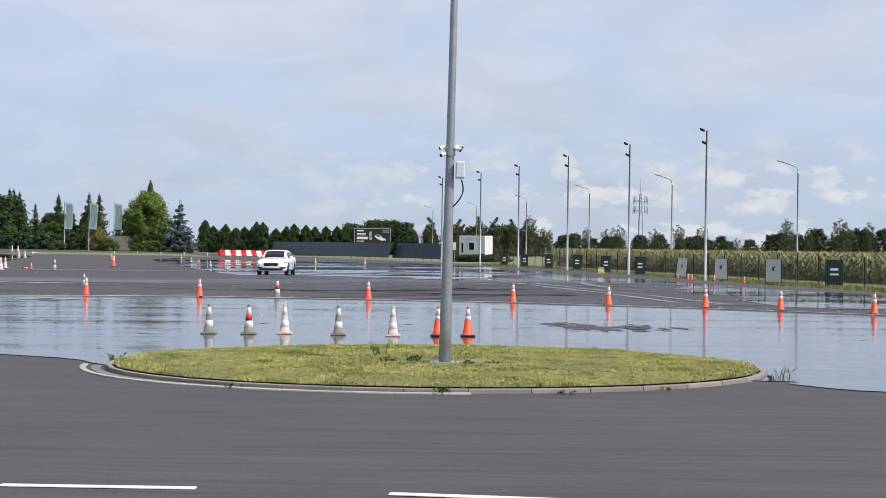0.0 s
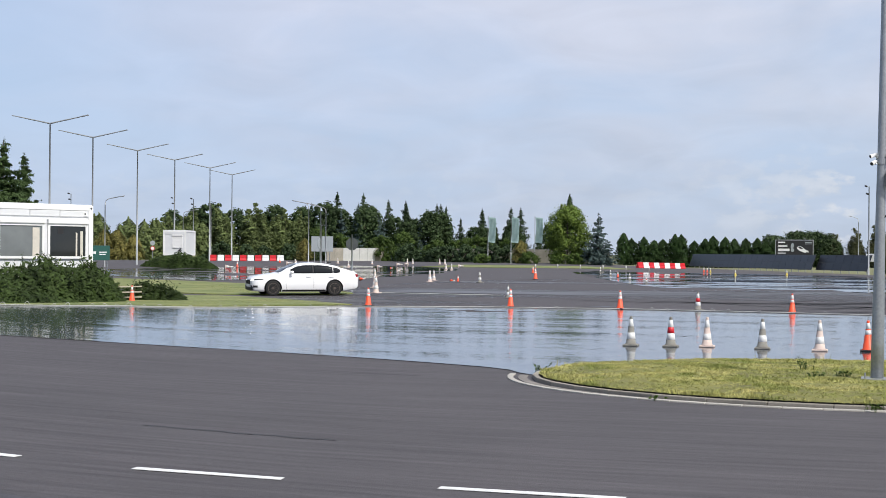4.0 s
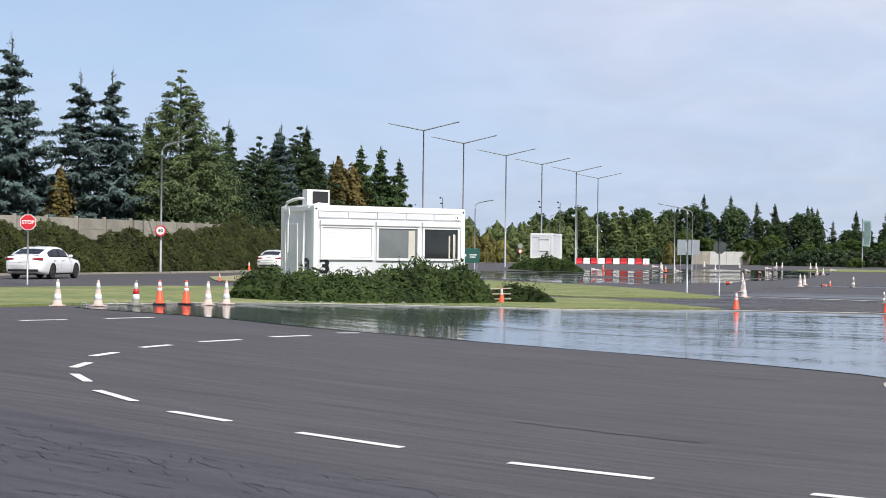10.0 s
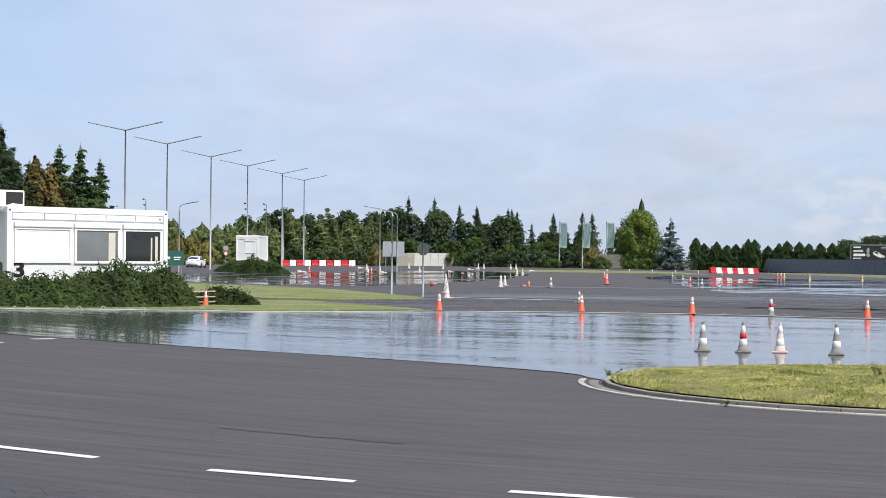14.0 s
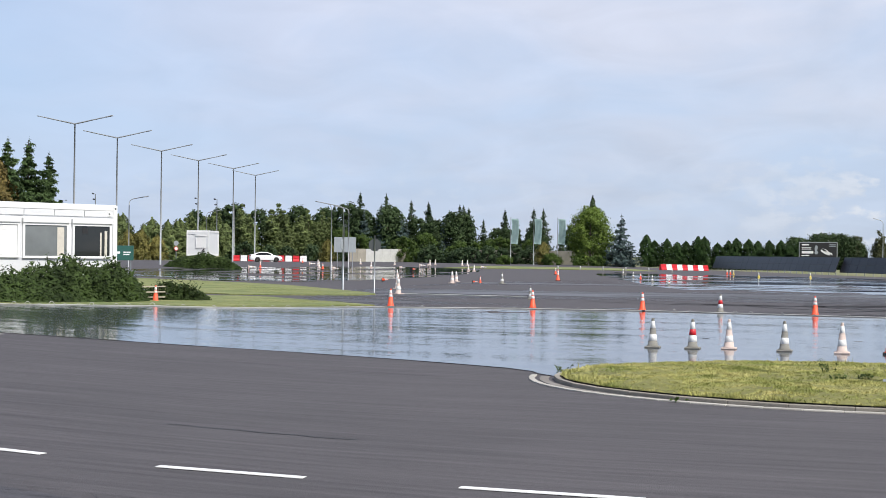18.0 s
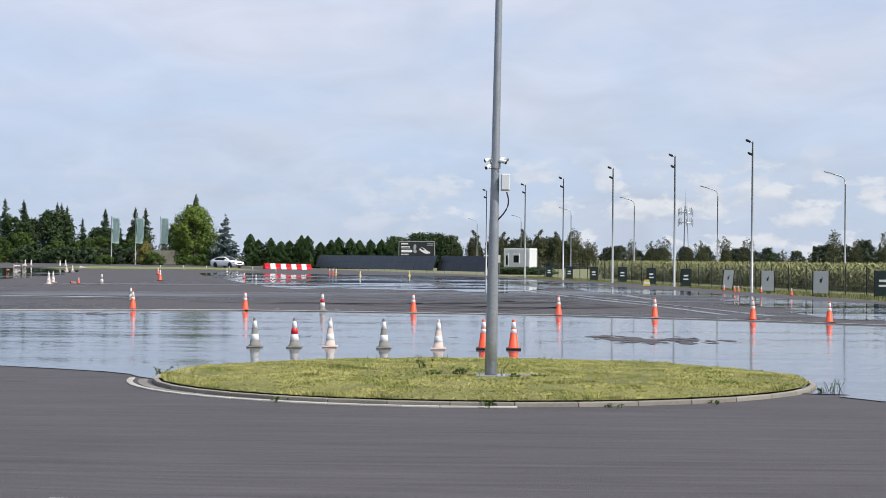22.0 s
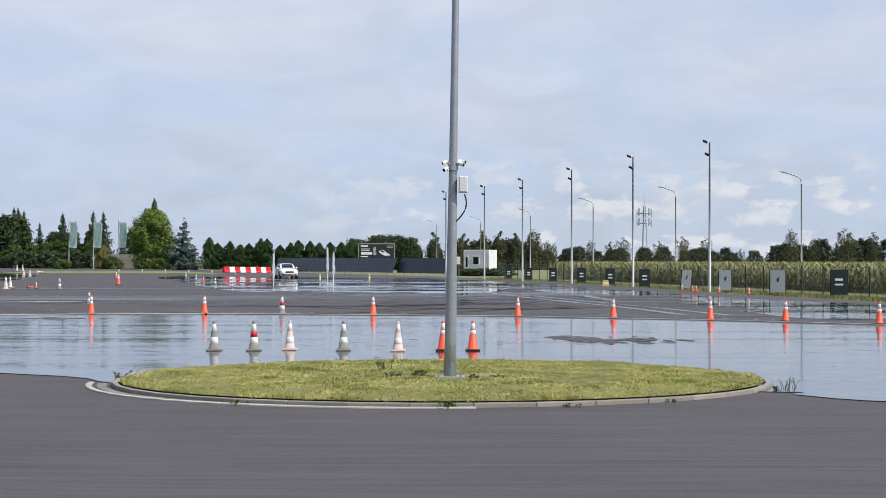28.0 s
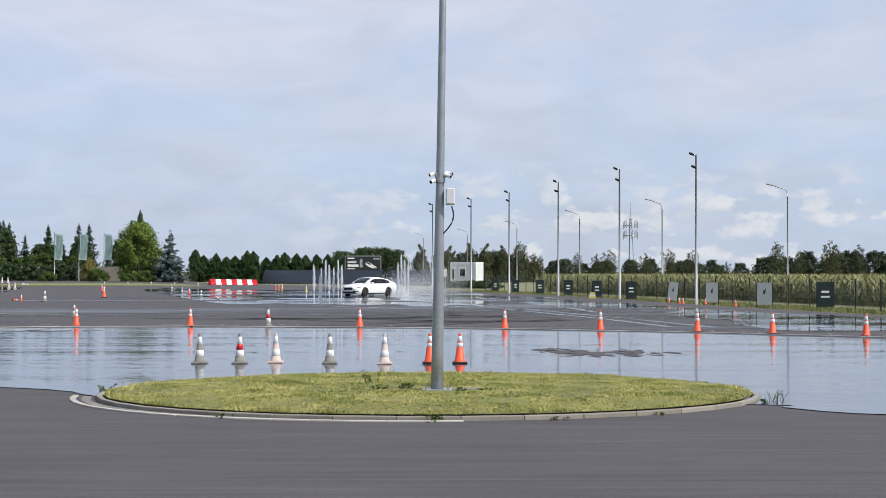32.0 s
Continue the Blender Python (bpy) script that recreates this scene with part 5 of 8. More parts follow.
# ---- corn field ----
def corn():
    """Rows of maize behind the fence, tasselled, reaching far back."""
    rnd = random.Random(8)
    vs, fs = [], []

    def blade(p, d, l, w):
        k = len(vs)
        q = p + d * l * 0.55 + Vector((0, 0, l * 0.35))
        r = p + d * l + Vector((0, 0, l * -0.05))
        s = Vector((-d.y, d.x, 0)) * w
        vs.extend([p - s * 0.5, p + s * 0.5, q + s, q - s, r])
        fs.extend([(k, k + 1, k + 2, k + 3), (k + 3, k + 2, k + 4)])

    for i in range(7500):
        u = rnd.random()
        base = Vector((6.5 + u * 27, 147 - u * 125, 0)) + Vector((1, 0.22, 0)) * (4.0 + abs(rnd.gauss(0, 1)) * 4)
        h = rnd.uniform(1.45, 1.85)
        z = ground_z(base.x, base.y) - 0.12
        k = len(vs)
        vs.extend([base + Vector((-0.02, 0, z)), base + Vector((0.02, 0, z)), base + Vector((0, 0, z + h))])
        fs.append((k, k + 1, k + 2))
        for j in range(6):
            a = rnd.uniform(0, 6.28)
            blade(base + Vector((0, 0, z + h * (0.2 + 0.13 * j))), Vector((math.cos(a), math.sin(a), 0)), rnd.uniform(0.4, 0.7), rnd.uniform(0.04, 0.07))
    for i in range(16000):
        u, w = rnd.random(), rnd.random() ** 1.5
        base = Vector((6.5 + u * 27, 147 - u * 125, 0)) + Vector((1, 0.22, 0)) * (6 + 150 * w)
        z = ground_z(base.x, base.y) + 1.25
        a, s = rnd.uniform(0, 3.14), rnd.uniform(0.1, 0.2) * (1 + 2 * w)
        k = len(vs)
        vs.extend([base + Vector((-s * math.cos(a), -s * math.sin(a), z)), base + Vector((s * math.cos(a), s * math.sin(a), z)), base + Vector((rnd.uniform(-.1, .1), rnd.uniform(-.1, .1), z + rnd.uniform(0.2, 0.5)))])
        fs.append((k, k + 1, k + 2))
    me = bpy.data.meshes.new("corn_field")
    me.from_pydata(vs, [], fs)
    me.materials.append(L_CORN)
    tagged(new("corn_field", me), "dense green and yellow maize field in tassel", "corn", kind="stuff")
    bm = bmesh.new()
    lo, hi = [], []
    for k in range(25):
        u = k / 24
        for w, row in ((7, lo), (260, hi)):
            x, y = 6.5 + u * 27 + w, 147 - u * 125 + 0.22 * w
            row.append(bm.verts.new((x, y, ground_z(x, y) + 1.3)))
    for k in range(24):
        bm.faces.new((lo[k], lo[k + 1], hi[k + 1], hi[k]))
    r = bmesh.ops.extrude_edge_only(bm, edges=[e for e in bm.edges if e.is_boundary])
    for v in r["geom"]:
        if isinstance(v, bmesh.types.BMVert):
            v.co.z -= 1.6
    tagged(part("corn_mass", bm, L_CORN), "shaded inside of the maize field", "corn", kind="stuff")


corn()


# ---- trees ----
def clumps(rnd, points, size, mat, name, parent, droop=0.0, flat=0.35, slim=1.0):
    """A crown of leaf clumps, each a folded pair of leaves, at the given points; a point carries its outward way."""
    vs, fs = [], []
    for p, o, s in points:
        n = (o + Vector((rnd.gauss(0, 0.5), rnd.gauss(0, 0.5), rnd.gauss(0, 0.5) + flat))).normalized()
        t = n.cross(Vector((rnd.gauss(0, 1), rnd.gauss(0, 1), rnd.gauss(0, 1)))).normalized()
        b = n.cross(t) / slim
        w = size * s * rnd.uniform(0.6, 1.3)
        k = len(vs)
        vs.extend([p - t * w - b * w * 0.2, p - b * w * 0.6 + n * w * 0.2, p + t * w - b * w * 0.1 - Vector((0, 0, droop * w)), p + b * w * 0.7 + n * w * 0.15])
        fs.append((k, k + 1, k + 3))
        fs.append((k + 1, k + 2, k + 3))
    me = bpy.data.meshes.new(name)
    me.from_pydata(vs, [], fs)
    me.materials.append(mat)
    ob = new(name, me)
    ob.parent = parent
    return ob


def trunk(parent, h, r, limbs=0, rnd=None, reach=1.0):
    bm = bmesh.new()
    tube(bm, [(0, 0, -0.3), (0.02 * h / 5, 0, h * 0.4), (0, 0.02 * h / 5, h)], r, 8, r * 0.15)
    for i in range(limbs):
        a, z = rnd.uniform(0, 6.28), h * rnd.uniform(0.3, 0.85)
        l = reach * rnd.uniform(0.5, 0.9)
        tube(bm, [(0, 0, z), (l * math.cos(a) * 0.5, l * math.sin(a) * 0.5, z + l * 0.25), (l * math.cos(a), l * math.sin(a), z + l * 0.6)], r * 0.35, 5, r * 0.06)
    return part("trunk", bm, BARK, parent)


def spruce(mat, label, h, r, seed, n=5200, base=0.03, size=0.16, ragged=0.3):
    """A spruce: boughs in loose whorls, each carrying flat sprays with dark gaps between, and a thin leader at the tip."""
    rnd = random.Random(seed)
    root = empty("spruce_tree", pose(0, 0, 0), label, "tree")
    trunk(root, h * 0.97, 0.016 * h)
    sprays = []
    levels = int(h * (1.65 if h > 13 else 2.2))
    for L in range(levels):
        f = (L + rnd.uniform(-0.3, 0.3)) / levels
        rr = r * max(0.02, 1 - f) ** 0.95 * (1 + 0.16 * math.sin(L * 2.3 + seed)) + 0.06
        for i in range(max(4, int(9 * (1 - f) + 4))):
            a = rnd.uniform(0, 6.28)
            l = rr * rnd.uniform(1 - ragged * 1.7, 1 + ragged * 0.5)
            z0 = h * (base + (0.95 - base) * f) + rnd.uniform(-0.2, 0.2)
            k = max(1, int(l / (0.13 + 0.035 * h)) + 1)
            for j in range(k):
                t = (j + rnd.uniform(0.5, 1.0)) / k
                side = rnd.gauss(0, 0.16 * l * (1.1 - t))
                z = z0 - 0.42 * l * t + 0.46 * l * t * t - abs(side) * 0.3 + rnd.gauss(0, 0.10)
                sprays.append((Vector((l * t * math.cos(a) - side * math.sin(a), l * t * math.sin(a) + side * math.cos(a), z)), a, (0.6 + 0.6 * (1 - f)) * (1.15 - 0.4 * t)))
        sprays.append((Vector((rnd.gauss(0, 0.12 * rr), rnd.gauss(0, 0.12 * rr), h * (base + (0.93 - base) * f))), rnd.uniform(0, 6.28), 1.1 - 0.6 * f))
    per = max(3, n // len(sprays))
    s0 = 0.017 * h
    pts = []
    for c, a, s in sprays:
        out = Vector((math.cos(a), math.sin(a), 0))
        way = Vector((-math.sin(a), math.cos(a), 0))
        for j in range(per):
            u, w = rnd.gauss(0, 1), rnd.gauss(0, 1)
            p = c + out * u * s0 * 1.3 * s + way * w * s0 * 0.9 * s + Vector((0, 0, rnd.gauss(0, 0.30 if h > 13 else 0.45) * s0 * s - 0.3 * s0 * s * abs(w)))
            if p.z > 0.05:
                pts.append((p, Vector((0.55 * out.x, 0.55 * out.y, 0.85)), 0.7 + 0.45 * s))
    for j in range(60):
        f = rnd.random()
        w = 0.09 * (1 - f) + 0.02
        pts.append((Vector((rnd.gauss(0, w), rnd.gauss(0, w), h * (0.93 + 0.07 * f))), Vector((rnd.gauss(0, 1), rnd.gauss(0, 1), 1)), 0.6 * (1.1 - f)))
    clumps(rnd, pts, size * 1.2, mat, "crown", root, 0.35, 0.2, 2.2)
    return root


def broad(mat, label, h, r, seed, n=6000, size=0.2, blobs=26, low=0.15, name="leafy_tree", tall=False, dome=False):
    """A broadleaf: limbs carry uneven masses of leaves, with gaps between."""
    rnd = random.Random(seed)
    root = empty(name, pose(0, 0, 0), label, "tree")
    trunk(root, h * 0.8, 0.02 * h, 7, rnd, r * 0.55)
    pts = []
    centres = []
    if tall:
        leaders = [(0.0, 0.0, 1.0)] + [(rnd.uniform(0.25, 0.62) * r * math.cos(q), rnd.uniform(0.25, 0.62) * r * math.sin(q), rnd.uniform(0.55, 0.92)) for q in [k * 1.05 + rnd.uniform(-0.4, 0.4) for k in range(6)]]
        each = blobs // len(leaders)
        for lx, ly, lh in leaders:
            for i in range(each):
                f = (i + rnd.uniform(0.2, 0.8)) / each
                s = r * (0.40 * (1 - f) ** 0.6 * min(1.0, 0.55 + 1.6 * f) + 0.12) * rnd.uniform(0.7, 1.15)
                a = rnd.uniform(0, 6.28)
                d = s * rnd.uniform(0.1, 0.75)
                centres.append((Vector((lx + d * math.cos(a), ly + d * math.sin(a), min(h * lh * (low + (0.93 - low) * f), h - 0.6 * s))), s))
    for i in range(0 if tall else blobs):
        f = (i + 0.5) / blobs
        z = h * (low + (0.97 - low) * f)
        spread = r * math.sin(math.pi * (0.22 + 0.70 * f)) ** 0.7
        if dome:
            spread = r * max(0.1, 1 - ((f - 0.42) / 0.62) ** 2) ** 0.55
        a = i * 2.4 + rnd.uniform(-0.5, 0.5)
        s = r * rnd.uniform(0.16, 0.38) * (0.45 + 0.55 * spread / r)
        d = max(0.0, spread - s * 0.7) * rnd.uniform(0.55, 1.05)
        centres.append((Vector((d * math.cos(a), d * math.sin(a), min(z, h - s * 0.6))), s))
    per = n // len(centres)
    for c, s in centres:
        for j in range(per):
            v = Vector((rnd.gauss(0, 1), rnd.gauss(0, 1), rnd.gauss(0, 1))).normalized()
            p = c + Vector((v.x, v.y, v.z * 0.85)) * s * (rnd.uniform(0.45, 1.1) if rnd.random() < 0.9 else rnd.uniform(1.1, 1.5))
            if p.z > 0.1:
                pts.append((p, v, 1.0))
    clumps(rnd, pts, size * (1.2 if tall else 1.0), mat, "crown", root, slim=1.9 if tall else 1.2)
    return root


def tufted(mat, label, h, r, seed, n=20000, size=0.12, boughs=260, point=0.85):
    """A loose conical conifer: boughs rise outward and end in tufts, each lit on top and open below."""
    rnd = random.Random(seed)
    root = empty("conifer_tree", pose(0, 0, 0), label, "tree")
    trunk(root, h * 0.95, 0.017 * h, 8, rnd, r * 0.5)
    tufts = []
    for i in range(boughs):
        f = 1 - (1 - (i + 0.9 * rnd.random()) / boughs) ** 0.62
        a = i * 2.4 + rnd.uniform(-0.6, 0.6)
        reach = r * (min(1.0, 0.75 + 1.2 * f) * (1 - f) ** point + 0.035) * (1 + 0.28 * noise.noise((1.5 * math.cos(a) + seed, 1.5 * math.sin(a), f * 5)))
        for t in ((rnd.uniform(0.82, 1.05), rnd.uniform(0.4, 0.7)) if f < 0.85 else (rnd.uniform(0.5, 1.0),)):
            d = reach * t
            tufts.append((Vector((d * math.cos(a), d * math.sin(a), h * (0.03 + 0.93 * f) + 0.25 * d * t)), a, (0.22 + 0.70 * (1 - f)) * rnd.uniform(0.7, 1.2) * h / 13))
    tufts.append((Vector((0, 0, h * 0.985)), 0.0, 0.22))
    per, pts = n // len(tufts), []
    for c, a, s in tufts:
        out = Vector((math.cos(a), math.sin(a), 0.35))
        for j in range(per):
            v = Vector((rnd.gauss(0, 1), rnd.gauss(0, 1), rnd.gauss(0, 1))).normalized()
            if v.z < -0.25:
                v.z *= -0.6
            p = c + Vector((v.x, v.y, v.z * 0.75)) * s * rnd.uniform(0.5, 1.1) + out * s * rnd.uniform(-0.5, 0.6)
            if p.z > 0.1:
                pts.append((p, (v + out * 0.6 + Vector((0, 0, 0.4))).normalized(), 1.0))
    clumps(rnd, pts, size, mat, "crown", root, slim=2.0)
    return root


def thuja(mat, label, h, r, seed, n=3600, size=0.13):
    """A dense upright thuja, pointed, with a ragged skin."""
    rnd = random.Random(seed)
    root = empty("thuja_tree", pose(0, 0, 0), label, "tree")
    trunk(root, h * 0.8, 0.02 * h)
    pts = []
    for i in range(n):
        f = rnd.random() ** 0.85
        rr = r * min(1.0, 1.6 * f + 0.85) * (1 - f ** 3.6) ** 0.8 + 0.03
        a = rnd.uniform(0, 6.28)
        q = rr * rnd.uniform(0.62, 1.08) * (1 + 0.8 * noise.noise((2.5 * math.cos(a) + seed, 2.5 * math.sin(a), f * h * 1.1)) + 0.18 * noise.noise((6 * math.cos(a), 6 * math.sin(a) + seed, f * h * 3)))
        pts.append((Vector((q * math.cos(a), q * math.sin(a), h * f * (0.94 + 0.10 * noise.noise((2 * math.cos(a) + seed, 2 * math.sin(a), 7))))), Vector((math.cos(a), math.sin(a), 0.5)), 1.0))
    clumps(rnd, pts, size, mat, "crown", root, 0.0, 0.6)
    return root


def plant(first_use, root, x, y, s=1.0, rz=0.0, sz=None):
    """Sets the tree, or a copy of it, on the ground at x, y."""
    m = pose(x, y, ground_z(x, y) - 0.15, 0, 0, rz)
    t = root if first_use else copy_thing(root, m)
    t.matrix_basis = m
    t.scale = (s, s, sz or s)
    return t


def grove(root, spots):
    for i, (x, y, s, *sz) in enumerate(spots):
        plant(i == 0, root, x, y, s, (x * 71 + y * 29) % 360, *(sz[:1]))


def along(p, q, n, jitter, rnd):
    return [(p[0] + (q[0] - p[0]) * (i + 0.5) / n + rnd.uniform(-jitter, jitter), p[1] + (q[1] - p[1]) * (i + 0.5) / n + rnd.uniform(-jitter, jitter)) for i in range(n)]


rnd = random.Random(21)
# big trees behind the hedge
grove(spruce(L_SPRUCE, "tall blue spruce with drooping silvery boughs", 14.0, 5.3, 1, 50000, size=0.17), [(-75.6, 71.3, 1.16), (-70.95, 73.05, 0.98), (-69.7, 74.9, 1.0), (-78.5, 66, 1.0), (-81, 58, 1.1), (-71.5, 96.5, 0.86)])
grove(tufted(L_LARCH, "tall ragged light green conifer", 14.0, 4.4, 2, 46000, 0.14, 300, 0.74), [(-66.8, 78.5, 1.0), (-69.0, 82.6, 0.74)])
grove(tufted(L_PINE, "dense dark green pine behind the wall", 11.2, 4.4, 3, 30000, 0.15, 240, 0.85), [(-68.5, 84.5, 0.9), (-71, 93, 0.94), (-75, 104, 1.1), (-80, 76, 0.9)])
grove(spruce(L_PINE, "dark green ragged pine behind the wall", 11.6, 3.9, 23, 22000, size=0.17, ragged=0.4), [(-70.5, 88.5, 1.0), (-72.5, 97, 0.95), (-73.5, 101, 0.95), (-78, 88, 1.05), (-67.5, 81.5, 0.85), (-76.6, 107.2, 1.12), (-74.6, 100.5, 1.05)])
grove(thuja(L_RUST, "narrow golden brown conifer", 7.0, 1.0, 4), [(-70.35, 70.7, 1.0), (-72.3, 106, 1.42, 1.42), (-71.6, 107.2, 1.35)])
grove(spruce(L_FRESH, "slender green conifer behind the container", 11.2, 3.2, 5, 24000, size=0.19, ragged=0.16), [(-78.5, 119, 1.08), (-78.9, 123.1, 1.1), (-78.8, 126.4, 1.0), (-75.2, 107, 0.9), (-82, 129.6, 0.8), (-77, 112, 0.9)])
# far left woods
for k, (root, n, p, q, s0, s1) in enumerate([
        (spruce(L_PINE, "dark spruce in the far wood", 11, 2.8, 11, 7000, size=0.22, ragged=0.18), 18, (-86, 222), (-52, 232), 0.8, 1.08),
        (spruce(L_SPRUCE, "grey-green spruce in the far wood", 9, 2.6, 41, 6500, size=0.2, ragged=0.18), 6, (-80, 218), (-66, 222), 0.8, 1.0),
        (broad(L_DARK, "dark broadleaf tree in the far wood", 9, 3.2, 12, 5200, 0.25, 60, 0.03), 26, (-106, 214), (-46, 228), 0.75, 1.05),
        (broad(L_ROW, "pine in the far wood", 9.5, 2.4, 42, 4800, 0.24, 91, 0.03, tall=True), 12, (-104, 206), (-84, 216), 0.75, 1.05),
        (broad(L_BROAD, "green bushy tree in the far wood", 5.4, 2.7, 13, 4200, 0.18, 20, 0.02), 15, (-84, 213), (-50, 216), 0.6, 1.0),
        (thuja(L_ROW, "green thuja in a far hedge", 5.6, 1.35, 14, 2400, 0.2), 22, (-116, 188), (-96, 205), 0.95, 1.2)]):
    grove(root, [(x * 1.04, y * 1.04, 1.03 * rnd.uniform(s0, s1) * (1.0 if x < -74 else 0.86 if x < -64 else 0.78)) for x, y in along(p, q, n, 1.6, rnd)])
grove(thuja(L_GOLD, "golden thuja beside the far road", 4.6, 1.4, 15), [(-104.5, 170, 1), (-107, 172, 1.15), (-100.5, 166, 0.95), (-102, 172, 1.1), (-104.4, 188.4, 0.95), (-104.9, 191.7, 0.85), (-102.6, 189.2, 1.0), (-101.1, 191.1, 0.85), (-47.6, 206.5, 0.78), (-81, 207, 0.8)])
grove(broad(L_PINE, "low dark bush at the foot of the wood", 2.6, 1.9, 43, 2600, 0.15, 20, 0.0, "bush"), [(x, y, rnd.uniform(0.7, 1.15)) for x, y in along((-106, 208), (-82, 222), 9, 0.8, rnd) + along((-69.5, 214.5), (-50, 212), 13, 0.8, rnd)])
# round lime tree, spruce and thuja row
grove(broad(L_LIME, "round bright green broadleaf tree", 8.5, 3.6, 16, 14000, 0.16, 90, 0.02, dome=True), [(-40.9, 207, 1.0)])
grove(spruce(L_SPRUCE, "blue spruce in front of a thuja row", 7.6, 2.8, 17, 9000, size=0.17, ragged=0.15), [(-35.9, 204, 1.0)])
grove(thuja(L_DARK, "slim dark poplar behind the round tree", 10.8, 1.0, 18), [(-43.0, 219, 1.0)])
grove(thuja(L_THUJA, "green thuja in a clipped row", 5.5, 1.16, 19, 4800, 0.14), [(x, y, rnd.uniform(0.94, 1.1), rnd.uniform(0.76, 0.98)) for x, y in along((-37.6, 230.5), (-12.3, 233), 16, 0.3, rnd)])
grove(broad(L_BROAD, "round clipped bush by the flags", 1.8, 1.7, 20, 3000, 0.12, 20, 0.02, "bush"), [(-46.0, 205, 1), (-39, 203, 0.9), (-53, 205, 0.8), (-42, 204.5, 0.7)])
grove(broad(L_DARK, "low dark shrub before the small container", 1.5, 1.5, 44, 2400, 0.12, 18, 0.0, "bush"), [(x, y, rnd.uniform(0.75, 1.0), rnd.uniform(0.45, 0.65)) for x, y in along((1.4, 172), (7.4, 169.5), 8, 0.4, rnd)])
# distant woods behind panels and field
def skyline(x):
    """Low growth in the middle of the far edge, a gap, and taller trees past it."""
    return 1.0 if x < 17 else 0.68 if x < 58 else 0.92


for k, (root, n, p, q, s0, s1) in enumerate([
        (broad(L_DARK, "broad dark tree in the distance", 6.6, 4.0, 31, 6500, 0.2, 70, 0.03), 6, (-15, 262), (-5, 262), 0.8, 1.0),
        (broad(L_BIRCH, "feathery tree in the distance", 6.8, 1.8, 32, 5200, 0.15, 84, 0.02, tall=True), 20, (-6, 262), (20, 264), 0.85, 1.2),
        (broad(L_FAR, "dark tree beyond the field", 4.6, 2.4, 33, 3200, 0.19, 56, 0.0), 58, (4, 285), (118, 255), 1.0, 1.4),
        (broad(L_BIRCH, "ragged birch beyond the field", 7.0, 1.9, 35, 2600, 0.12, 98, 0.12, tall=True), 30, (10, 275), (112, 250), 0.8, 1.4),
        (spruce(L_PINE, "dark conifer beyond the field", 6.4, 1.9, 34, 2600, size=0.22), 9, (18, 276), (105, 252), 0.65, 1.0)]):
    grove(root, [(x, y, rnd.uniform(s0, s1) * skyline(x)) for x, y in along(p, q, n, 2.2, rnd) if not 57.5 < x < 61])


# ---- hedge, wall and shrubs ----
def leaf_bank(name, surface, n, size, mat, label, category, seed, parent=None, slim=1.0, extra=()):
    """A bank of leaves spread over a surface: surface(u, v) gives a place and an outward way."""
    r = random.Random(seed)
    pts = []
    for i in range(n):
        p, o = surface(r.random(), r.random(), r)
        pts.append((p, o, 1.0))
    pts += extra
    ob = clumps(r, pts, size, mat, name, parent, slim=slim)
    return tagged(ob, label, category, kind="stuff")


HEDGE = [(-54.0, 14), (-55.4, 44), (-56.0, 56), (-57.0, 66), (-58.9, 74.5), (-61.2, 81), (-67.5, 95), (-73, 112)]


def hedge_line(y):
    for (xa, ya), (xb, yb) in zip(HEDGE, HEDGE[1:]):
        if y <= yb:
            return xa + (xb - xa) * (y - ya) / (yb - ya)
    return HEDGE[-1][0]


def hedge_surface(u, v, r):
    """Lobes of ivy hang over one another; in places they leave the top of the wall bare."""
    y = 15 + 95 * u
    x = hedge_line(y)
    h = 2.42 + 0.65 * smooth((y - 68) / 8) + 1.2 * noise.noise((y * 0.17, 0, 5)) + 0.7 * noise.noise((y * 0.55, 3, 5)) + 0.35 * noise.noise((y * 1.9, 1, 5))
    z = h * v
    lobe = noise.noise((y * 1.5, z * 1.9, 1)) + 0.5 * noise.noise((y * 3.4, z * 4.2, 8))
    back = 1.75 * v ** 1.3
    return Vector((x - back + 0.24 * lobe - r.random() ** 2 * 0.4, y, ground_z(x, y) + z - 0.1 * lobe)), Vector((0.8, -0.35, 0.35 + 0.5 * lobe))


leaf_bank("ivy_hedge", hedge_surface, 76000, 0.135, L_IVY, "thick ivy growing over a concrete wall", "hedge", 6, slim=2.1)


def slab_wall():
    root = empty("wall_north", pose(0, 0, 0), "concrete slab wall overgrown with ivy", "wall", kind="structure")
    for i in range(38):
        y = 15 + i * 2.5
        x = hedge_line(y + 1.25) - 2.0
        ang = math.atan2(hedge_line(y) - hedge_line(y + 2.5), 2.5)
        for j in range(5):
            bm = bmesh.new()
            box(bm, 0, 0, 0, 0.12, 2.36, 0.60, 0.012)
            ob = part("slab", bm, CONCRETE, root)
            ob.matrix_basis = Matrix.Translation((x, y + 1.25, ground_z(x, y) + 0.3 + j * 0.61)) @ Matrix.Rotation(ang, 4, 'Z')
        bm = bmesh.new()
        box(bm, 0, 0, 0, 0.18, 0.14, 3.2, 0.015)
        ob = part("wall_post", bm, CONCRETE, root)
        ob.location = (x, y, ground_z(x, y) + 1.55)


slab_wall()


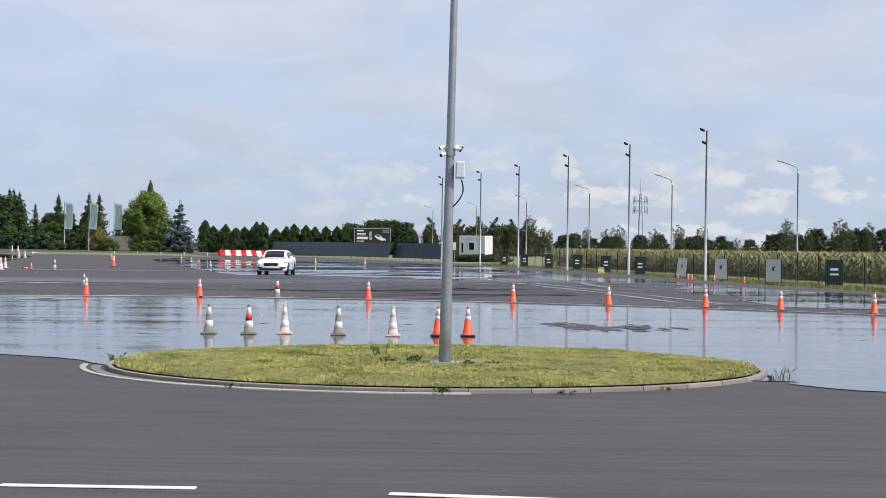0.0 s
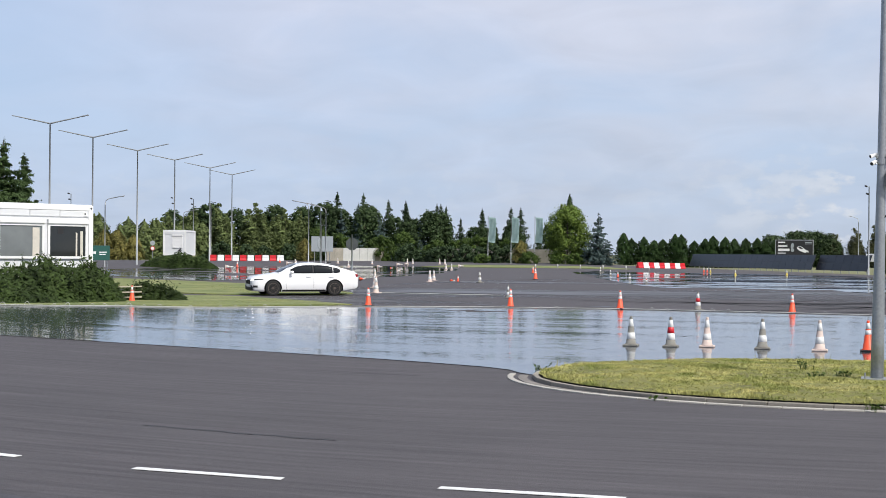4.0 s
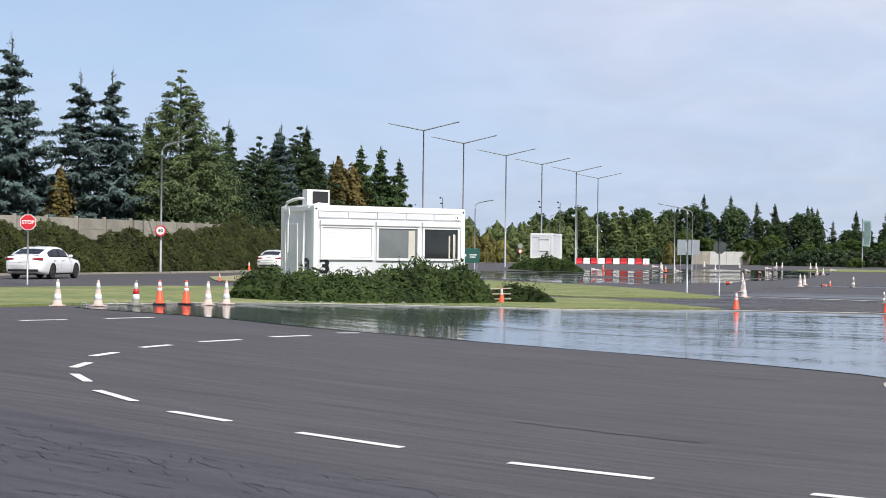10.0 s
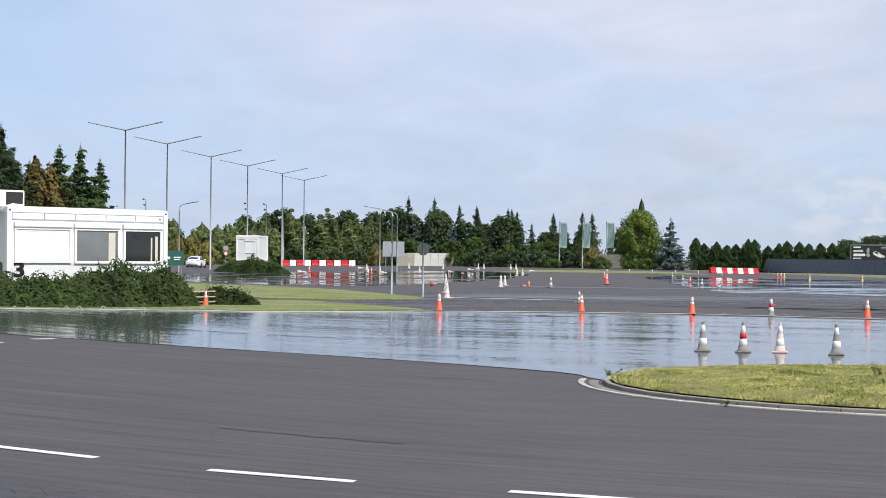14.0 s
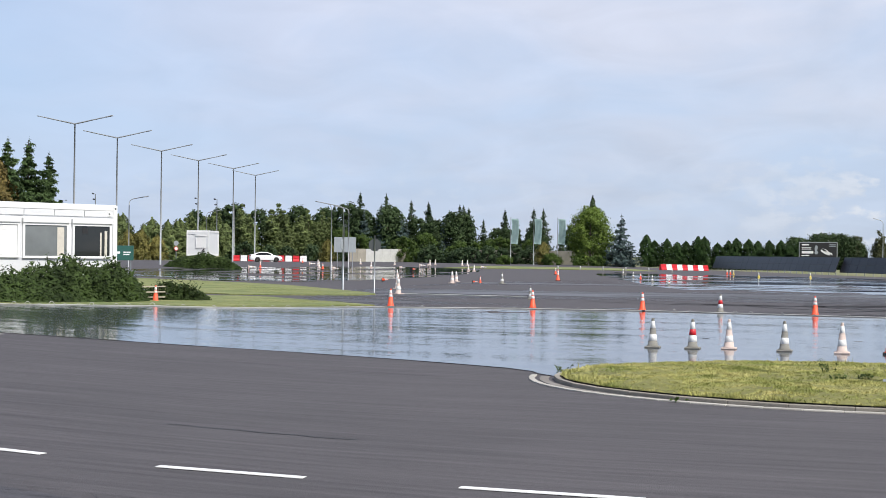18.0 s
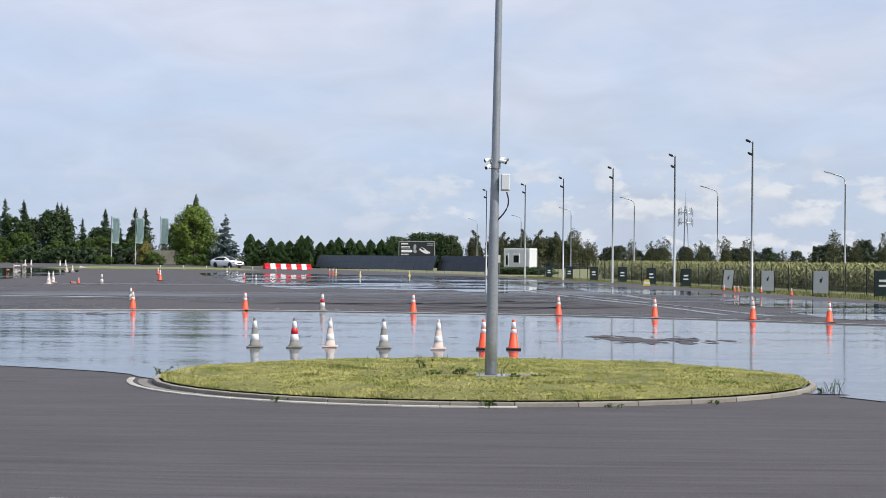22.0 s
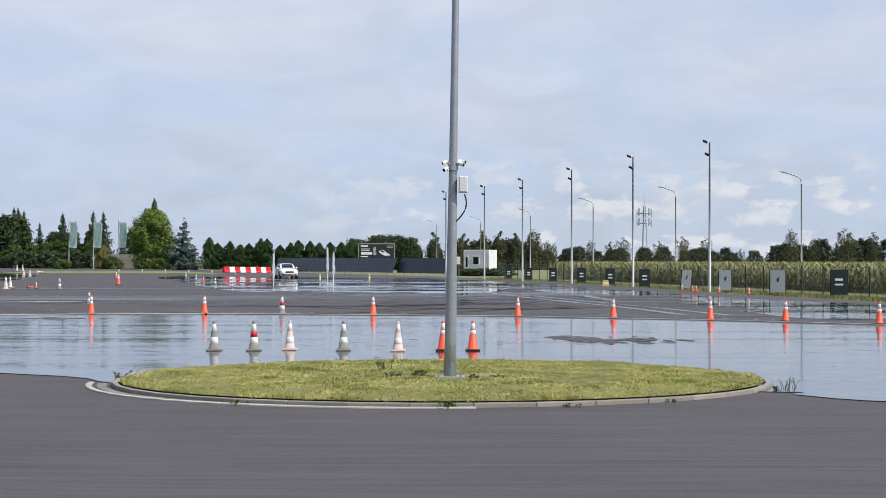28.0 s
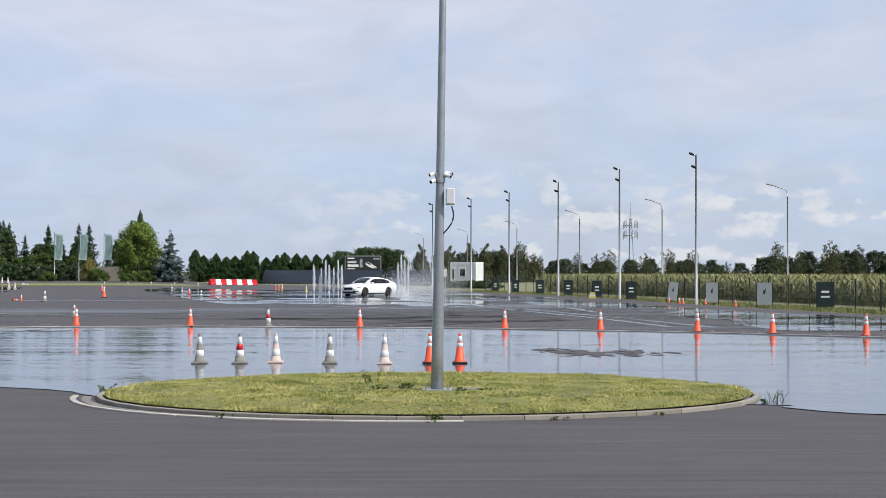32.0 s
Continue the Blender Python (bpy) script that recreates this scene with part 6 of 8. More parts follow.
def hedge_kerb():
    """Low pale kerb stones between the road and the ivy."""
    root = empty("kerb_north", pose(0, 0, 0), "low pale concrete kerb along the ivy", "kerb", kind="structure")
    bm = bmesh.new()
    box(bm, 0, 0, 0.01, 0.18, 1.98, 0.14, 0.02)
    stone = part("kerb_stone", bm, KERB, root)
    for i in range(46):
        y = 17 + 2.0 * i
        x = hedge_line(y + 1) + 0.75
        ob = stone if i == 0 else new("kerb_stone", stone.data)
        ob.parent = root
        ob.matrix_basis = Matrix.Translation((x, y + 1, ground_z(x, y))) @ Matrix.Rotation(math.atan2(hedge_line(y) - hedge_line(y + 2), 2.0), 4, "Z")


hedge_kerb()


SHRUB = [(-26.2, 33.7, 0.3, 0.7), (-26.15, 34.7, 0.72, 1.3), (-26.1, 36.0, 0.74, 1.7), (-25.9, 37.5, 0.64, 1.75), (-25.7, 39.6, 0.74, 1.6), (-25.5, 41.6, 1.15, 1.4), (-25.25, 43.4, 1.25, 1.2), (-25.15, 44.9, 0.85, 0.95), (-25.7, 45.9, 0.55, 0.5)]
SHRUB_END = [(-25.5, 46.0, 0.3, 0.3), (-25.0, 47.0, 0.55, 0.5), (-24.4, 48.0, 0.5, 0.55), (-24.1, 48.8, 0.25, 0.4)]


def bed_surface(line):
    def surface(u, v, r):
        k = min(len(line) - 2, int(u * (len(line) - 1)))
        f = u * (len(line) - 1) - k
        x, y, h, w = [p + (q - p) * f for p, q in zip(line[k], line[k + 1])]
        s = v * 2 - 1
        p = Vector((x + s * w, y + s * 0.2 * w, 0))
        hh = h * (1 - abs(s) ** 3) * (1 + 0.45 * noise.noise((p.x * 1.1, p.y * 1.1, 2)) + 0.35 * noise.noise((p.x * 3, p.y * 3, 7)))
        up = 0.7
        if r.random() < 0.06:
            hh *= 1.0 + 0.55 * abs(noise.noise((p.x * 4, p.y * 4, 11)))
            up = 0.1
        return p + Vector((0, 0, ground_z(p.x, p.y) + max(0.05, hh * (r.random() ** 0.55) * 1.04))), Vector((0.4, -0.5, up))
    return surface


def sprigs(surface, n, seed):
    """Single shoots that rise above the leaf mass."""
    r = random.Random(seed)
    out = []
    for i in range(n):
        top = max((surface(r.random(), r.random(), r)[0] for _ in range(3)), key=lambda p: p.z)
        lean, l = Vector((r.gauss(0, 0.35), r.gauss(0, 0.35), 1)), r.uniform(0.12, 0.42)
        for j in range(9):
            q = top + lean * l * j / 8
            a = j * 2.4
            out.append((q + Vector((0.03 * math.cos(a), 0.03 * math.sin(a), 0)), Vector((math.cos(a), math.sin(a), 0.1)), 0.8 - 0.04 * j))
    return out


leaf_bank("shrub_bed", bed_surface(SHRUB), 20000, 0.115, L_SHRUB, "dense low cotoneaster shrubs round the container", "shrub", 7, slim=2.1, extra=sprigs(bed_surface(SHRUB), 260, 70))
leaf_bank("shrub_bed", bed_surface(SHRUB_END), 1900, 0.11, L_SHRUB, "small low shrub beside wooden planks", "shrub", 8, slim=2.1, extra=sprigs(bed_surface(SHRUB_END), 40, 71))


def plank_rack():
    root = empty("plank_rack", Matrix.Translation((-25.0, 45.6, ground_z(-25.0, 45.6))) @ Matrix.Rotation(radians(70), 4, "Z"), "low rack of pale wooden planks between shrubs", "planks")
    for z in (0.13, 0.31, 0.50):
        bm = bmesh.new()
        box(bm, 0.65, 0, z, 1.4, 0.04, 0.045, 0.006)
        part("plank", bm, PLANK, root)
    for x in (0.15, 1.05):
        bm = bmesh.new()
        box(bm, x, 0.05, 0.26, 0.05, 0.04, 0.52, 0.006)
        part("upright", bm, BARK, root)


PLANK = material("weathered_plank", (0.40, 0.36, 0.28), rough=0.85, vary=0.2, scale=3, fine=40)
plank_rack()


def bush_surface(u, v, r):
    a, f = 2 * math.pi * u, math.sqrt(v)
    p = Vector((-69.3 + 4.5 * f * math.cos(a), 140.9 + 1.3 * f * math.sin(a), 0))
    top = 1.4 * (1 + 0.35 * noise.noise((p.x * 0.8, p.y * 0.8, 3)))
    return p + Vector((0, 0, ground_z(p.x, p.y) + top * max(0, 1 - f ** 3) * r.uniform(0.2, 1.0))), Vector((0.2, -0.6, 0.7))


leaf_bank("shrub_bed", bush_surface, 7000, 0.13, L_SHRUB, "dense shrubs below a far container", "shrub", 9)


# ---- sprinkler line along the far rim of the skid pan ----
def sprinkler_line():
    root = empty("sprinkler_line", pose(0, 0, 0), "pale water hose with small wire hoops along the wet rim", "sprinkler hose")
    rim = [(-24.75, 25.5), (-24.75, 29), (-24.35, 34), (-23.6, 38), (-22.45, 42), (-19.6, 45), (-16.8, 47.4), (-12.3, 48.8), (-7.9, 49.25), (-2.3, 48.2), (2.4, 47.0), (5.2, 45.5), (8.0, 44.1), (10, 42.6), (12.6, 40.7), (17, 37.6)]
    fine = []
    for (xa, ya), (xb, yb) in zip(rim, rim[1:]):
        k = max(2, int(math.hypot(xb - xa, yb - ya) / 0.5))
        fine += [(xa + (xb - xa) * i / k, ya + (yb - ya) * i / k) for i in range(k)]
    bm = bmesh.new()
    tube(bm, [(x, y, ground_z(x, y) + 0.03) for x, y in fine], 0.018, 6)
    part("hose", bm, HOSE, root, "pale hose", True)
    bm = bmesh.new()
    tube(bm, [(0.09 * math.cos(math.pi * k / 8), 0, 0.12 * math.sin(math.pi * k / 8)) for k in range(9)], 0.009, 5)
    hoop = part("hoop", bm, HOSE, root, "small wire hoop")
    r = random.Random(3)
    for i, (x, y) in enumerate(fine):
        if i and r.random() < 0.35:
            continue
        ob = hoop if i == 0 else new("hoop", hoop.data)
        ob.parent = root
        ob.matrix_basis = pose(x, y, ground_z(x, y), r.uniform(-20, 20), 0, r.uniform(-40, 40) + math.degrees(math.atan2(y, x)) - 90) @ Matrix.Scale(r.uniform(0.55, 1.1) if x < -16 else r.uniform(0.4, 0.9), 4)


HOSE = material("pale_hose", (0.47, 0.47, 0.45), rough=0.6, vary=0.2)
sprinkler_line()


def ground_hose(p, q):
    root = empty("ground_hose", pose(0, 0, 0), "flat pale fire hose lying on the asphalt", "hose")
    bm = bmesh.new()
    n = 14
    tube(bm, [(p[0] + (q[0] - p[0]) * k / n, p[1] + (q[1] - p[1]) * k / n + 0.1 * math.sin(k * 1.3), ground_z(p[0], p[1]) + 0.03) for k in range(n + 1)], 0.026, 6)
    part("hose", bm, HOSE, root, "", True)


ground_hose((-21.7, 64.1), (-15.2, 62.6))

# dry asphalt islands that stand out of the water film
def dry_islands(x0, y0, width, depth, du, dv, level, seed):
    """A low rise in the pan whose top stands dry, cut up by narrow channels of water."""
    bm = bmesh.new()
    nu, nv = int(width / du), int(depth / dv)
    spots = {}

    def height(u, v):
        e = ((u / width - 0.5) * 2) ** 2 + ((v / depth - 0.5) * 2) ** 2
        x, y = x0 + u, y0 + v
        run = min(abs(noise.noise((x * 1.6 + 0.35 * y, y * 0.55 - 0.3 * x, seed + 9))), abs(noise.noise((x * 1.1 - 0.5 * y, y * 0.7, seed + 15))))
        return 1 - e + 0.55 * noise.noise((x * 1.1, y * 0.5, seed)) + 0.35 * noise.noise((x * 3.3, y * 1.4, seed + 4)) - (0.6 if run < 0.10 else 0.0)

    def spot(i, j):
        if (i, j) not in spots:
            x, y = x0 + i * du, y0 + j * dv
            spots[i, j] = bm.verts.new((x, y, ground_z(x, y) + 0.017))
        return spots[i, j]

    for i in range(nu):
        for j in range(nv):
            if height((i + 0.5) * du, (j + 0.5) * dv) > level:
                bm.faces.new((spot(i, j), spot(i + 1, j), spot(i + 1, j + 1), spot(i, j + 1)))
    tagged(part("dry_patch", bm, ASPHALT), "ragged dry asphalt islands standing out of the water film", "asphalt patch", kind="structure")


dry_islands(1.7, 31.0, 4.2, 4.8, 0.045, 0.11, 0.52, 5)
dry_islands(-14.2, 44.6, 4.6, 2.4, 0.05, 0.16, 0.72, 6)
dry_islands(-4.2, 33.4, 0.45, 0.8, 0.03, 0.1, 0.55, 7)
dry_islands(-1.0, 33.6, 0.55, 0.9, 0.03, 0.1, 0.55, 8)


def verge_blades():
    """Short grass on the lawn strips beside the skid pan."""
    r = random.Random(14)
    vs, fs = [], []
    for (ax, ay), (bx, by), w, n in [((-22.0, 43.8), (-17.8, 48.6), 0.5, 2200), ((-23.4, 45.5), (-20.5, 52), 1.3, 2600), ((-24, 60), (-42, 81), 1.8, 9000)]:
        for i in range(n):
            f, g = r.random(), r.uniform(-1, 1)
            d = Vector((bx - ax, by - ay, 0)).normalized()
            x, y = ax + (bx - ax) * f - d.y * g * w, ay + (by - ay) * f + d.x * g * w
            z = ground_z(x, y) + 0.04
            t, h, k = r.uniform(0, 3.14), r.uniform(0.012, 0.035), len(vs)
            s = r.uniform(0.006, 0.02)
            vs += [(x - s * math.cos(t), y - s * math.sin(t), z), (x + s * math.cos(t), y + s * math.sin(t), z), (x + r.uniform(-0.06, 0.06), y + r.uniform(-0.06, 0.06), z + h)]
            fs.append((k, k + 1, k + 2))
    me = bpy.data.meshes.new("verge_blades")
    me.from_pydata(vs, [], fs)
    me.materials.append(VERGEBLADE)
    tagged(new("verge_blades", me), "short green grass on the lawn strips", "grass", kind="stuff")


verge_blades()


def fence_grass():
    """Tall rough grass between the asphalt and the fence."""
    r = random.Random(15)
    vs, fs = [], []
    for i in range(26000):
        f = r.random()
        x, y = 5.0 + 28 * f, 147 - 128 * f
        g = r.uniform(-1, 1)
        x, y = x + g * 1.7 - 0.6, y + g * 0.35
        z = ground_z(x, y) - 0.12
        t, h, s, k = r.uniform(0, 3.14), r.uniform(0.06, 0.22) * (1.7 if r.random() < 0.06 else 1), r.uniform(0.012, 0.035), len(vs)
        vs += [(x - s * math.cos(t), y - s * math.sin(t), z), (x + s * math.cos(t), y + s * math.sin(t), z), (x + r.uniform(-0.08, 0.08), y + r.uniform(-0.08, 0.08), z + h)]
        fs.append((k, k + 1, k + 2))
    me = bpy.data.meshes.new("fence_grass")
    me.from_pydata(vs, [], fs)
    me.materials.append(ROUGHGRASS)
    tagged(new("fence_grass", me), "rough yellow-green grass along the fence", "grass", kind="stuff")


fence_grass()


def skid_mark(cx, cy, r0, a0, a1, w):
    """A dark curved tyre mark on the asphalt."""
    bm = bmesh.new()
    lo, hi = [], []
    for k in range(25):
        a = radians(a0 + (a1 - a0) * k / 24)
        for rr, row in ((r0 - w / 2, lo), (r0 + w / 2, hi)):
            x, y = cx + rr * math.cos(a), cy + rr * math.sin(a)
            row.append(bm.verts.new((x, y, ground_z(x, y) + 0.0105)))
    for k in range(24):
        bm.faces.new((lo[k], lo[k + 1], hi[k + 1], hi[k]))
    tagged(part("tyre_mark", bm, RUBBER), "dark curved tyre mark on the asphalt", "tyre mark", "tyre marks", "structure")


RUBBER = material("worn_rubber", (0.037, 0.035, 0.037), rough=0.7, vary=0.3, scale=0.8, fine=6)
TAR_MARKS = [(1.8, 58, 3.1, 190, 350, 0.5), (2.4, 60, 5.4, 120, 300, 0.6), (-5, 64, 6.2, 250, 380, 0.45), (-4, 66, 8.3, 240, 350, 0.5), (4, 64, 3.5, 30, 220, 0.5), (-11, 60, 12, 280, 340, 0.45), (-10, 60, 13.6, 285, 345, 0.4), (1.2, 57, 2.6, 10, 170, 0.22), (1.2, 57, 4.0, 0, 185, 0.22), (0.5, 60, 6.5, 200, 330, 0.3), (-6, 66, 9, 230, 320, 0.3), (6, 75, 14, 200, 260, 0.35), (-3, 70, 5.5, 20, 160, 0.25)]
for mark in TAR_MARKS:
    skid_mark(*mark)


def wet_track(pts, w):
    """A ribbon of water that a tyre has drawn over the dry asphalt."""
    way = curve_outline(pts, 8)[:8 * (len(pts) - 1) - 7] if len(pts) > 3 else pts
    bm = bmesh.new()
    lo, hi = [], []
    for k, (x, y) in enumerate(way):
        half = w * (0.5 + 0.35 * noise.noise((x * 0.7, y * 0.15, 4)))
        z = ground_z(x, y) + 0.011
        lo.append(bm.verts.new((x - half, y, z)))
        hi.append(bm.verts.new((x + half, y, z)))
    for k in range(len(way) - 1):
        bm.faces.new((lo[k], hi[k], hi[k + 1], lo[k + 1]))
    tagged(part("wet_track", bm, WATER), "shining wet tyre track on dry asphalt", "wet track", "wet tracks", "structure")


for pts, w in [([(3.6, 112.3), (5.8, 96.3), (6.8, 78.8), (7.6, 66.6), (8.4, 58)], 0.45), ([(-0.1, 100.9), (2.4, 81.8), (4.2, 69.9), (6.6, 57.9), (8.0, 48.9), (8.6, 46)], 0.35),
               ([(1.0, 99), (3.4, 81.2), (5.3, 69.4), (7.8, 57.2), (9.4, 48.4), (10, 45.6)], 0.28), ([(-8, 84), (-5, 78), (-1, 73), (3, 70), (6, 69), (8, 70)], 0.4), ([(-13.2, 51.4), (-11.5, 50.8), (-9.8, 50.9), (-8.6, 51.6), (-7.5, 52.6)], 0.5)]:
    wet_track(pts, w)


def asphalt_cracks():
    """Fine worn cracks in the old surface on the inside of the marked bend."""
    r = random.Random(31)
    bm = bmesh.new()
    for i in range(170):
        x, y = r.uniform(-10.6, -4.8), r.uniform(6.2, 9.4)
        n, lo, hi = r.randint(4, 9), [], []
        a = r.gauss(-0.25, 0.35)
        for k in range(n):
            w = r.uniform(0.002, 0.007) * (1 if 0 < k < n - 1 else 0.2)
            lo.append(bm.verts.new((x, y - w, ground_z(x, y) + 0.013)))
            hi.append(bm.verts.new((x, y + w, ground_z(x, y) + 0.013)))
            a += r.gauss(0, 0.35)
            x, y = x + 0.07 * math.cos(a), y + 0.07 * math.sin(a)
        for k in range(n - 1):
            bm.faces.new((lo[k], lo[k + 1], hi[k + 1], hi[k]))
    tagged(part("asphalt_cracks", bm, TAR), "fine dark cracks in worn asphalt", "cracks", kind="structure")


asphalt_cracks()
# seams in the near asphalt
for p, q, w in [((-7.1, 13.5), (-5.0, 13.4), 0.05), ((-12, 22.4), (-6.5, 21.2), 0.03)]:
    d = Vector((q[0] - p[0], q[1] - p[1], 0)).normalized()
    s = Vector((-d.y, d.x, 0)) * w / 2
    bm = bmesh.new()
    k = 10
    lo, hi = [], []
    for i in range(k + 1):
        v = Vector((*p, 0)) + Vector((q[0] - p[0], q[1] - p[1], 0)) * i / k + Vector((0, 0.03 * math.sin(i * 2.1), 0))
        z = ground_z(v.x, v.y) + 0.005
        lo.append(bm.verts.new((v.x - s.x, v.y - s.y, z)))
        hi.append(bm.verts.new((v.x + s.x, v.y + s.y, z)))
    for i in range(k):
        bm.faces.new((lo[i], lo[i + 1], hi[i + 1], hi[i]))
    tagged(part("asphalt_seam", bm, TAR), "dark tar seam in the asphalt", "road seam", kind="structure")

for k, (x, y, h, n) in enumerate([(-4.95, 22.75, 0.15, 6), (-5.05, 22.6, 0.12, 5), (4.85, 20.95, 0.20, 7), (5.05, 21.2, 0.17, 6), (4.75, 20.75, 0.10, 6), (0.05, 18.27, 0.11, 12), (1.6, 18.40, 0.06, 6), (-2.6, 18.72, 0.07, 6), (3.0, 19.0, 0.05, 5), (-0.9, 22.6, 0.24, 10), (-0.35, 21.5, 0.12, 14), (-0.7, 21.35, 0.09, 12), (0.45, 21.05, 0.07, 12), (0.8, 21.2, 0.06, 10)]):
    weed(x, y, h, n, 90 + k, 0.13 if k > 8 else 0.0, 1 if k in (2, 3) else 4)


def drain_cover():
    root = empty("drain_cover", pose(0.52, 21.45, 0.105, 0, 0, 4), "flat grey concrete cover slab sunk in the grass", "cover slab")
    bm = bmesh.new()
    box(bm, 0, 0, 0.02, 0.62, 0.5, 0.05, 0.012)
    part("slab", bm, GUTTER, root)
    bm = bmesh.new()
    box(bm, 0, 0, 0.047, 0.5, 0.4, 0.012, 0.004)
    part("lid", bm, GUTTER, root)


drain_cover()


# ---- far corner: wall, boards, signs ----
def far_wall(name, p, q, n, brown):
    root = empty(name, pose(0, 0, 0), "low grey and brown concrete yard wall", "wall", kind="structure")
    a, b = Vector((*p, 0)), Vector((*q, 0))
    d = b - a
    ang = math.atan2(d.y, d.x)
    for i in range(n):
        c = a + d * (i + 0.5) / n
        bm = bmesh.new()
        box(bm, 0, 0, 1.05, d.length / n - 0.02, 0.14, 2.1, 0.015)
        ob = part("slab", bm, CONCRETE if i in brown else SLABGREY, root)
        ob.matrix_basis = Matrix.Translation((c.x, c.y, ground_z(c.x, c.y) - 0.1)) @ Matrix.Rotation(ang, 4, "Z")


SLABGREY = material("pale_slab", (0.50, 0.50, 0.49), rough=0.85, vary=0.12, scale=1.0, fine=20)
far_wall("wall_far", (-80.0, 213.6), (-73.4, 221.5), 7, (0, 1, 6))
far_wall("wall_east", (-62, 218.5), (-36, 213.5), 11, range(11))


def post_board(x, y, w, h, z, mat, label, posts=1, bars=()):
    root = empty("road_board", pose(x, y, ground_z(x, y), 0, 0, facing(x, y)), label, "sign board")
    bm = bmesh.new()
    box(bm, 0, 0, z, w, 0.05, h, 0.02)
    part("board", bm, mat, root)
    for k in range(posts):
        px = 0 if posts == 1 else -w * 0.35 + w * 0.7 * k / (posts - 1)
        bm = bmesh.new()
        tube(bm, [(px, 0.06, -0.1), (px, 0.06, z + h * 0.4)], 0.04, 8)
        part("post", bm, GALV, root)
    for bx, bz, bw, bh in bars:
        bm = bmesh.new()
        box(bm, bx, -0.03, bz, bw, 0.012, bh)
        part("lettering_bar", bm, WHITE, root)


post_board(-60.1, 159, 2.5, 1.75, 2.6, SIGNGREY, "grey back of a large road board on posts", 2)
post_board(-59.6, 107, 1.45, 1.2, 1.5, BOARDGREEN, "dark green information board with white lettering bars", 2, [(-0.48, 1.52, 0.22, 0.2), (0.2, 1.56, 0.6, 0.09), (0.15, 1.38, 0.5, 0.09)])
sg = round_sign(-76.6, 149.2, 1.95, "")
bm = bmesh.new()
tube(bm, [(0, 0, -0.1), (0, 0, 2.8)], 0.035, 8)
part("post", bm, GALV, sg)
bm = bmesh.new()
disc(bm, 0.36, -0.14, 36)
part("sign_back", bm, SIGNGREY, sg, "grey round sign").location.z = 2.55
for o in sg.children:
    if not o.name.startswith(("post", "bracket")):
        o.scale = (0.76, 1, 0.76)


def sign_post(x, y, h):
    root = empty("sign_post", pose(x, y, ground_z(x, y) - 0.1), "tall grey steel post with a narrow sign seen edge-on", "sign post")
    bm = bmesh.new()
    tube(bm, [(0, 0, 0), (0, 0, h)], 0.05, 10)
    part("post", bm, GALV, root, smooth_faces=True)
    bm = bmesh.new()
    disc(bm, 0.26, 0, 24, 0, 0.02, pose(0, -0.07, h - 0.9, 0, 0, 84))
    part("sign", bm, SIGNGREY, root)


sign_post(-26.1, 68.7, 3.3)


def antenna_mast():
    root = empty("antenna_mast", pose(40.6, 297, 0.5), "distant lattice antenna mast with panel antennas", "antenna mast")
    for k in range(3):
        a = 2.1 * k
        bm = bmesh.new()
        tube(bm, [(0.7 * math.cos(a), 0.7 * math.sin(a), 0), (0.25 * math.cos(a), 0.25 * math.sin(a), 12)], 0.07, 6)
        part("leg", bm, GALV, root)
    bm = bmesh.new()
    tube(bm, [(0, 0, 11), (0, 0, 15.3)], 0.05, 6, 0.02)
    part("rod", bm, GALV, root)
    for z in (8.6, 10.6):
        for k in range(8):
            a = 0.785 * k
            bm = bmesh.new()
            box(bm, 1.45 * math.cos(a), 1.45 * math.sin(a), z + 0.3 * (k % 2), 0.16, 0.16, 1.5, 0.03)
            part("panel_antenna", bm, SIGNGREY, root)
        bm = bmesh.new()
        tube(bm, [(1.4 * math.cos(0.4 * k), 1.4 * math.sin(0.4 * k), z) for k in range(17)], 0.06, 6)
        part("ring", bm, GALV, root)
        for k in range(4):
            a = 1.57 * k
            bm = bmesh.new()
            tube(bm, [(0, 0, z), (1.4 * math.cos(a), 1.4 * math.sin(a), z)], 0.05, 5)
            part("strut", bm, GALV, root)


antenna_mast()


# ---- small yellow and white marker posts far off ----
def marker(x, y, h, mat):
    root = empty("marker_post", pose(x, y, ground_z(x, y)), "small yellow and white marker post", "marker post", "marker posts on the skid pan")
    bm = bmesh.new()
    lathe(bm, [(0.14, 0), (0.13, 0.05), (0.08, 0.07), (0.06, h * 0.5)], 14)
    part("foot", bm, mat, root, "", True)
    bm = bmesh.new()
    lathe(bm, [(0.06, h * 0.5), (0.045, h)], 14)
    part("top", bm, REFLECT, root, "", True)


for x, y, h, mat in [(-16.7, 160, 0.5, ORANGE), (-16.35, 160, 0.5, ORANGE), (-16.0, 160, 0.5, YELLOW), (-11.7, 140, 0.45, YELLOW), (-7.1, 142.0, 0.45, YELLOW)] + \
        [(-36 + 2.6 * k, 163.5 - 0.1 * k, 0.5, CONEGREY) for k in range(6)]:
    marker(x, y, h, mat)


def striped_box(x, y):
    root = empty("warning_box", pose(x, y, ground_z(x, y), 0, 0, facing(x, y)), "low yellow and white striped warning box", "warning box")
    for k, (z, mat) in enumerate([(0.07, YELLOW), (0.21, WHITE), (0.35, YELLOW)]):
        bm = bmesh.new()
        box(bm, 0, 0, z, 0.48 - 0.06 * k, 0.3, 0.138, 0.01)
        part("stripe", bm, mat, root)


striped_box(11.1, 100.4)


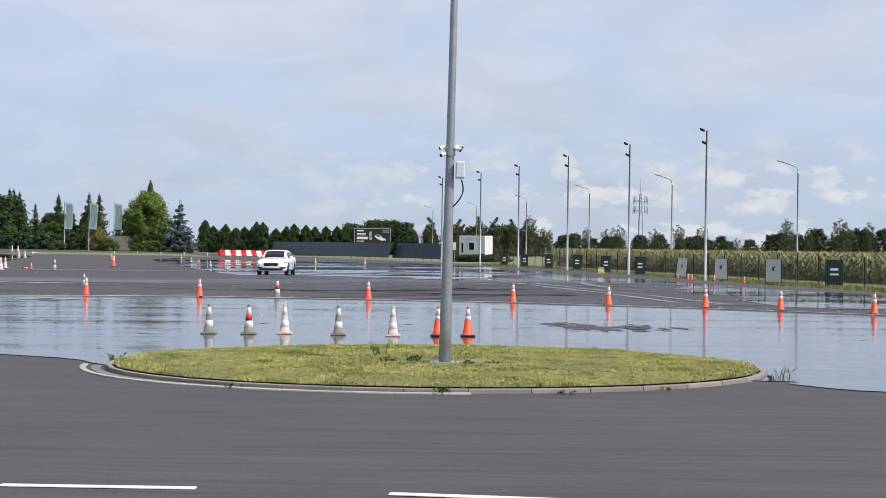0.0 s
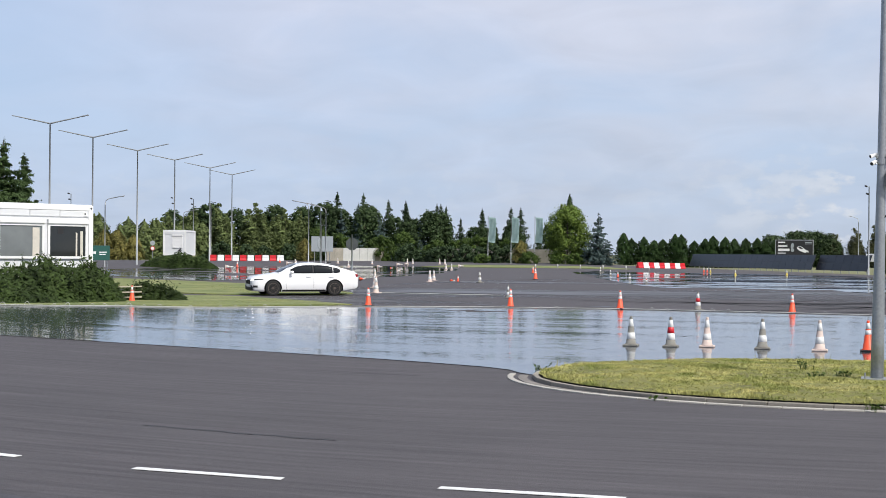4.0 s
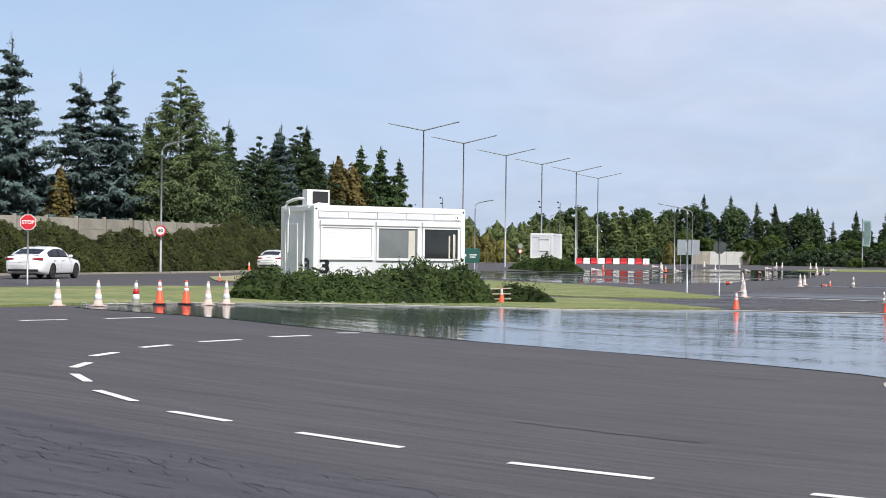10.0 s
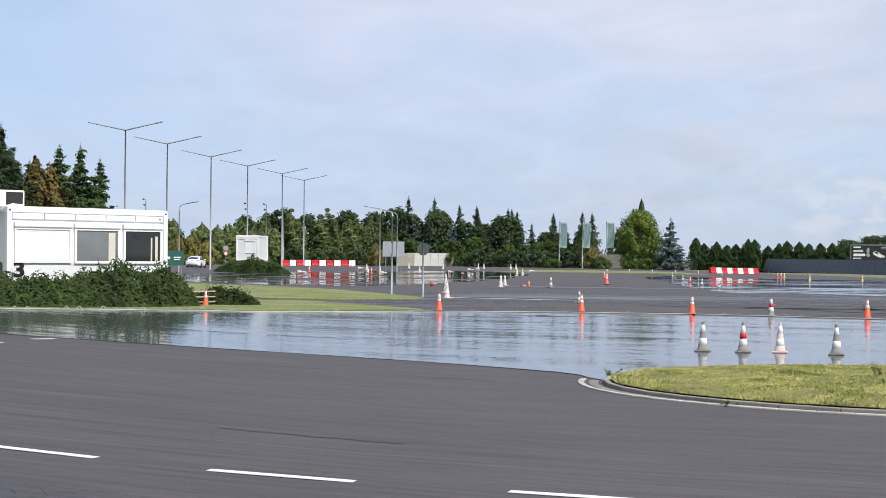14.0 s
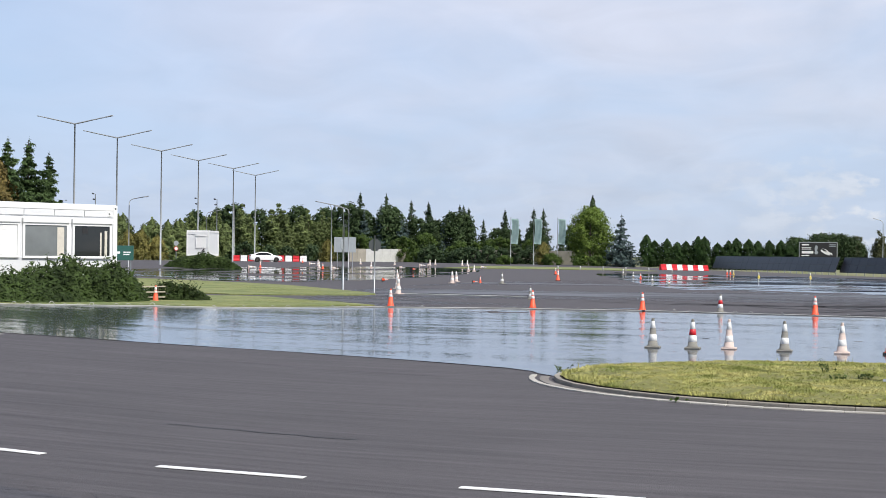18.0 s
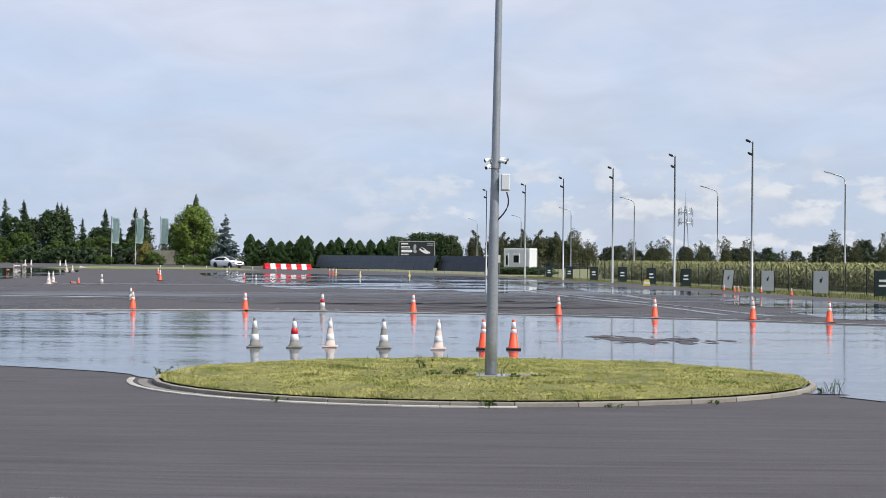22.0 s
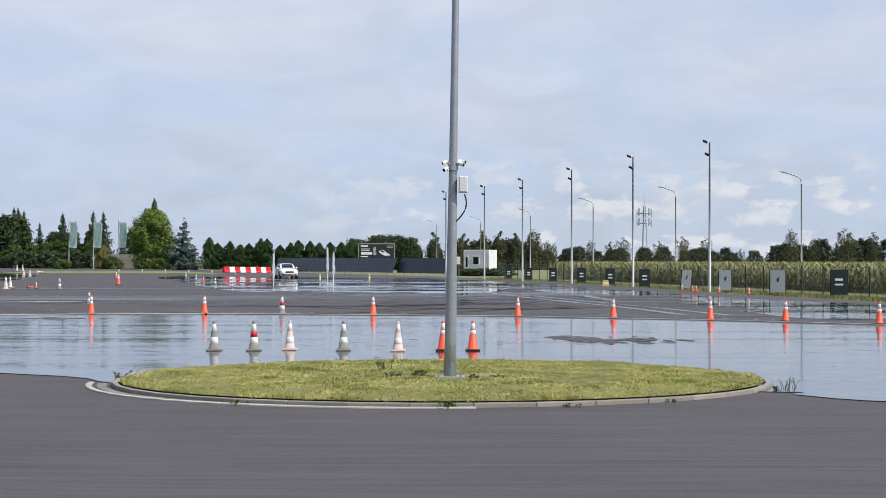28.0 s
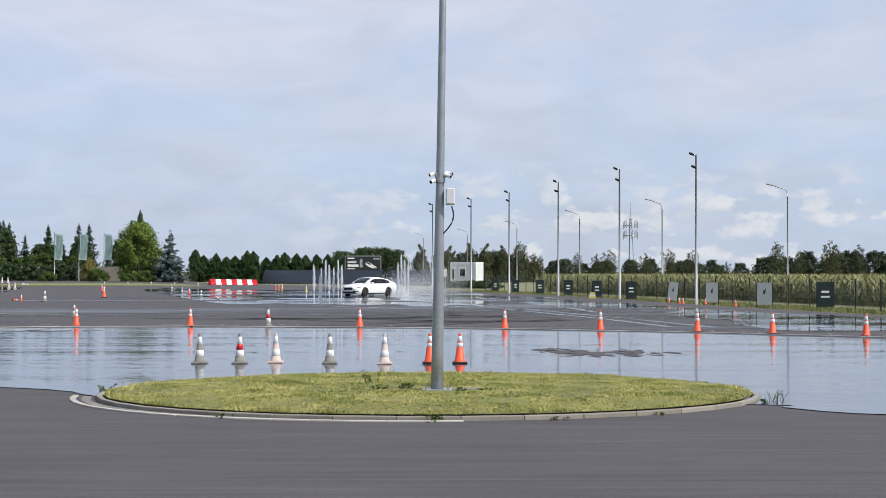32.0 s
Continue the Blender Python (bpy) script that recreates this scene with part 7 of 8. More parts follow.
# ---- car ----
def table(rows, x):
    """A smooth curve through (x, value) rows given in falling x."""
    if x >= rows[0][0]:
        return rows[0][1]
    for (xa, a), (xb, b) in zip(rows, rows[1:]):
        if x >= xb:
            f = (xa - x) / (xa - xb)
            return a + (b - a) * (0.35 * f + 0.65 * f * f * (3 - 2 * f))
    return rows[-1][1]


CAR_W = [(2.345, 0.62), (2.31, 0.71), (2.22, 0.80), (2.05, 0.865), (1.70, 0.905), (1.0, 0.912), (-1.5, 0.91), (-1.90, 0.895), (-2.15, 0.86), (-2.28, 0.79), (-2.345, 0.66)]
CAR_UNDER = [(2.345, 0.26), (2.25, 0.20), (1.9, 0.17), (-1.6, 0.18), (-2.1, 0.24), (-2.345, 0.33)]
CAR_SHOULDER = [(2.345, 0.62), (2.28, 0.685), (2.10, 0.745), (1.70, 0.82), (1.15, 0.885), (0.0, 0.92), (-1.0, 0.945), (-1.6, 0.965), (-2.05, 0.975), (-2.28, 0.945), (-2.345, 0.86)]
CAR_TOP = [(2.345, 0.71), (2.28, 0.785), (2.10, 0.85), (1.70, 0.925), (1.15, 0.995), (0.5, 0.99), (-1.4, 1.0), (-1.9, 1.06), (-2.2, 1.05), (-2.30, 1.01), (-2.345, 0.90)]
CAR_ROOF = [(1.16, 0.99), (0.75, 1.205), (0.34, 1.365), (0.05, 1.412), (-0.35, 1.43), (-0.85, 1.392), (-1.25, 1.315), (-1.65, 1.195), (-2.00, 1.09), (-2.20, 1.052)]
CAR_CABIN = [(1.16, 0.70), (0.85, 0.775), (0.3, 0.81), (-0.9, 0.815), (-1.5, 0.80), (-1.9, 0.76), (-2.20, 0.70)]
CAR_SIDE = [(1.0, 0.935), (0.93, 0.965), (0.80, 0.985), (0.66, 0.998), (0.40, 1.0), (0.15, 0.97), (0.0, 0.90)]
AXLES, WHEEL_R = (1.455, -1.235), 0.325


def car_half(x, z):
    """Half the body's width at a length and a height."""
    w, z0, zs, zt = table(CAR_W, x), table(CAR_UNDER, x), table(CAR_SHOULDER, x), table(CAR_TOP, x)
    if z <= zs:
        return w * table(CAR_SIDE, max(0.0, (z - z0) / (zs - z0)))
    return 0.935 * w * max(0.0, 1 - (z - zs) / max(0.001, zt - zs)) ** 0.45


def car_end(y, z, sign):
    """How far the nose (sign 1) or the tail (-1) reaches at a height and a distance from the middle."""
    lo, hi = 1.2, 2.345
    if car_half(sign * hi, z) >= abs(y) and table(CAR_TOP, sign * hi) > z:
        return sign * hi
    for _ in range(22):
        mid = (lo + hi) / 2
        if car_half(sign * mid, z) >= abs(y) and table(CAR_TOP, sign * mid) > z:
            lo = mid
        else:
            hi = mid
    return sign * lo


def cabin_y(x, z):
    d = max(0.0, z - 0.93)
    return table(CAR_CABIN, x) - 0.36 * d - 0.16 * d * d


def patch(name, mat, parent, fn, nu, nv, away, label=""):
    """A thin sheet over a curved surface: fn(u, v) gives its points, away its thickness outwards."""
    bm = bmesh.new()
    grid = [[bm.verts.new(fn(i / nu, j / nv)) for j in range(nv + 1)] for i in range(nu + 1)]
    for i in range(nu):
        for j in range(nv):
            bm.faces.new((grid[i][j], grid[i + 1][j], grid[i + 1][j + 1], grid[i][j + 1]))
    bmesh.ops.recalc_face_normals(bm, faces=bm.faces[:])
    bm.normal_update()
    mid = sum((v.co for v in bm.verts), Vector()) / len(bm.verts)
    f = min(bm.faces, key=lambda g: (g.calc_center_median() - mid).length)
    if f.normal.dot(f.calc_center_median() - Vector((0.0, 0, 0.6))) < 0:
        for g in bm.faces:
            g.normal_flip()
    bm.normal_update()
    for v in bm.verts:
        v.co += v.normal * away
    r = bmesh.ops.extrude_face_region(bm, geom=bm.faces[:])
    ns = {v: v.normal.copy() for v in bm.verts}
    for v in [g for g in r["geom"] if isinstance(g, bmesh.types.BMVert)]:
        v.co -= ns[v] * (away + 0.012)
    bmesh.ops.recalc_face_normals(bm, faces=bm.faces[:])
    return part(name, bm, mat, parent, label, True)


def make_car(name):
    """A white liftback saloon, nose along +x, 4.69 m long, standing on z = 0."""
    root = empty(name, pose(0, 0, 0), "white liftback saloon car with dark bronze wheels", "car")
    xs = [2.345, 2.33, 2.31, 2.28, 2.24] + [2.18 - 0.06 * k for k in range(73)] + [-2.23, -2.27, -2.30, -2.32, -2.335, -2.345]
    levels = [k / 13 for k in range(14)]
    rows = []
    bm = bmesh.new()
    for x in xs:
        z0, zs, zt = table(CAR_UNDER, x), table(CAR_SHOULDER, x), table(CAR_TOP, x)
        half = [(0.0, z0), (car_half(x, z0) * 0.6, z0)] + [(car_half(x, z0 + (zs - z0) * f), z0 + (zs - z0) * f) for f in levels]
        w = half[-1][0]
        half += [(w * f, zs + (zt - zs) * (1 - f ** 2.2)) for f in (0.93, 0.82, 0.65, 0.45, 0.22)] + [(0.0, zt)]
        ring = half + [(-y, z) for y, z in half[-2:0:-1]]
        rows.append([bm.verts.new((x, y, z)) for y, z in ring])
    k = len(rows[0])
    for a, b in zip(rows, rows[1:]):
        for i in range(k):
            bm.faces.new((a[i], b[i], b[(i + 1) % k], a[(i + 1) % k]))
    bm.faces.new(rows[0])
    bm.faces.new(rows[-1][::-1])
    # wheel openings, their rims drawn onto the circle
    arch = 0.372
    gone = []
    for f in bm.faces:
        c = f.calc_center_median()
        if abs(c.y) > 0.55 and c.z < 0.8 and any(math.hypot(c.x - ax, c.z - 0.335) < arch for ax in AXLES):
            gone.append(f)
    bmesh.ops.delete(bm, geom=gone, context="FACES")
    for v in bm.verts:
        if v.is_boundary and abs(v.co.y) > 0.55:
            ax = min(AXLES, key=lambda q: abs(q - v.co.x))
            d = Vector((v.co.x - ax, 0, v.co.z - 0.335))
            if 0.1 < d.length < arch + 0.08 and v.co.z > 0.26:
                d *= arch / d.length
                v.co.x, v.co.z = ax + d.x, 0.335 + d.z
    bmesh.ops.recalc_face_normals(bm, faces=bm.faces[:])
    part("body", bm, CARPAINT, root, "glossy white body", True)
    # cabin
    bm = bmesh.new()
    rows = []
    for j in range(43):
        x = 1.16 - 3.36 * j / 42
        zr, zb = table(CAR_ROOF, x), 0.90
        h = zr - zb
        zg = zb + max(0.03, h - 0.075)
        yg = cabin_y(x, zg)
        half = [(cabin_y(x, zb), zb)] + [(cabin_y(x, zb + (zg - zb) * f), zb + (zg - zb) * f) for f in (0.25, 0.5, 0.75, 1.0)]
        half += [(yg - 0.03, zg + 0.038), (yg - 0.085, zg + 0.058), (yg * 0.6, zr - 0.010), (0, zr)]
        rows.append([bm.verts.new((x, y, z)) for y, z in half + [(-y, z) for y, z in half[-2::-1]]])
    for a, b in zip(rows, rows[1:]):
        for i in range(len(a) - 1):
            bm.faces.new((a[i], b[i], b[i + 1], a[i + 1]))
    bmesh.ops.recalc_face_normals(bm, faces=bm.faces[:])
    part("roof", bm, CARPAINT, root, "white roof and pillars", True)

    def over(x, y):
        zr = table(CAR_ROOF, x)
        yg = max(0.2, cabin_y(x, zr - 0.06))
        return Vector((x, y, zr - 0.045 * (abs(y) / yg) ** 2.6))

    patch("windscreen", CARGLASS, root, lambda u, v: over(1.12 - 0.77 * u, (2 * v - 1) * (cabin_y(1.12 - 0.77 * u, table(CAR_ROOF, 1.12 - 0.77 * u) - 0.06) - 0.075)), 10, 10, 0.010, "dark windscreen")
    patch("rear_window", CARGLASS, root, lambda u, v: over(-1.33 - 0.66 * u, (2 * v - 1) * (cabin_y(-1.33 - 0.66 * u, table(CAR_ROOF, -1.33 - 0.66 * u) - 0.06) - 0.10)), 8, 10, 0.010, "dark rear window")

    def glass_top(x):
        return min(table(CAR_ROOF, x) - 0.105, 1.305)

    def pane(name, x0, x1, s, sill, label):
        def at(u, v):
            x = x0 + (x1 - x0) * u
            top = max(sill(x) + 0.004, glass_top(x))
            z = sill(x) + (top - sill(x)) * v
            return Vector((x, s * cabin_y(x, z), z))
        patch(name, CARGLASS, root, at, 12, 4, 0.010, label)

    for s in (-1, 1):
        pane("side_window", 0.68, -0.28, s, lambda x: 0.955 + 0.005 * (0.8 - x), "dark side window")
        pane("side_window", -0.34, -1.18, s, lambda x: 0.96, "dark side window")
        pane("quarter_window", -1.20, -1.50, s, lambda x: 0.965 + 0.30 * max(0.0, -1.36 - x), "dark rear quarter window")
        patch("pillar_trim", DARK, root, lambda u, v: Vector((-0.27 - 0.08 * u, s * cabin_y(-0.3, 0.955 + 0.35 * v), 0.955 + 0.35 * v)), 1, 4, 0.007, "black pillar trim")
        bm = bmesh.new()
        box(bm, 0, 0, 0, 0.12, 0.19, 0.13, 0.045, pose(0.66, s * 0.945, 1.0, 0, 0, s * 12))
        mir = part("mirror", bm, CARPAINT, root, smooth_faces=True)
        bm = bmesh.new()
        box(bm, 0.68, s * 0.83, 0.965, 0.05, 0.12, 0.03, 0.01)
        part("mirror_foot", bm, DARK, mir)
        for x in (0.02, -0.98):
            z = 0.80
            patch("door_handle", CARPAINT, root, lambda u, v, x=x: Vector((x - 0.2 * u, s * car_half(x - 0.2 * u, z), z + 0.035 * v)), 3, 1, 0.028)
        for x0, lean in ((0.93, -0.06), (-0.31, 0.0), (-1.02, -0.16)):
            patch("door_gap", DARK, root, lambda u, v, x0=x0, lean=lean: Vector((x0 + lean * (1 - u) + 0.007 * v, s * car_half(x0, 0.27 + 0.65 * u), 0.27 + 0.65 * u)), 10, 1, 0.0015)
        patch("sill", DARK, root, lambda u, v: Vector((1.06 - 1.90 * u, s * car_half(0.3, 0.19 + 0.07 * v), 0.19 + 0.07 * v)), 4, 2, 0.006, "black sill")
        # lamps
        def front(y, z):
            return Vector((car_end(y, z, 1), y, z))

        def rear(y, z):
            return Vector((car_end(y, z, -1), y, z))

        hl = patch("headlamp", DARK, root, lambda u, v: front(s * (0.44 + 0.425 * u), 0.625 + 0.05 * u + (0.085 - 0.02 * abs(u - 0.4)) * v * (1 - 0.5 * u)), 12, 4, 0.006, "dark smoked headlamp")
        patch("lit_lens", LAMPLIT, hl, lambda u, v: front(s * (0.50 + 0.10 * u), 0.645 + 0.04 * v), 3, 2, 0.012, "lit headlamp lens")
        patch("lit_lens", LAMPLIT, hl, lambda u, v: front(s * (0.66 + 0.06 * u), 0.658 + 0.03 * v), 3, 2, 0.012, "lit headlamp lens")
        patch("fog_grille", DARK, root, lambda u, v: front(s * (0.50 + 0.34 * u), 0.33 + 0.03 * u + (0.11 - 0.03 * u) * v), 6, 2, 0.006, "black lower grille")
        patch("tail_lamp", TAILRED, root, lambda u, v: rear(s * (0.42 + 0.405 * u), 0.80 + 0.045 * (1 - u) + (0.045 + 0.085 * u) * v), 12, 4, 0.010, "red tail lamp")
    patch("grille", DARK, root, lambda u, v: front((2 * u - 1) * (0.38 + 0.05 * math.sin(math.pi * v)), 0.495 + 0.165 * v), 10, 4, 0.012, "black radiator grille")
    for k in range(9):
        bm = bmesh.new()
        box(bm, 2.360, -0.32 + 0.08 * k, 0.575, 0.010, 0.012, 0.14)
        part("grille_bar", bm, BLACKP, root)
    patch("grille_frame", GALV, root, lambda u, v: front((2 * u - 1) * 0.40, 0.664 + 0.014 * v), 10, 1, 0.012, "chrome strip over the grille")
    patch("bumper_intake", DARK, root, lambda u, v: front((2 * u - 1) * 0.72, 0.25 + 0.12 * v), 16, 2, 0.010, "black lower intake")
    patch("rear_diffuser", DARK, root, lambda u, v: rear((2 * u - 1) * 0.68, 0.335 + 0.095 * v), 14, 2, 0.012, "black rear bumper insert")
    patch("bumper_line", DARK, root, lambda u, v: rear((2 * u - 1) * 0.74, 0.565 + 0.010 * v), 14, 1, 0.003)
    patch("tailgate_gap", DARK, root, lambda u, v: rear((2 * u - 1) * 0.60, 0.70 + 0.008 * v), 12, 1, 0.003)
    patch("badge", DARK, root, lambda u, v: rear((2 * u - 1) * 0.17, 0.90 + 0.022 * v), 4, 1, 0.006, "dark lettering strip without words")
    for x, z in ((2.358, 0.44), (-2.352, 0.765)):
        bm = bmesh.new()
        box(bm, x, 0, z, 0.02, 0.52, 0.11, 0.004)
        part("number_plate", bm, WHITE, root, "blank white number plate")
    bm = bmesh.new()
    box(bm, -1.20, 0, 1.43, 0.16, 0.03, 0.06, 0.012)
    part("roof_fin", bm, DARK, root)
    bm = bmesh.new()
    box(bm, 0.0, 0, 0.235, 3.6, 1.3, 0.12, 0.03)
    part("underbody", bm, TYRE, root, "black underbody")
    wheels = []
    for x in AXLES:
        for s in (-1, 1):
            wheel = empty("wheel", pose(x, s * 0.80, WHEEL_R), "", "")
            wheel.parent = root
            bm = bmesh.new()
            prof = [(0.205, -0.095), (0.225, -0.105), (0.295, -0.105), (0.318, -0.09), (0.325, -0.06), (0.325, 0.06), (0.318, 0.09), (0.295, 0.105), (0.225, 0.105), (0.205, 0.095)]
            lathe(bm, prof, 32)
            bmesh.ops.rotate(bm, matrix=Matrix.Rotation(radians(90), 3, "X"), verts=bm.verts[:])
            part("tyre", bm, TYRE, wheel, "black tyre", True)
            bm = bmesh.new()
            for a in range(10):
                box(bm, 0, s * 0.092, 0.125, 0.036, 0.03, 0.165, 0.006, Matrix.Rotation(radians(36 * a), 4, "Y"))
            tube(bm, [(0, s * 0.085, 0), (0, s * 0.118, 0)], 0.05, 12)
            for a in range(24):
                box(bm, 0, s * 0.095, 0.212, 0.058, 0.03, 0.018, 0.0, Matrix.Rotation(radians(15 * a), 4, "Y"))
            part("rim", bm, RIM, wheel, "dark bronze spoked rim")
            bm = bmesh.new()
            tube(bm, [(0, s * 0.03, 0), (0, s * 0.107, 0)], 0.206, 24)
            part("brake_disc", bm, TYRE, wheel)
            wheels.append(wheel)
            # lining of the wheel opening
            bm = bmesh.new()
            lo = [bm.verts.new((x + 0.38 * math.cos(a), s * 0.50, 0.335 + 0.38 * math.sin(a))) for a in [math.pi * (k - 1) / 16 for k in range(19)]]
            hi = [bm.verts.new((v.co.x, s * 0.895, v.co.z)) for v in lo]
            for a in range(18):
                bm.faces.new((lo[a], lo[a + 1], hi[a + 1], hi[a]))
            bm.faces.new(lo)
            part("wheel_arch", bm, TYRE, root, "black wheel arch lining")
    return root, wheels


car_a, wheels_a = make_car("car")
car_b = copy_thing(car_a, pose(0, 0, 0))
wheels_b = [o for o in car_b.children if o.name.startswith("wheel") and not o.name.startswith("wheel_arch")]
tagged(car_b, "white liftback saloon car waiting by the stop sign", "car")

PATH_A = [
    (0.0, -9.68, 88.12, -92),
    (0.5, -10.15, 84.69, -92),
    (1.0, -10.66, 81.19, -93),
    (1.5, -11.28, 77.58, -95),
    (2.0, -12.44, 73.85, -99),
    (2.5, -14.27, 69.41, -107),
    (3.0, -16.61, 64.24, -120),
    (3.5, -19.74, 61.34, -134),
    (4.0, -23.48, 59.52, -145),
    (4.5, -27.77, 58.81, -151),
    (5.0, -31.22, 56.85, -143),
    (5.5, -33.95, 54.20, -132),
    (6.0, -36.07, 51.38, -125),
    (6.5, -38.6, 50.2, -153),
    (7.0, -40.9, 49.8, -202),
    (7.5, -43.4, 50.4, -213),
    (8.0, -45.12, 51.79, -229),
    (8.5, -48.65, 56.80, -239),
    (9.0, -51.91, 63.02, -244),
    (9.5, -55.26, 70.50, -246),
    (10.0, -59.04, 79.41, -248),
    (10.5, -62.78, 89.06, -249),
    (11.0, -66.46, 99.23, -251),
    (11.5, -70.06, 109.73, -251),
    (12.0, -73.55, 120.34, -252),
    (12.5, -76.91, 130.85, -252),
    (13.0, -80.12, 141.05, -253),
    (13.5, -83.15, 150.73, -253),
    (14.0, -85.99, 159.69, -253),
    (14.5, -88.20, 167.69, -255),
    (15.0, -89.98, 174.27, -256),
    (15.5, -91.24, 179.64, -259),
    (16.0, -91.86, 183.99, -266),
    (16.5, -91.75, 187.53, -279),
    (17.0, -90.81, 190.45, -298),
    (17.5, -88.91, 192.97, -315),
    (18.0, -85.97, 195.27, -329),
    (18.5, -81.70, 197.35, -340),
    (19.0, -76.14, 198.87, -349),
    (19.5, -69.35, 199.68, -357),
    (20.0, -61.79, 199.55, -364),
    (20.5, -53.83, 198.63, -371),
    (21.0, -45.91, 196.50, -381),
    (21.5, -38.90, 192.79, -392),
    (22.0, -32.92, 188.51, -397),
    (22.5, -28.29, 184.86, -400),
    (23.0, -25.45, 182.21, -404),
    (23.5, -23.59, 180.30, -76),
    (24.0, -22.85, 178.47, -82),
    (24.5, -22.03, 176.30, -83),
    (25.0, -21.26, 173.54, -83),
    (25.5, -20.19, 170.19, -82),
    (26.0, -19.25, 166.23, -82),
    (26.5, -18.37, 161.78, -82),
    (27.0, -17.52, 156.96, -82),
    (27.5, -16.62, 151.87, -79),
    (28.0, -15.64, 146.64, -75),
    (28.5, -14.70, 141.42, -71),
    (29.0, -13.39, 136.42, -65),
    (29.5, -11.42, 131.76, -60),
    (30.0, -9.04, 126.96, -77),
    (30.5, -7.18, 121.57, -89),
    (31.0, -5.95, 118.60, -108),
    (31.5, -5.12, 114.40, -119),
    (32.0, -4.55, 110.30, -128),
]
PATH_B = [
    (0.0, -45.07, 19.99, 108),
    (4.0, -45.75, 28.91, 108),
    (9.0, -46.78, 42.29, 113),
    (9.5, -46.95, 44.52, 113),
    (10.0, -48.16, 47.41, 113),
    (10.5, -49.38, 50.51, 113),
    (11.0, -50.47, 53.59, 113),
    (11.5, -51.35, 56.43, 113),
    (12.0, -52.02, 58.83, 113),
    (14.0, -54.68, 68.40, 108),
    (22.0, -58.01, 80.37, 108),
    (32.0, -58.01, 80.37, 108),
]


# ---- water jets on the far skid pan ----
def make_jet(seed, h):
    """A fountain column of drops and streaks, thin at the nozzle and ragged at the crest."""
    r = random.Random(seed)
    root = empty("water_jet", pose(0, 0, 0), "white fountain jet rising from the wet asphalt", "water jet", "fountain jets on the skid pan")
    for name, n, z0, z1, spread in (("column", 250, 0.0, 0.9, 0.020), ("crest", 300, 0.4, 1.06, 0.055), ("splash", 160, 0.0, 0.06, 0.30)):
        vs, fs = [], []
        for i in range(n):
            f = r.uniform(z0, z1)
            s = spread * (1.2 - 0.6 * f if name == "crest" else 1.0)
            x, y, z = r.gauss(0, s), r.gauss(0, s), f * h
            l, w = r.uniform(0.05, 0.20) * (0.3 if name == "splash" else 1), r.uniform(0.004, 0.012)
            k = len(vs)
            a = r.uniform(0, 6.28)
            vs += [(x + w * math.cos(a), y + w * math.sin(a), z), (x + w * math.cos(a + 2.1), y + w * math.sin(a + 2.1), z), (x + w * math.cos(a + 4.2), y + w * math.sin(a + 4.2), z), (x, y, z + l), (x, y, z - l)]
            fs += [(k, k + 1, k + 3), (k + 1, k + 2, k + 3), (k + 2, k, k + 3), (k, k + 1, k + 4), (k + 1, k + 2, k + 4), (k + 2, k, k + 4)]
        me = bpy.data.meshes.new(name)
        me.from_pydata(vs, [], fs)
        me.materials.append(SPRAY)
        ob = new(name, me)
        ob.parent = root
        tagged(ob, kind="stuff")
    return root


JETS = []     # thing, x, y, second of rise, second of fall
JET_KINDS = [make_jet(60 + k, h) for k, h in enumerate((2.5, 2.3, 2.85))]
for k, (x, up, down) in enumerate([(-12.25, 27.6, 30.9), (-11.85, 27.9, 30.7), (-11.45, 28.1, 30.6), (-8.35, 27.3, 31.9), (-7.95, 27.5, 32.3)]
                                  + [(-9.35 + 0.3 * i, 28.3 + 0.04 * (i % 3), (31.1 + 0.1 * i if i < 5 else 31.65 + 0.05 * (i - 5))) for i in range(11)]
                                  + [(-2.3, 30.0, 33.0), (-2.05, 30.1, 33.0), (-1.8, 30.2, 33.0), (-1.55, 30.25, 33.0)]):
    y = 106.5 + 0.35 * ((k * 7) % 3)
    jet = JET_KINDS[k] if k < 3 else copy_thing(JET_KINDS[k % 3], pose(0, 0, 0, 0, 0, k * 50))
    JETS.append((jet, x, y, up, down, k * 50))


def play_jets():
    """Each jet rises out of its nozzle in the ground and sinks back into it."""
    for jet, x, y, up, down, turn in JETS:
        z, low = ground_z(x, y), -3.3
        rows = [(0.0, low), (up - 0.1, low), (up + 0.2, -1.6), (up + 0.6, 0.0)]
        if down < 31.6:
            rows += [(down, 0.0), (down + 0.3, -1.4), (down + 0.7, low), (32.0, low - 0.001)]
        else:
            rows += [(31.0, -0.05), (32.0, (-0.9 if down > 32.0 else -0.4) if down < 32.6 else 0.0)]
        walk(jet, [(t, pose(x, y, z + dz, 0, 0, turn)) for t, dz in rows])


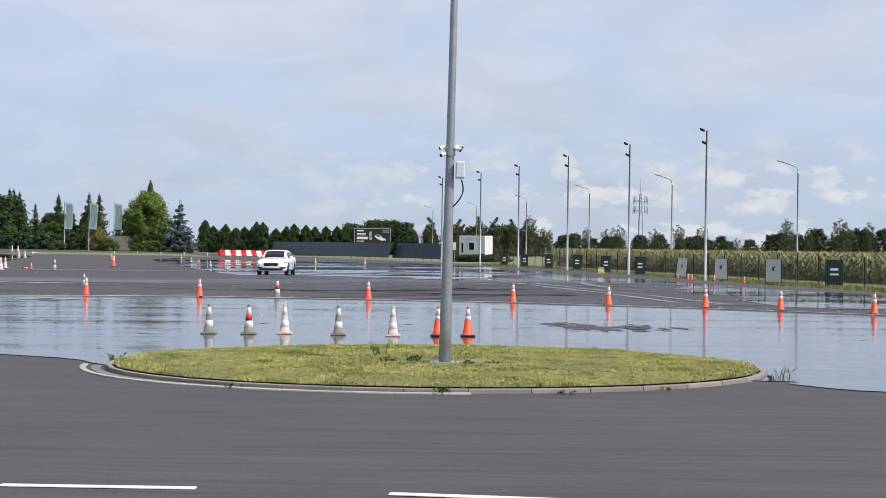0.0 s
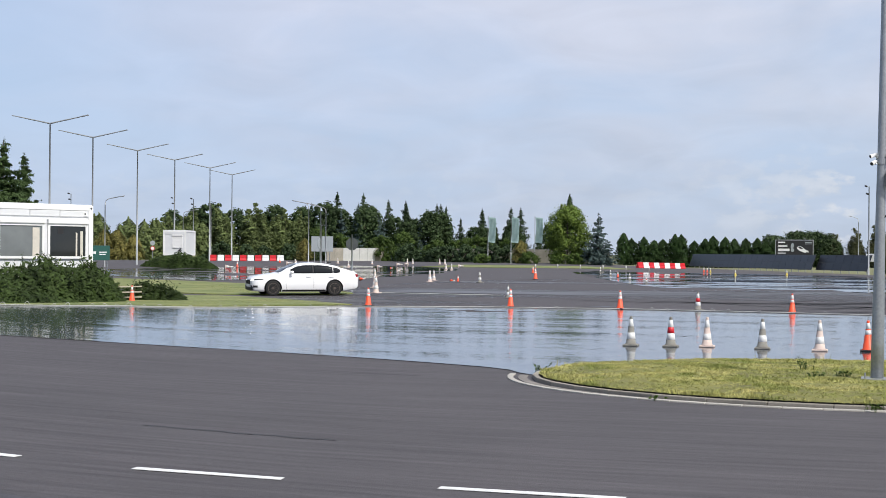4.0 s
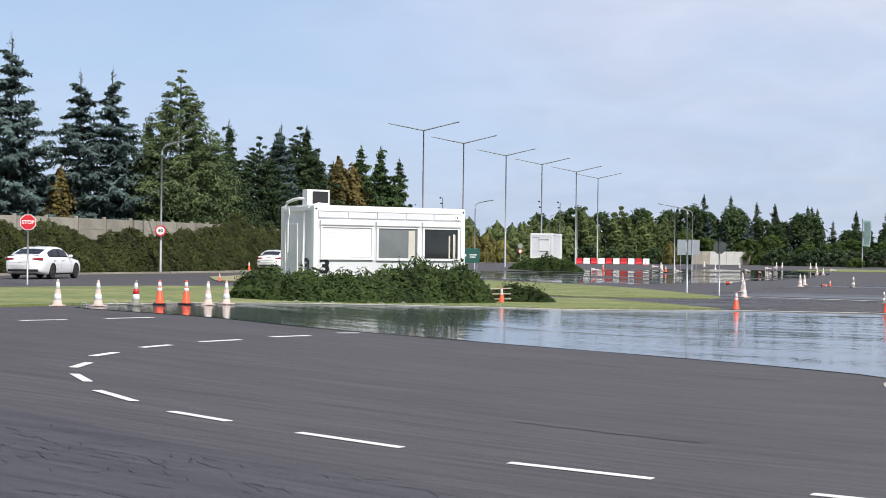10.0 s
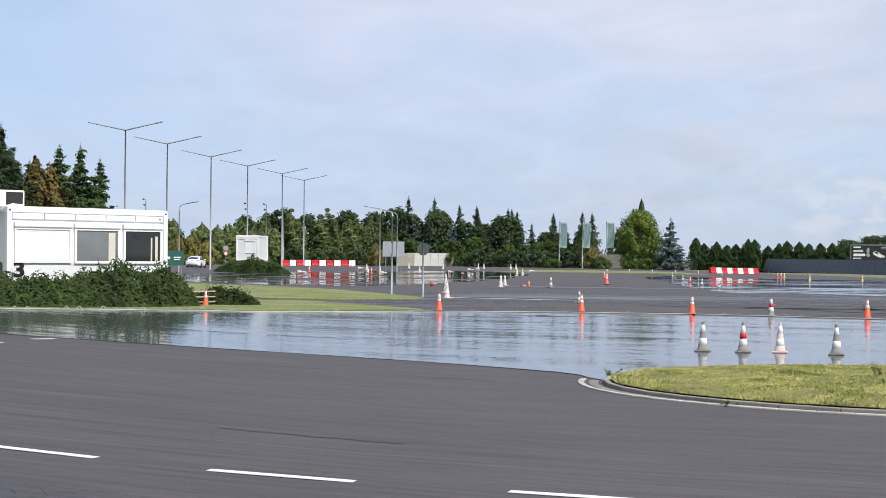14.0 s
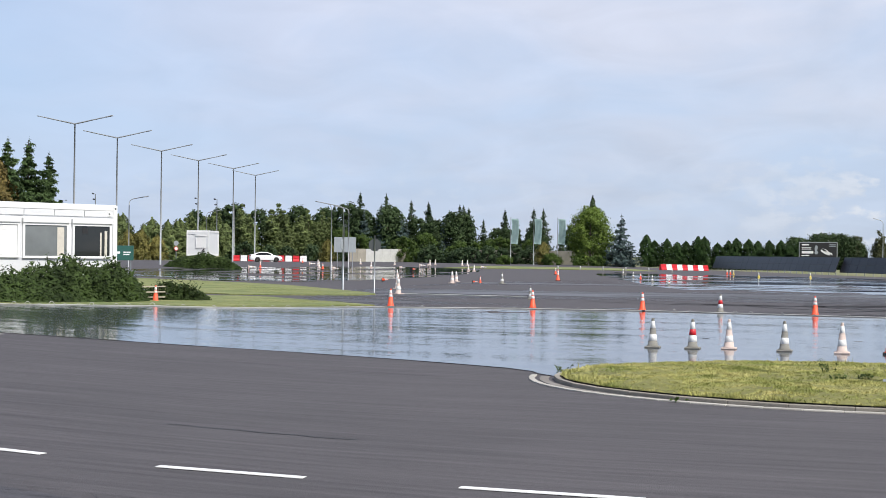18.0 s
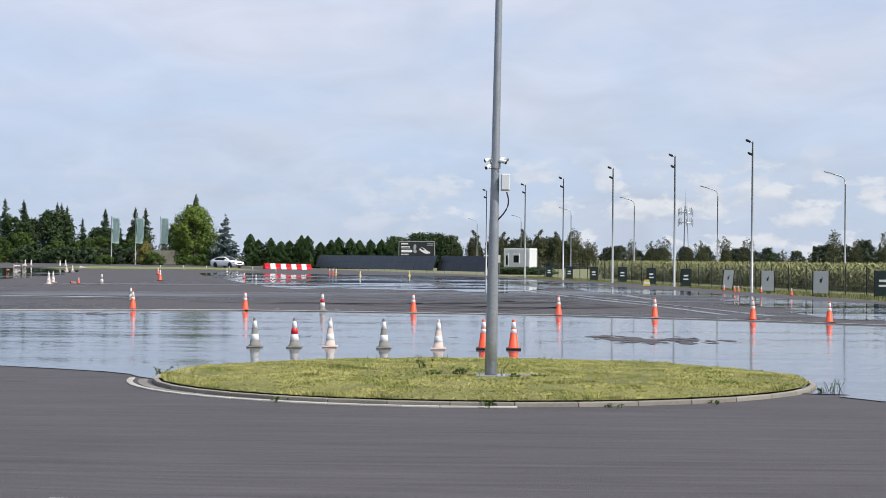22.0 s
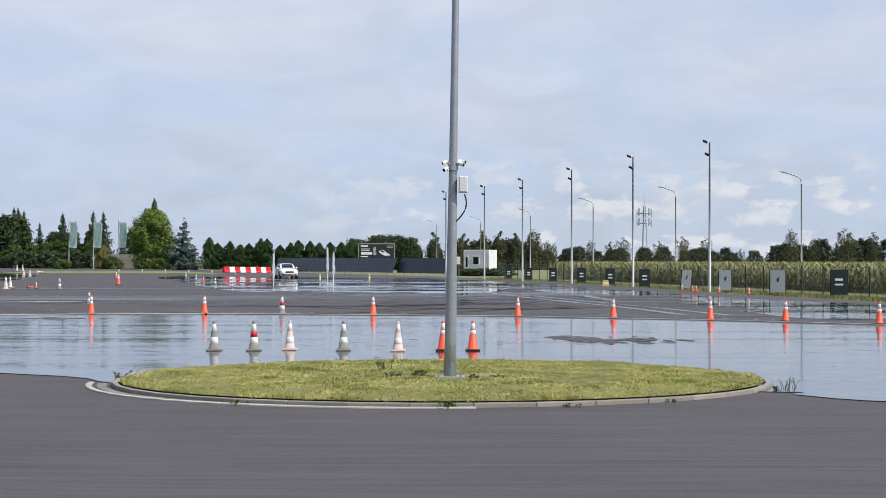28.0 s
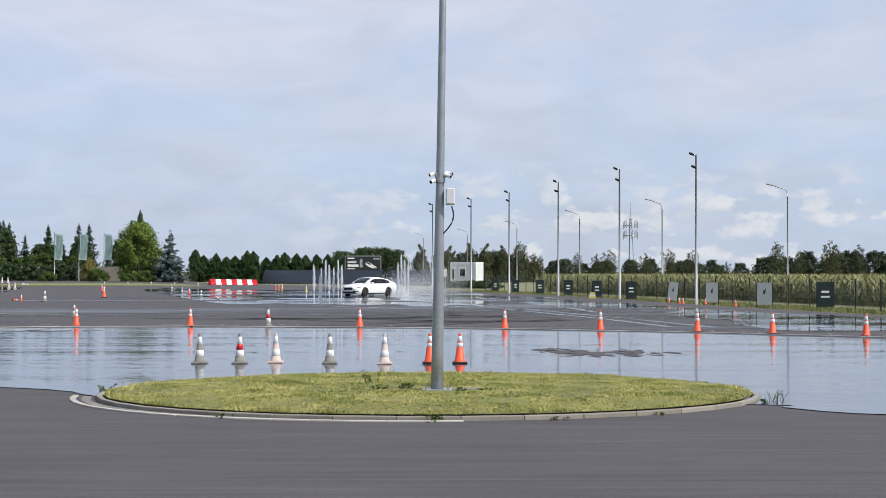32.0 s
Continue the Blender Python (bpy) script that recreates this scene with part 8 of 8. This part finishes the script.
def make_spray():
    """The wake of drops that the wheels throw up on the wet pan."""
    r = random.Random(77)
    root = empty("wheel_spray", pose(0, 0, 0), "fine white water spray thrown up behind the car", "water spray")
    for name, x0, n, up in (("front_spray", 1.2, 900, 0.30), ("rear_spray", -1.4, 60000, 1.8)):
        vs, fs = [], []
        for i in range(n):
            f = r.random() ** 1.5
            x = x0 - (8.5 if up > 0.5 else 1.2) * f
            y = r.choice((-1, 1)) * (0.9 + 0.5 * f) + r.gauss(0, 0.25 + 0.4 * f)
            z = abs(r.gauss(0, up * (0.25 + 0.6 * f))) + 0.02
            w, k, a = r.uniform(0.005, 0.011), len(vs), r.uniform(0, 6.28)
            vs += [(x + w * math.cos(a), y + w * math.sin(a), z), (x - w * math.sin(a), y + w * math.cos(a), z + w), (x - w * math.cos(a), y - w * math.sin(a), z), (x, y, z + 2 * w)]
            fs += [(k, k + 1, k + 3), (k + 1, k + 2, k + 3), (k + 2, k, k + 3), (k, k + 2, k + 1)]
        me = bpy.data.meshes.new(name)
        me.from_pydata(vs, [], fs)
        me.materials.append(SPRAY)
        ob = new(name, me)
        ob.parent = root
        tagged(ob, kind="stuff")
    return root


SPRAY_CLOUD = make_spray()


def drive(car, wheels, path):
    """Keys the car along its path and turns its wheels as far as it rolls, at most 80 degrees from row to row."""
    walk(car, [(t, pose(x, y, ground_z(x, y), 0, 0, a)) for t, x, y, a in path])
    places = [(w, w.matrix_basis.translation.copy()) for w in wheels]
    turn, rows = 0.0, [(path[0][0], 0.0)]
    for (t0, x0, y0, _), (t1, x1, y1, _) in zip(path, path[1:]):
        rate = math.degrees(math.hypot(x1 - x0, y1 - y0) / (t1 - t0) / 0.325)
        n = max(1, round((t1 - t0) / 0.1))
        for k in range(n):
            turn += min(80.0, rate * (t1 - t0) / n)
            rows.append((t0 + (t1 - t0) * (k + 1) / n, turn))
    for w, p in places:
        walk(w, [(t, pose(*p, 0, a, 0)) for t, a in rows])


def motions():
    drive(car_a, wheels_a, PATH_A)
    drive(car_b, wheels_b, PATH_B)
    play_jets()
    rows = []
    for t, x, y, a in PATH_A:
        wet = smooth((t - 29.3) / 1.4)
        rows.append((t, pose(x, y, ground_z(x, y) - 4.0 * (1 - wet), 0, 0, a)))
    walk(SPRAY_CLOUD, rows)


motions()
